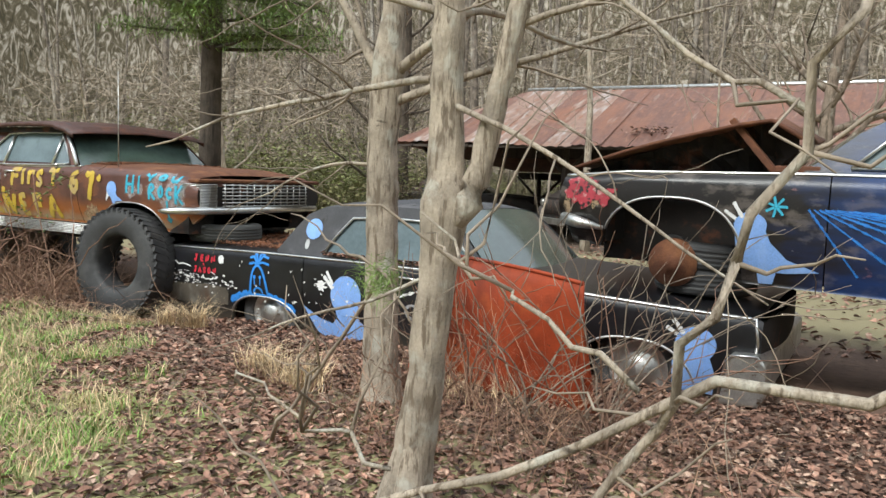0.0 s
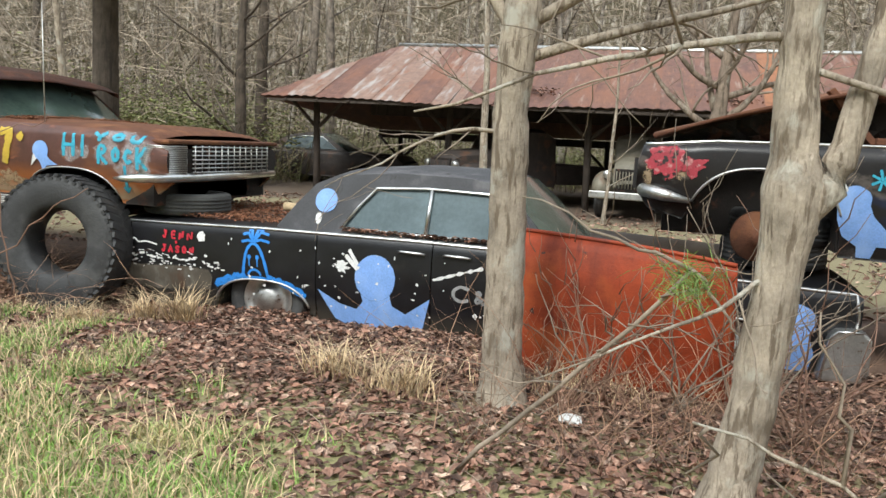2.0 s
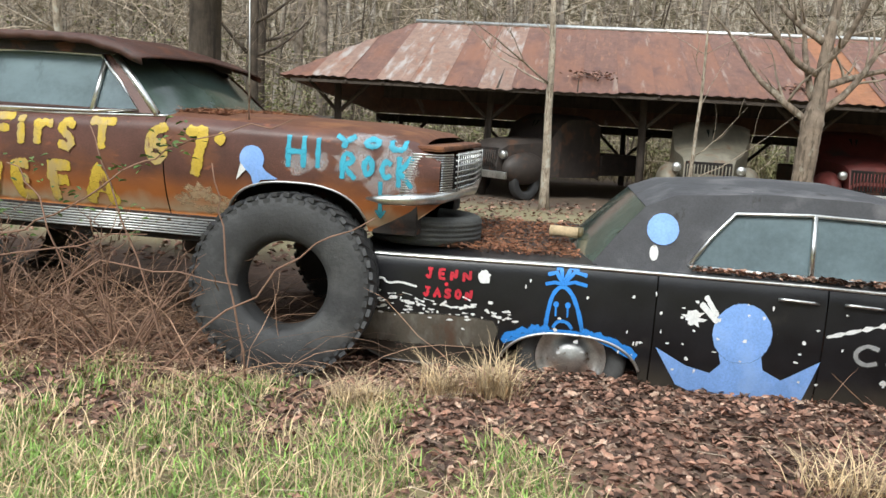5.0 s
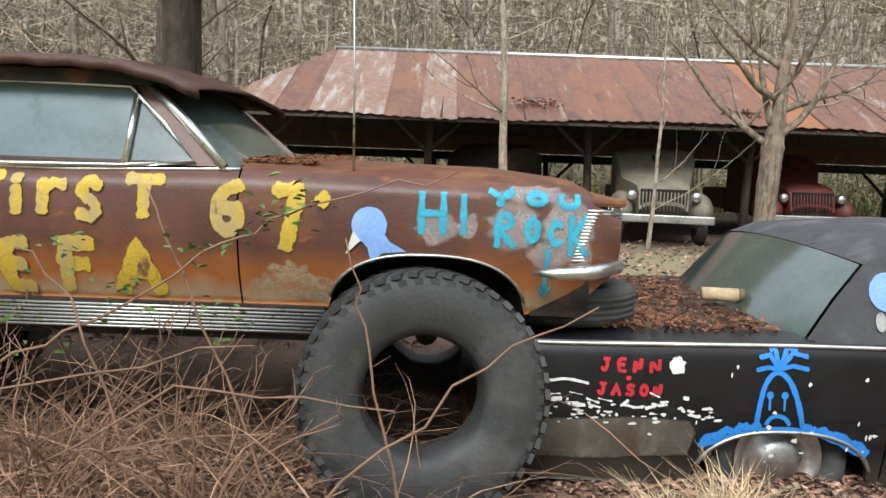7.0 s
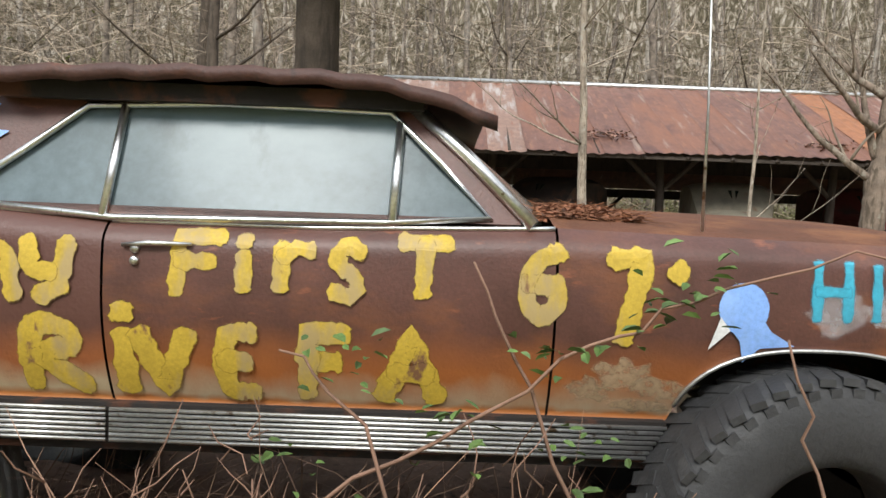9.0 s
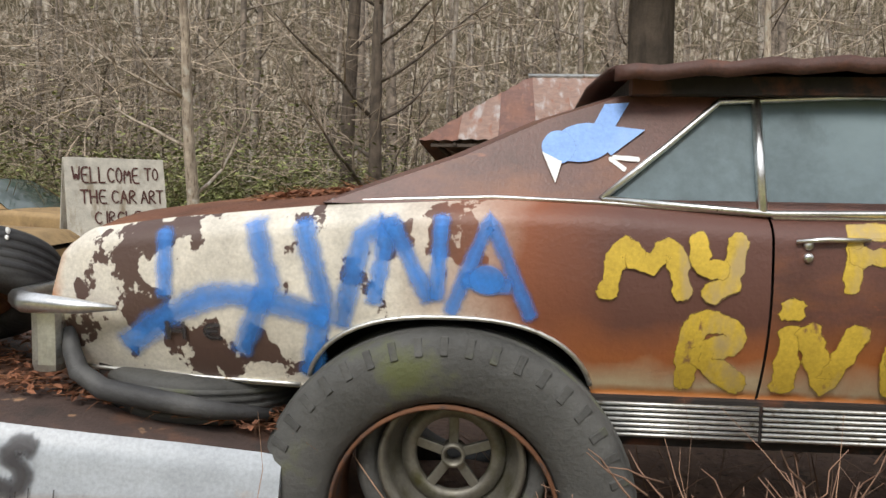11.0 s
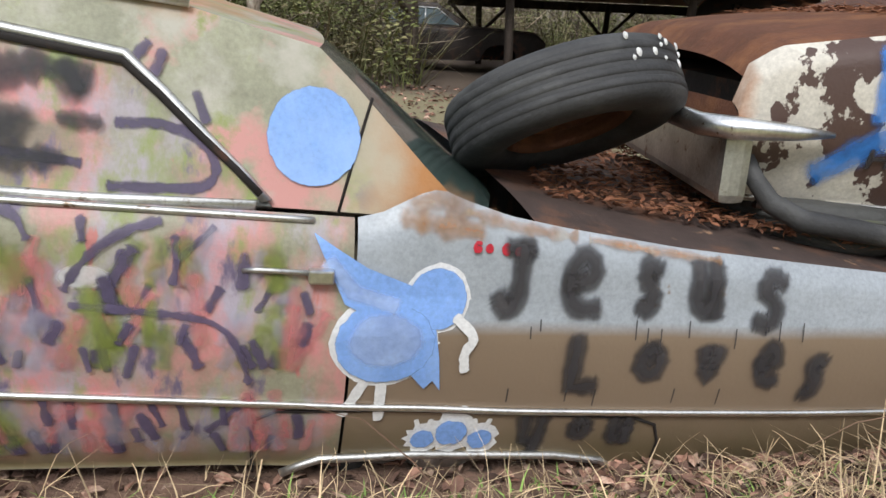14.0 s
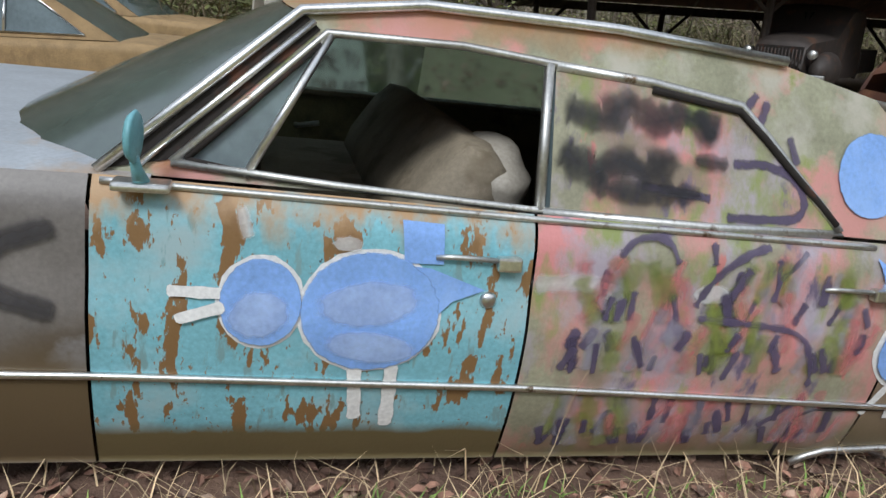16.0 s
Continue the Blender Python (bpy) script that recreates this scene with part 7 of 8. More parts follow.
# ---- trees ----
def grow(rng, height, radius, lean=(0, 0), limbs=7, first=0.35, twigs=3, spread=0.5, sides=8, levels=2):
    """The vertices and faces of a bare tree: trunk with limbs, and its twigs apart."""
    trunk = ([], [])
    fine = ([], [])

    def add(store, v, f):
        q = len(store[0])
        store[0].extend(v)
        store[1].extend([tuple(i + q for i in face) for face in f])

    pts, p = [], Vector((0, 0, -0.15))
    d = Vector((lean[0], lean[1], 1)).normalized()
    n = 12
    for i in range(n + 1):
        pts.append(p.copy())
        d = (d + Vector((rng.uniform(-1, 1), rng.uniform(-1, 1), 0.3)) * 0.05).normalized()
        p = p + d * (height / n)
    rad = [radius * (1.35 if i == 0 else 1.0) * (1 - 0.82 * i / n) for i in range(n + 1)]
    add(trunk, *sweep(pts, rad, sides))

    def branch(at, way, length, r, level, store):
        q, seg = [at.copy()], 6
        dd = way.normalized()
        for _ in range(seg):
            dd = (dd + Vector((rng.uniform(-1, 1), rng.uniform(-1, 1), rng.uniform(-0.5, 0.9))) * 0.22).normalized()
            q.append(q[-1] + dd * length / seg)
        add(store, *sweep(q, [r * (1 - 0.8 * i / seg) for i in range(seg + 1)], 5 if r > 0.012 else 4))
        if level > 0:
            for _ in range(twigs):
                i = rng.randint(2, seg)
                w = (dd + Vector((rng.uniform(-1, 1), rng.uniform(-1, 1), rng.uniform(-0.3, 1))) * 0.9).normalized()
                branch(q[i], w, length * rng.uniform(0.35, 0.65), r * 0.45, level - 1, fine)

    for k in range(limbs):
        i = int(n * (first + (1 - first) * (k + rng.random()) / limbs))
        i = min(n - 1, i)
        a = rng.uniform(0, 2 * math.pi)
        w = Vector((math.cos(a), math.sin(a), rng.uniform(0.2, 0.9)))
        branch(pts[i], w, height * spread * rng.uniform(0.5, 1.0) * (1 - 0.5 * i / n), rad[i] * 0.36, levels - 1, trunk)
    return trunk, fine


def tree(m, rng, height, radius, material, label, **kw):
    ob = thing("tree", m, label, "tree", "bare trees")
    trunk, fine = grow(rng, height, radius, **kw)
    mesh_ob("trunk", *trunk, material, ob)
    if fine[0]:
        tagged(mesh_ob("twigs", *fine, twig_mat, ob), kind="stuff")
    return ob


rng = random.Random(21)
# two near trunks by the black sedan
def wander(r, start, way, length, r0, r1, n=9, wild=0.16, rise=0.0):
    """A crooked limb: its points and radii."""
    p, d, pts = Vector(start), Vector(way).normalized(), []
    for _ in range(n + 1):
        pts.append(p.copy())
        d = (d + Vector((r.uniform(-1, 1), r.uniform(-1, 1), r.uniform(-1, 1) + rise)) * wild).normalized()
        p = p + d * length / n
    return pts, [r0 + (r1 - r0) * i / n for i in range(n + 1)]


def limb_with_twigs(ob, r, start, way, length, r0, r1, twigs=6, wild=0.14, rise=0.0, bark=None):
    """A limb as one part, and its fine twigs joined."""
    pts, rad = wander(r, start, way, length, r0, r1, 10, wild, rise)
    mesh_ob("limb", *sweep(pts, rad, 8), bark or bark_grey, ob)
    tv, tf = [], []
    for _ in range(twigs):
        k = r.randint(2, 10)
        d = (pts[k] - pts[k - 1]).normalized() + Vector((r.uniform(-1, 1), r.uniform(-1, 1), r.uniform(-0.8, 0.9)))
        q, w = wander(r, pts[k], d, length * r.uniform(0.25, 0.6), rad[k] * 0.5, 0.0015, 7, 0.25)
        for pp, ww, sides in ((q, w, 5),):
            v, f = sweep(pp, ww, sides)
            c = len(tv)
            tv += v
            tf += [tuple(i + c for i in g) for g in f]
        for _ in range(2):
            j = r.randint(2, 6)
            q2, w2 = wander(r, q[j], Vector((r.uniform(-1, 1), r.uniform(-1, 1), r.uniform(-0.6, 0.8))), length * r.uniform(0.12, 0.3), w[j] * 0.6, 0.0012, 5, 0.3)
            v, f = sweep(q2, w2, 4)
            c = len(tv)
            tv += v
            tf += [tuple(i + c for i in g) for g in f]
    if tv:
        tagged(mesh_ob("twigs", tv, tf, twig_mat, ob), kind="stuff")


def knotty(points, radii, r, sides=18):
    """A trunk whose girth swells and dips, with knots."""
    pts, rad = [], []
    for i in range(len(points) - 1):
        a, b = Vector(points[i]), Vector(points[i + 1])
        n = max(2, int((b - a).length / 0.06))
        for k in range(n):
            t = k / n
            pts.append(a.lerp(b, t) + Vector((r.gauss(0, 0.002), r.gauss(0, 0.002), 0)))
            rad.append((radii[i] + (radii[i + 1] - radii[i]) * t) * (1 + r.gauss(0, 0.018)))
    pts.append(Vector(points[-1]))
    rad.append(radii[-1])
    v, f = sweep(pts, rad, sides)
    v = [p + Vector((noise.noise(p * 9), noise.noise(p * 9 + Vector((5, 0, 0))), 0)) * 0.006 for p in v]
    return v, f


def near_tree():
    ob = thing("tree", pose(5.42, -1.06, 0), "slender grey-barked bare tree beside the black sedan", "tree", "bare trees")
    r = random.Random(77)
    mesh_ob("trunk", *knotty([(0.06, 0, -0.15), (0.05, 0, 0.02), (0.03, 0, 0.25), (0.02, 0, 0.9), (0.0, 0, 1.5), (0.02, 0, 1.95), (0.05, 0, 2.3), (0.08, 0, 3.2), (0.1, 0, 4.8)], [0.17, 0.135, 0.105, 0.098, 0.09, 0.098, 0.066, 0.05, 0.02], r), bark_grey, ob)
    limb_with_twigs(ob, r, (0.03, 0, 1.76), (1.0, 0.1, 0.26), 1.9, 0.030, 0.006, 6, 0.10)
    limb_with_twigs(ob, r, (0.03, 0, 1.92), (1.0, -0.1, 0.42), 1.5, 0.034, 0.008, 5, 0.12)
    limb_with_twigs(ob, r, (0.02, 0, 1.85), (-0.75, 0.1, 0.9), 1.4, 0.036, 0.008, 5, 0.10)
    limb_with_twigs(ob, r, (0.0, 0, 1.42), (-1.0, -0.5, 0.1), 1.0, 0.012, 0.002, 5, 0.22)
    for k in range(6):
        a = r.uniform(0, 6.28)
        limb_with_twigs(ob, r, (0.05, 0, r.uniform(2.2, 3.4)), (math.cos(a), math.sin(a), 0.5), 1.5, 0.022, 0.004, 4, 0.16)


near_tree()


def forked_tree():
    ob = thing("tree", pose(6.55, -2.32, 0), "grey-barked bare tree that forks at chest height", "tree", "bare trees")
    r = random.Random(5)
    mesh_ob("trunk", *knotty([(-0.12, 0, -0.2), (-0.10, 0, 0.05), (-0.06, 0, 0.28), (-0.02, 0, 0.6), (0.01, 0, 0.95), (0.025, 0.01, 1.15), (0.03, 0.02, 1.25), (0.015, 0.03, 1.36), (0.01, 0.03, 1.7), (0.0, 0.03, 2.6), (0.1, 0, 4.5), (0.2, 0, 6.0)], [0.15, 0.115, 0.082, 0.074, 0.074, 0.084, 0.096, 0.072, 0.062, 0.056, 0.04, 0.02], r), bark_grey, ob)
    mesh_ob("limb", *knotty([(0.04, 0.0, 1.16), (0.13, 0.02, 1.27), (0.17, 0.03, 1.40), (0.21, 0.04, 1.62), (0.28, 0.05, 1.95), (0.42, 0.1, 2.7), (0.7, 0.1, 4.0)], [0.055, 0.056, 0.046, 0.042, 0.040, 0.034, 0.02], r, 14), bark_grey, ob)
    mesh_ob("root_flare", *knotty([(-0.03, -0.07, -0.15), (-0.045, -0.06, 0.12), (-0.045, -0.03, 0.34), (-0.03, 0.0, 0.6)], [0.085, 0.06, 0.045, 0.02], r, 12), bark_grey, ob)
    limb_with_twigs(ob, r, (0.01, 0.03, 1.72), (-1.0, -0.3, -0.12), 1.25, 0.016, 0.003, 6, 0.16)
    limb_with_twigs(ob, r, (0.02, 0.03, 1.80), (-0.7, 0.3, 0.7), 1.2, 0.014, 0.003, 6, 0.16)
    limb_with_twigs(ob, r, (0.05, 0.02, 1.62), (0.9, -0.4, -0.45), 1.35, 0.012, 0.003, 6, 0.12)
    limb_with_twigs(ob, r, (0.28, 0.05, 1.9), (1.0, 0.1, 0.25), 1.2, 0.014, 0.002, 6, 0.16)
    limb_with_twigs(ob, r, (0.0, 0.02, 0.98), (-0.7, -0.5, -0.4), 0.9, 0.009, 0.002, 5, 0.2)
    for k in range(8):
        a = r.uniform(0, 6.28)
        limb_with_twigs(ob, r, (0.02, 0.03, r.uniform(1.9, 3.0)), (math.cos(a), math.sin(a), 0.3), 1.4, 0.018, 0.003, 4, 0.2)


forked_tree()
tree(pose(2.85, 9.75, 0), rng, 7, 0.09, bark_grey, "slender bare tree in front of the shed", limbs=10, first=0.3, spread=0.4, sides=8, levels=3)


def spreading_tree():
    ob = thing("tree", pose(6.95, 9.1, 0), "spreading bare tree with a low fork in front of the shed", "tree", "bare trees")
    r = random.Random(12)
    mesh_ob("trunk", *knotty([(0, 0, -0.2), (0, 0, 0.1), (-0.02, 0, 0.9), (0.02, 0, 1.75), (0.06, 0, 2.1), (0.10, 0, 3.0), (0.2, 0, 4.2), (0.2, 0, 5.5)], [0.24, 0.19, 0.165, 0.17, 0.12, 0.09, 0.06, 0.02], r, 12), bark_tan, ob)
    for way, length, z in (((-1.0, 0.1, 0.55), 2.6, 1.72), ((-0.6, 0.2, 1.0), 2.2, 2.0), ((0.9, 0.0, 0.75), 2.6, 1.85), ((1.0, 0.2, 0.35), 2.2, 2.3), ((0.5, -0.3, 1.0), 2.0, 2.6), ((-0.8, -0.2, 0.3), 1.8, 2.5), ((-0.9, 0.3, 0.6), 1.8, 3.0)):
        limb_with_twigs(ob, r, (0.03, 0, z), way, length, 0.065, 0.012, 8, 0.14, 0.35, bark_tan)


spreading_tree()
tree(pose(5.2, 9.4, 0), rng, 5, 0.04, bark_grey, "thin sapling in front of the shed", limbs=10, first=0.2, spread=0.4, sides=6, levels=2)
tree(pose(-5.4, 8.2, 0), rng, 8, 0.10, bark_grey, "slender bare tree behind the sign", limbs=12, first=0.2, spread=0.45, sides=8, levels=3)
tree(pose(-3.4, 11.5, 0), rng, 8, 0.16, bark_dark, "crooked dark bare tree with tangled limbs", limbs=16, first=0.15, spread=0.45, sides=8, levels=3)
tree(pose(-4.6, 14.5, 0), rng, 13, 0.19, bark_dark, "dark bare tree at the wood's edge", limbs=10, first=0.2, spread=0.3, sides=8, levels=3)

# the wood behind: a few grown trees, repeated
protos = []
for k in range(7):
    protos.append(tree(pose(-30 + 3 * k, 46, 0), rng, rng.uniform(13, 18), rng.uniform(0.11, 0.2), bark_far, "tall bare grey tree in the wood", limbs=9, first=0.3, spread=0.22, twigs=3, sides=6, levels=3))
n = 0
while n < 200:
    x, y = rng.uniform(-36, 42), 17 + 32 * rng.random() ** 0.8
    if y < 19.5 and -3 < x < 17:
        continue
    s = rng.uniform(0.6, 1.15)
    o = copy_thing(protos[n % 7], pose(x, y, 0, 0, 0, rng.uniform(0, 360)))
    o.scale = (s, s, s * rng.uniform(0.9, 1.2))
    n += 1

# far woods, a hazy band of trunks on the horizon; pale patches imitate bright sky gaps
far = bpy.data.materials.new("distant_woods")
far.use_nodes = True
ft = far.node_tree
fco, fmp, fnz = ft.nodes.new("ShaderNodeTexCoord"), ft.nodes.new("ShaderNodeMapping"), ft.nodes.new("ShaderNodeTexNoise")
fmp.inputs["Scale"].default_value = (1.7, 1.7, 0.7)
fnz.inputs["Scale"].default_value, fnz.inputs["Detail"].default_value = 0.9, 12
fnz.inputs["Distortion"].default_value = 2.6
frm = ft.nodes.new("ShaderNodeValToRGB")
frm.color_ramp.elements[0].position, frm.color_ramp.elements[0].color = 0.36, (0.07, 0.06, 0.035, 1)
frm.color_ramp.elements[1].position, frm.color_ramp.elements[1].color = 0.64, (0.50, 0.45, 0.37, 1)
e = frm.color_ramp.elements.new(0.5)
e.color = (0.15, 0.125, 0.08, 1)
ft.links.new(fco.outputs["Object"], fmp.inputs[0])
ft.links.new(fmp.outputs[0], fnz.inputs[0])
ft.links.new(fnz.outputs["Fac"], frm.inputs[0])
ft.links.new(frm.outputs[0], ft.nodes["Principled BSDF"].inputs["Base Color"])
ft.nodes["Principled BSDF"].inputs["Roughness"].default_value = 1.0
# full ring: the unseen part behind the camera darkens reflections near the horizon
bv, bf = [], []
for i in range(61):
    a = 2 * math.pi * i / 60
    top = 34 if math.sin(a) > -0.2 else 16
    for z in (-1, 9, top + 2.5 * math.sin(i * 1.7)):
        bv.append((3 + 62 * math.cos(a), 2 + 56 * math.sin(a), z))
for i in range(60):
    for j in range(2):
        q = i * 3 + j
        bf.append((q, q + 3, q + 4, q + 1))
tagged(mesh_ob("backdrop", bv, bf, far), "hazy distant bare woodland", "backdrop", kind="structure")


# ---- undergrowth, leaves and grass ----
def scatter(name, label, category, count, place, blade, material, seed):
    r = random.Random(seed)
    verts, faces = [], []
    done = 0
    while done < count:
        p = place(r)
        if p is None:
            continue
        v, f = blade(r, *p)
        q = len(verts)
        verts.extend(v)
        faces.extend([tuple(i + q for i in g) for g in f])
        done += 1
    return tagged(mesh_ob(name, verts, faces, material, smooth=False), label, category, kind="stuff")


def stem(r, x, y, h, thick=0.004, bend=0.4):
    a = r.uniform(0, 6.28)
    dx, dy = math.cos(a), math.sin(a)
    z = ground_z(x, y) - 0.02
    px, py = -dy * thick, dx * thick
    b1, b2 = bend * h * r.uniform(0.1, 0.5), bend * h * r.uniform(0.5, 1.3)
    v = [(x - px, y - py, z), (x + px, y + py, z), (x + dx * b1 + px * 0.7, y + dy * b1 + py * 0.7, z + h * 0.6), (x + dx * b1 - px * 0.7, y + dy * b1 - py * 0.7, z + h * 0.6), (x + dx * b2, y + dy * b2, z + h * r.uniform(0.8, 1.0))]
    return v, [(0, 1, 2, 3), (3, 2, 4)]


def grassy(x, y):
    return -y - 0.35 - 0.78 * max(0, x - 2.3) + 0.9 * noise.noise((x * 0.8, y * 0.8, 4.0)) + 1.3 * noise.noise((x * 2.6, y * 2.6, 1.0))


def leaf_place(r):
    x, y = r.uniform(-3, 11), -5.2 + 5.6 * r.random() ** 0.9
    return (x, y) if grassy(x, y) < r.uniform(-0.3, 0.9) else None


scatter("fallen_leaves", "carpet of dry brown fallen leaves", "leaves", 56000, leaf_place, lambda r, x, y: leaf(r, x, y, 0.0255), leaf_mat, 1)
scatter("fallen_leaves", "drift of dry brown leaves behind the cars", "leaves", 9000, lambda r: (r.uniform(-9, 16), r.uniform(2.2, 11)), lambda r, x, y: leaf(r, x, y, 0.045), leaf_mat, 2)


def grass_place(r):
    x, y = r.uniform(-1.5, 6.5), r.uniform(-4.2, -0.3)
    return (x, y, r.uniform(0.04, 0.10), 0.0045, 0.8) if grassy(x, y) > r.uniform(0.0, 0.9) else None


scatter("grass", "short green and straw-coloured grass", "grass", 46000, grass_place, stem, grass_mat, 3)
scatter("dry_grass", "dead straw-coloured grass among the green", "grass", 26000, lambda r: (lambda q: q and (q[0], q[1], r.uniform(0.05, 0.16), 0.003, 1.0))(grass_place(r)), stem, straw_mat, 4)


def tuft_place(r):
    cx, cy, s, h = r.choice(((2.75, -0.35, 0.07, 0.24), (3.02, -0.3, 0.06, 0.30), (4.55, -1.05, 0.12, 0.26), (4.95, -1.2, 0.1, 0.26), (2.35, -0.55, 0.08, 0.2), (-1.6, -0.45, 0.3, 0.3), (-2.3, -0.65, 0.3, 0.22), (-3.4, -0.8, 0.5, 0.2), (-4.6, -0.95, 0.6, 0.22), (-5.6, -1.1, 0.5, 0.2), (5.9, -0.75, 0.3, 0.22)))
    return (r.gauss(cx, s), r.gauss(cy, s * 0.5), h * r.uniform(0.5, 1.1), 0.003, 1.1)


scatter("straw_tufts", "tufts of tall dead grass beside the cars", "grass", 2300, tuft_place, stem, straw_mat, 5)
def bramble(r, x, y, length, thick, z=None, up=1.0, sag=0.16, seg=7):
    """One arching stem as a narrow band."""
    a = r.uniform(0, 6.28)
    p = Vector((x, y, (ground_z(x, y) - 0.02) if z is None else z))
    d = Vector((math.cos(a), math.sin(a) * 0.6, up * r.uniform(0.3, 1.5))).normalized()
    side = d.cross(Vector((r.gauss(0, 1), r.gauss(0, 1), r.gauss(0, 1)))).normalized()
    verts, faces = [], []
    for i in range(seg + 1):
        w = side * thick * (1 - 0.75 * i / seg)
        verts += [p - w, p + w]
        d = (d + Vector((r.gauss(0, 0.16), r.gauss(0, 0.16), r.gauss(0, 0.12) - sag))).normalized()
        p = p + d * length / seg
        if z is None and p.z < 0.03:
            p.z = 0.03
    for i in range(seg):
        faces.append((2 * i, 2 * i + 1, 2 * i + 3, 2 * i + 2))
    return verts, faces


scatter("briars", "tangle of dead brown briar stems under the coupe", "brush", 1500, lambda r: (r.gauss(0.1, 0.85), r.uniform(-0.75, 0.6), r.uniform(0.35, 1.15), r.uniform(0.0016, 0.0042)), bramble, briar_mat, 6)
scatter("briars", "low dead stems beside the painted sedan", "brush", 260, lambda r: (r.uniform(-6.0, -1.7), r.uniform(-1.15, -0.55), r.uniform(0.15, 0.5), 0.002), bramble, straw_mat, 61)
def sedan_side(r):
    x = r.uniform(-7.0, -1.7)
    return x, -0.43 + (x + 3.6) * 0.169 - abs(r.gauss(0, 0.22)) + 0.03


scatter("grass", "low green weeds along the painted sedan's sill", "grass", 1500, lambda r: (*sedan_side(r), r.uniform(0.02, 0.08), 0.004, 0.9), stem, grass_mat, 64)
scatter("dry_grass", "dead straw along the painted sedan's sill", "grass", 2200, lambda r: (*sedan_side(r), r.uniform(0.06, 0.24), r.uniform(0.0014, 0.0026)), bramble, straw_mat, 65)
scatter("fallen_leaves", "dry leaves beside the painted sedan", "leaves", 5200, lambda r: (r.uniform(-7.5, -1.0), r.uniform(-2.4, -0.1)), lambda r, x, y: leaf(r, x, y, 0.026), leaf_mat, 66)
scatter("twig_litter", "fine dead twigs lying among the leaves", "twigs", 900, lambda r: (r.uniform(1.5, 9.5), r.uniform(-4.2, -0.2), r.uniform(0.1, 0.5), 0.0022, None, 0.12, 0.10, 5), bramble, tangle_mat, 62)
scatter("saplings", "thin dead weeds standing by the orange panel", "brush", 420, lambda r: (r.gauss(6.3, 0.7), r.uniform(-1.9, -0.6), r.uniform(0.3, 0.95), 0.0026, None, 1.4, 0.05), bramble, briar_mat, 63)
scatter("undergrowth", "brown and olive winter undergrowth at the wood's edge", "brush", 42000, lambda r: (lambda x, y: None if (-3.2 < x < 16.5 and y < 19) else (x, y, r.uniform(0.4, 1.9), 0.010, 1.6))(r.uniform(-28, 32), r.uniform(10, 30)), stem, brush_mat, 7)
for seed, x0, x1, y0, y1, fz in ((11, 2.25, 3.4, 0.3, 1.9, lambda x, y: 0.665), (12, -3.05, -1.7, 0.0, 1.5, lambda x, y: 0.805 - 0.13 * (x + 3.2)), (13, 0.98, 1.3, 0.2, 1.7, lambda x, y: 1.31 + 0.05 * (1 - (y / 0.95 - 1) ** 4)), (14, -1.9, -1.3, 0.25, 1.7, lambda x, y: 1.275 + 0.09 * (x + 1.9) + 0.05 * (1 - (y / 0.95 - 1) ** 4))):
    scatter("pine_straw", "fallen brown pine straw lying on a car", "leaves", 2200, lambda r: (r.uniform(x0, x1), y0 + (y1 - y0) * r.random() ** 1.3), lambda r, x, y: leaf(r, x, y, 0.016, fz(x, y) - 0.012), needle_mat, seed)
    scatter("pine_straw", "loose orange pine straw lying on a car", "leaves", 1100, lambda r: (r.uniform(x0, x1), y0 + (y1 - y0) * r.random() ** 1.3, r.uniform(0.06, 0.14), 0.0014, None, 0.0, 0.0, 3), lambda r, x, y, *k: bramble(r, x, y, k[0], k[1], fz(x, y) + 0.012, 0.0, 0.0, 3), straw_bits, seed + 60)


# ---- pine, vines, branches and small things ----
def pine_boughs():
    ob = thing("pine_tree", pose(-0.2, 2.85, 0), "tall pine with a dark trunk and low green boughs", "tree")
    r = random.Random(31)
    v, f = sweep([(0, 0, -0.2), (0.02, 0, 2), (0.0, 0.05, 5), (0.05, 0, 9), (0, 0, 14)], [0.18, 0.145, 0.13, 0.10, 0.04], 12)
    mesh_ob("trunk", v, f, bark_dark, ob)
    nv, nf, tv, tf = [], [], [], []
    for k in range(34):
        a = r.uniform(0.0, 6.28)
        z = r.uniform(2.95, 4.6)
        p, d, pts = Vector((0, 0, z)), Vector((math.cos(a), math.sin(a), 0.05)), []
        n = 10
        step = r.uniform(0.14, 0.27)
        for i in range(n):
            pts.append(p.copy())
            d = (d + Vector((r.uniform(-1, 1), r.uniform(-1, 1), r.uniform(-0.35, 0.35))) * 0.12).normalized()
            p = p + d * step
        q = len(tv)
        v, f = sweep(pts, [0.03 * (1 - 0.8 * i / n) for i in range(n)], 5)
        tv += v
        tf += [tuple(i + q for i in g) for g in f]
        for c in pts[3:]:
            for _ in range(90):
                at = c + Vector((r.gauss(0, 0.17), r.gauss(0, 0.17), r.gauss(0.02, 0.06)))
                w = Vector((r.uniform(-1, 1), r.uniform(-1, 1), r.uniform(-0.6, 0.5))).normalized()
                s = w.cross(Vector((0, 0, 1))).normalized() * 0.009
                q = len(nv)
                nv += [at - s, at + s, at + w * 0.14]
                nf.append((q, q + 1, q + 2))
    mesh_ob("bough", tv, tf, bark_dark, ob)
    tagged(mesh_ob("needles", nv, nf, pine_mat, ob, smooth=False), kind="stuff")


pine_boughs()


def crooked(r, a, b, n=9, wild=0.04):
    a, b = Vector(a), Vector(b)
    return [a.lerp(b, i / n) + Vector((r.gauss(0, wild), r.gauss(0, wild), r.gauss(0, wild))) * (0 if i in (0, n) else 1) for i in range(n + 1)]


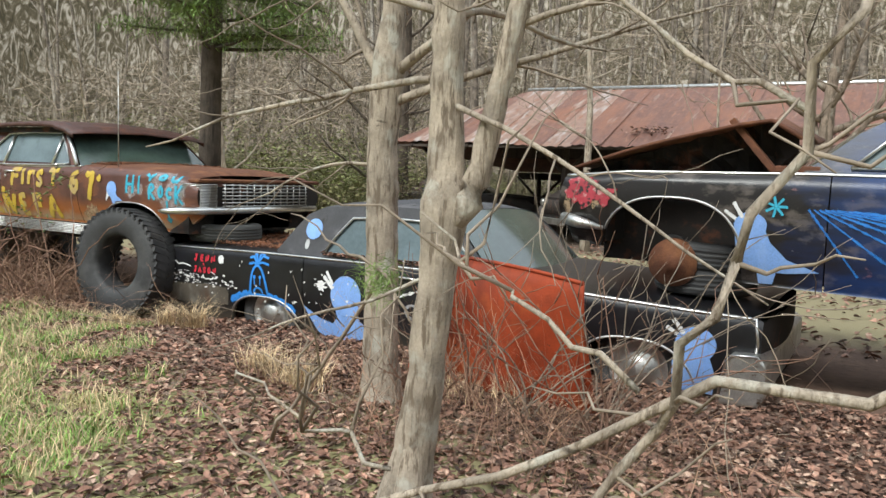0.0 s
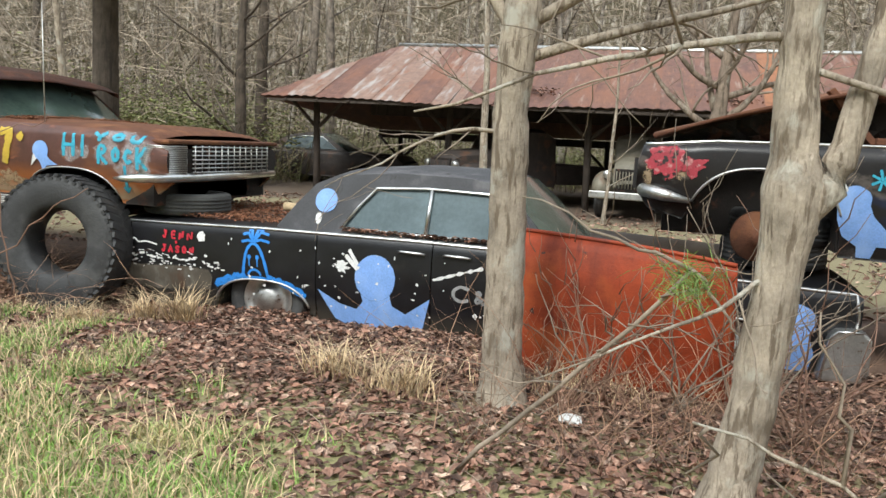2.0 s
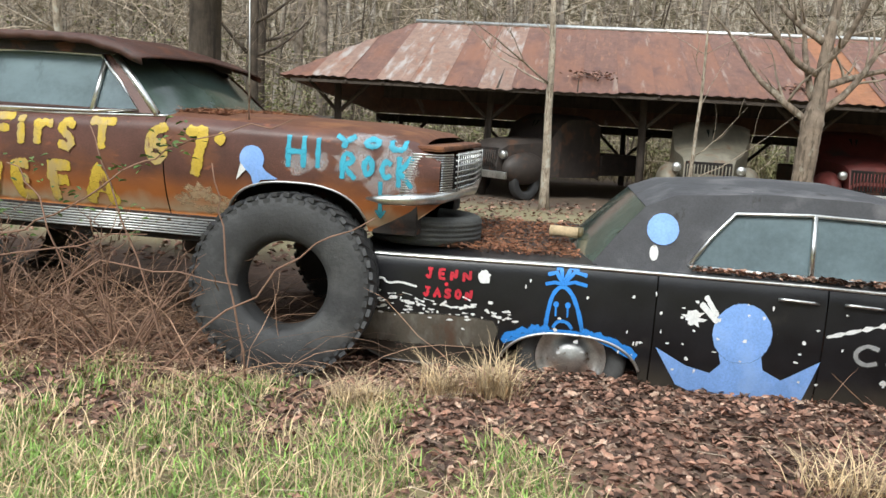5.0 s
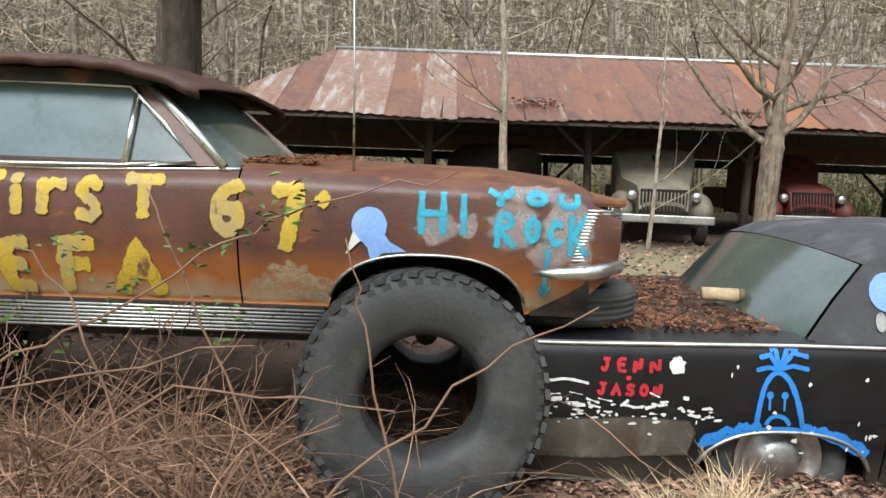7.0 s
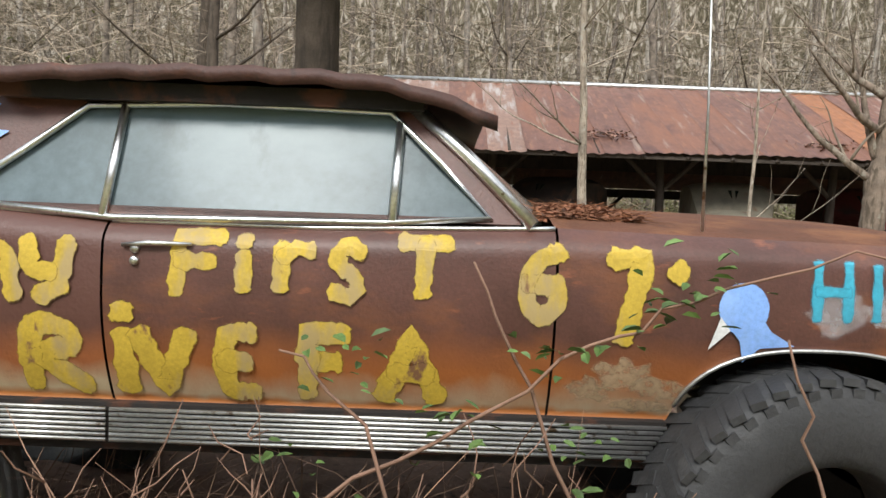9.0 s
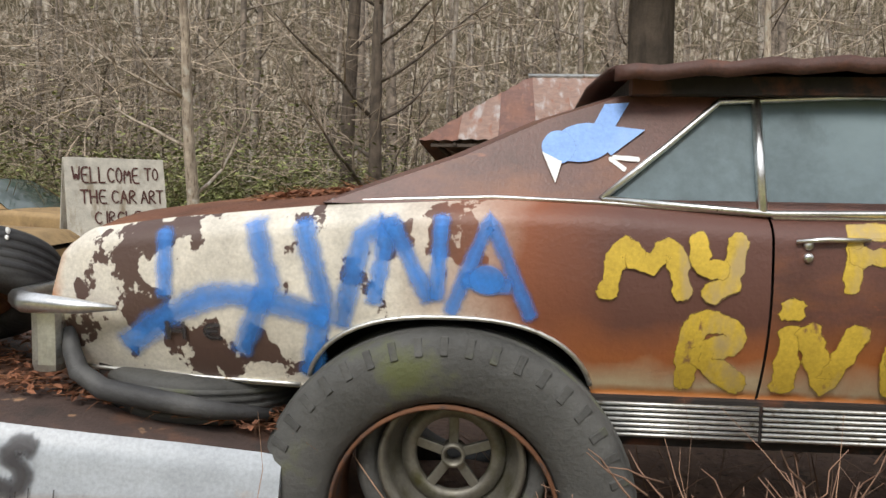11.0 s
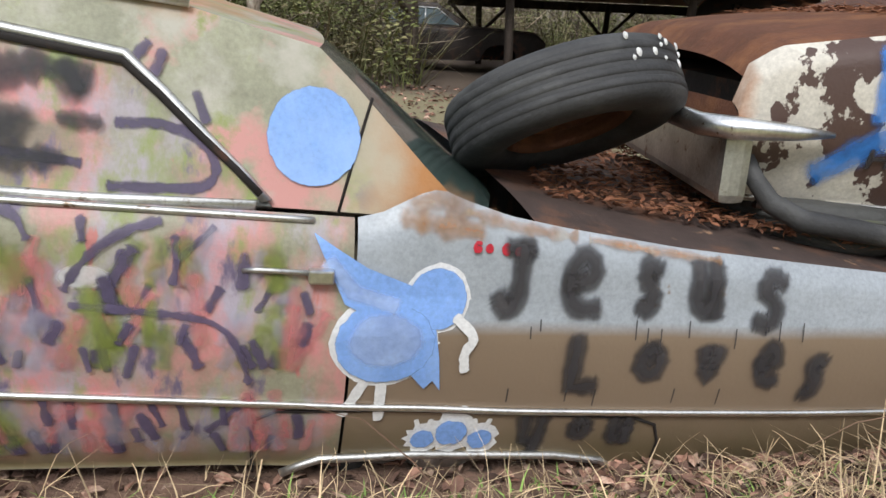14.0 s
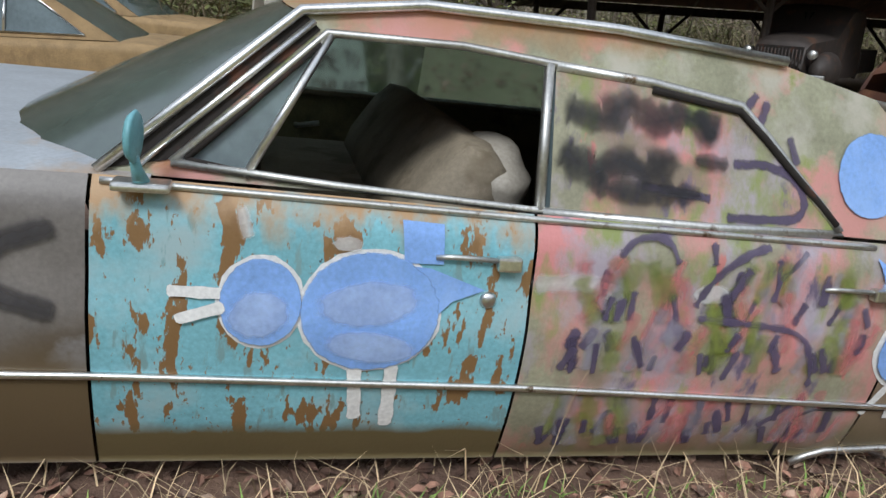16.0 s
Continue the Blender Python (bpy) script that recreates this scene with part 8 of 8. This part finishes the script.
def fallen_branch():
    ob = thing("fallen_branch", pose(0, 0, 0), "long pale dead branch hanging among twigs near the path", "branch")
    r = random.Random(8)

    def limb(name, a, b, ra, rb, n=9, wild=0.03):
        pts = crooked(r, a, b, n, wild)
        tube(name, pts, [ra + (rb - ra) * i / n for i in range(n + 1)], bark_grey, ob, 8)
        for _ in range(5):
            p = pts[r.randint(2, n)]
            e = p + Vector((r.uniform(-0.5, 0.5), r.uniform(-0.3, 0.3), r.uniform(-0.3, 0.5)))
            tube("twig", crooked(r, p, e, 5, 0.02), [0.006 * (1 - 0.7 * i / 5) for i in range(6)], twig_mat, ob, 5)

    limb("stem", (6.0, -3.2, 0.02), (8.25, -3.2, 1.10), 0.008, 0.014)
    limb("stem", (7.4, -3.15, 0.3), (7.78, -3.2, 1.2), 0.011, 0.012)
    limb("stem", (7.78, -3.2, 1.2), (8.25, -3.1, 2.3), 0.012, 0.008)
    limb("stem", (7.6, -3.2, 0.9), (6.9, -3.0, 1.25), 0.008, 0.004)
    limb("stem", (7.9, -3.2, 1.5), (7.1, -2.9, 2.0), 0.008, 0.003)
    limb("stem", (6.96, -3.2, 0.58), (6.3, -3.1, 0.72), 0.007, 0.003)
    limb("stem", (8.25, -3.2, 1.10), (8.9, -3.3, 0.0), 0.014, 0.016)


fallen_branch()


def briar_vine():
    ob = thing("briar_vine", pose(0, 0, 0), "arching brown briar with a few green leaves", "vine")
    r = random.Random(9)
    runs = [[(-0.5, -0.45, 0.0), (0.22, -0.4, 0.58), (0.67, -0.37, 0.81), (1.04, -0.35, 1.06), (1.36, -0.35, 1.21), (1.9, -0.3, 1.35)], [(0.75, -0.4, 0.0), (0.5, -0.38, 0.85), (0.28, -0.35, 1.02)], [(1.3, -0.4, 0.0), (0.9, -0.35, 0.95), (0.75, -0.3, 1.25)],
            [(1.75, -0.5, 0.0), (1.6, -0.45, 0.7), (1.5, -0.4, 1.1)], [(1.3, -0.6, 0.0), (1.9, -0.5, 0.6), (2.4, -0.5, 0.9)], [(0.0, -0.5, 0.0), (0.9, -0.45, 0.55), (1.7, -0.5, 0.5)], [(-0.6, -0.5, 0.3), (0.2, -0.45, 0.5), (1.2, -0.5, 0.72)], [(0.3, -0.6, 0.0), (-0.2, -0.5, 0.5), (-0.9, -0.5, 0.6)]]
    for run in runs:
        pts = []
        for a, b in zip(run, run[1:]):
            pts += crooked(r, a, b, 5, 0.012)[:-1]
        pts.append(Vector(run[-1]))
        tube("stem", pts, [0.007 * (1 - 0.6 * i / len(pts)) for i in range(len(pts))], briar_brown, ob, 5)
    n = 0
    for c in ((0.95, -0.36, 0.98), (1.2, -0.36, 1.12), (0.45, -0.38, 1.0), (1.05, -0.36, 0.78), (0.3, -0.4, 0.65), (1.32, -0.36, 1.2), (0.7, -0.4, 0.85)):
        lv, lf = [], []
        for _ in range(16):
            v, f = leaf(r, r.gauss(c[0], 0.07), r.gauss(c[1], 0.03), 0.022, r.gauss(c[2], 0.06))
            q = len(lv)
            lv += v
            lf += [tuple(i + q for i in g) for g in f]
        tagged(mesh_ob("leaf_spray", lv, lf, green_leaf, ob, smooth=False), kind="stuff")


briar_brown = mat("briar_bark", (0.24, 0.14, 0.095), 0.9)
briar_vine()


def shrub(x, y, h, seed, count=12, green=False):
    ob = thing("shrub", pose(x, y, 0), "leafless twiggy shrub beside the orange panel", "shrub", "twiggy shrubs")
    r = random.Random(seed)
    sv, sf = [], []
    for _ in range(count):
        a = r.uniform(0, 6.28)
        p, d, pts = Vector((r.gauss(0, 0.05), r.gauss(0, 0.05), -0.02)), Vector((math.cos(a) * 0.5, math.sin(a) * 0.4, 1)), []
        for i in range(9):
            pts.append(p.copy())
            d = (d + Vector((r.uniform(-1, 1), r.uniform(-1, 1), r.uniform(-0.7, 0.4))) * 0.28).normalized()
            p = p + d * h / 8
            if i > 2 and r.random() < 0.7:
                w = (d + Vector((r.uniform(-1, 1), r.uniform(-1, 1), r.uniform(-0.5, 0.8)))).normalized()
                t = [p + w * h * 0.09 * k + Vector((r.gauss(0, 0.01), r.gauss(0, 0.01), r.gauss(0, 0.01))) for k in range(4)]
                v, f = sweep(t, [0.003, 0.0026, 0.002, 0.0012], 4)
                q = len(sv)
                sv += v
                sf += [tuple(j + q for j in g) for g in f]
        v, f = sweep(pts, [0.007 * (1 - 0.75 * i / 9) for i in range(9)], 5)
        q = len(sv)
        sv += v
        sf += [tuple(j + q for j in g) for g in f]
    tagged(mesh_ob("stems", sv, sf, twig_mat if seed % 2 else briar_brown, ob), kind="stuff")


for k, (x, y, h) in enumerate(((5.95, -0.85, 0.8), (6.35, -0.95, 0.9), (5.75, -1.1, 0.5), (6.7, -0.7, 1.2), (6.9, -1.2, 1.0))):
    shrub(x, y, h, 50 + k, 8)
for k, (x, y, h) in enumerate(((-0.2, -0.3, 0.7), (0.4, -0.35, 0.75), (0.95, -0.3, 0.7), (-0.6, -0.2, 0.5))):
    shrub(x, y, h, 60 + k * 2, 14)


def arching_stick():
    ob = thing("fallen_branch", pose(0, 0, 0), "thin pale dead stick arching over leaves with a pine sprig", "branch")
    r = random.Random(19)
    top = Vector((6.30, -2.32, 0.97))
    tube("stem", crooked(r, (5.49, -2.04, 0.03), top, 9, 0.012), [0.011 * (1 - 0.3 * i / 9) for i in range(10)], twig_mat, ob, 7)
    tube("stem", crooked(r, top, (5.70, -2.17, 1.16), 7, 0.014), [0.008 * (1 - 0.7 * i / 7) for i in range(8)], twig_mat, ob, 6)
    tube("stem", crooked(r, top, (6.49, -2.32, 0.75), 6, 0.012), [0.008 * (1 - 0.6 * i / 6) for i in range(7)], twig_mat, ob, 6)
    for k in range(9):
        start = Vector((5.49, -2.04, 0.03)).lerp(top, r.uniform(0.3, 1.0))
        tube("twig", crooked(r, start, start + Vector((r.uniform(-0.4, 0.4), r.uniform(-0.1, 0.1), r.uniform(-0.1, 0.35))), 5, 0.02), [0.004 * (1 - 0.7 * i / 5) for i in range(6)], twig_mat, ob, 5)
    nv, nf = [], []
    for _ in range(260):
        at = top + Vector((r.gauss(0, 0.05), r.gauss(0, 0.03), r.gauss(-0.03, 0.04)))
        w = Vector((r.uniform(-1, 1), r.uniform(-1, 1), r.uniform(-1.2, 0.4))).normalized()
        side = w.cross(Vector((0, 1, 0.2))).normalized() * 0.0015
        q = len(nv)
        nv += [at - side, at + side, at + w * 0.09]
        nf.append((q, q + 1, q + 2))
    tagged(mesh_ob("pine_sprig", nv, nf, pine_mat, ob, "green pine sprig", smooth=False), kind="stuff")


arching_stick()


def drink_can():
    ob = thing("can", pose(3.31, 0.82, 0.745, 0, 0, -8), "tan cardboard tube with a turquoise end lying on a trunk", "tube")
    tube("body", [(-0.10, 0, 0), (0.08, 0, 0)], 0.035, straw_mat, ob, 16)
    tube("end", [(0.081, 0, 0), (0.11, 0, 0)], 0.036, turquoise, ob, 16)


drink_can()


def litter():
    ob = thing("litter", pose(5.85, -1.25, ground_z(5.85, -1.25) + 0.03), "crumpled white scrap lying in the leaves", "litter")
    bm = bmesh.new()
    bmesh.ops.create_icosphere(bm, subdivisions=2, radius=0.05)
    r = random.Random(2)
    for v in bm.verts:
        v.co = Vector((v.co.x * 1.3, v.co.y, v.co.z * 0.6)) * r.uniform(0.75, 1.15)
    part("scrap", bm, sign_white, ob, smooth=False)


litter()


def plain_car(m, paint, label):
    ob = thing("old_car", m, label, "car", "cars at the wood's edge")
    sh = Shell(ob, [(-2.5, 0.7), (-2.45, 0.85), (-1.2, 0.92), (1.0, 0.92), (2.3, 0.85), (2.5, 0.7)], [(-2.5, 0.4), (-2.2, 0.25), (2.2, 0.25), (2.5, 0.4)], [(-1.5, 0.2, 0.4, 0.4), (1.5, 0.2, 0.4, 0.4)], 1.8, 0.06)
    sh.open_panes = []
    sh.panel("side_panel", -2.5, 2.5, paint, step=0.06)
    sh.panel("side_panel", -2.5, 2.5, paint, far=True, step=0.06)
    sh.deck("trunk_lid", -2.48, -1.0, paint)
    sh.deck("hood", 0.8, 2.48, paint)
    sh.cap("tail_panel", -2.5, paint)
    sh.cap("nose", 2.5, paint)
    sh.core(0.25, 0.7)
    side = [(-1.4, 0.92), (-0.9, 1.3), (-0.4, 1.38), (0.2, 1.36), (0.9, 0.93)]
    hole = [(-1.0, 0.97), (-0.8, 1.22), (-0.4, 1.31), (0.15, 1.3), (0.6, 0.97)]
    greenhouse(sh, side, hole, 0.3, paint, [-0.1], glass, {"rear_window": (0, 1), "windscreen": (3, 4)})


plain_car(pose(-3.0, 14.6, 0, 0, 0, 5), truck_dark, "dark derelict car far behind the black sedan")
plain_car(pose(-8.6, 5.2, -0.1, 0, 0, 8), yellow_bus, "faded ochre derelict car behind the painted sedan")
plain_car(pose(-9.6, 9.0, 0, 0, 0, -6), yellow_bus, "faded ochre derelict car beside the sign")
scatter("fallen_leaves", "dead leaves along the sedan's window ledge", "leaves", 420, lambda r: (r.uniform(4.0, 5.45), r.uniform(0.145, 0.175)), lambda r, x, y: leaf(r, x, y, 0.02, 0.665), leaf_mat, 21)

scatter("thicket", "grey tangle of saplings at the wood's edge", "brush", 500, lambda r: (lambda x, y: None if (-3.4 < x < 16.8 and y < 19.5) else (x, y, r.uniform(1.5, 6.0), 0.014, 1.0))(r.uniform(-26, 30), r.uniform(11, 32)), stem, tangle_mat, 41)


def tangle_place(r):
    x, y = r.uniform(-26, 30), r.uniform(10.5, 32)
    if -3.6 < x < 17 and y < 19.4:
        return None
    far_off = (y - 8) / 12
    return (x, y, r.uniform(0.8, 3.2), r.uniform(0.004, 0.014) * (0.7 + 0.4 * far_off), r.uniform(0.2, 3.2 + 3.0 * far_off), r.uniform(-0.2, 1.0), 0.02, 7)


scatter("tangle", "tangle of pale and dark bare twigs at the wood's edge", "brush", 17000, tangle_place, bramble, tangle_mat, 44)
scatter("dark_saplings", "dark crooked saplings in the wood", "brush", 420, lambda r: (r.uniform(-26, 30), r.uniform(19.5, 38), r.uniform(3, 9), 0.04, 0.35), stem, bark_dark, 42)


def thicket_leaf(r, x, y, z):
    return leaf(r, x, y, 0.055, z)


def thicket_place(r):
    x, y = r.uniform(-24, 28), r.uniform(10.5, 24)
    if -3.4 < x < 16.8 and y < 19.3:
        return None
    k = noise.noise((x * 0.35, y * 0.35, 2.0))
    return (x, y, abs(r.gauss(0, 1.2)) + 0.1) if k > r.uniform(-0.5, 0.5) else None


scatter("evergreen_brush", "olive-green and brown brush at the wood's edge", "brush", 60000, thicket_place, thicket_leaf, brush_leaf, 43)
scatter("evergreen_brush", "olive thicket behind the sign", "brush", 22000, lambda r: (lambda x, y: (x, y, abs(r.gauss(0, 1.0)) + 0.1) if noise.noise((x * 0.5, y * 0.5, 7.0)) > r.uniform(-0.5, 0.4) else None)(r.uniform(-15, -3.3), r.uniform(10.0, 16.5)), thicket_leaf, brush_leaf, 45)
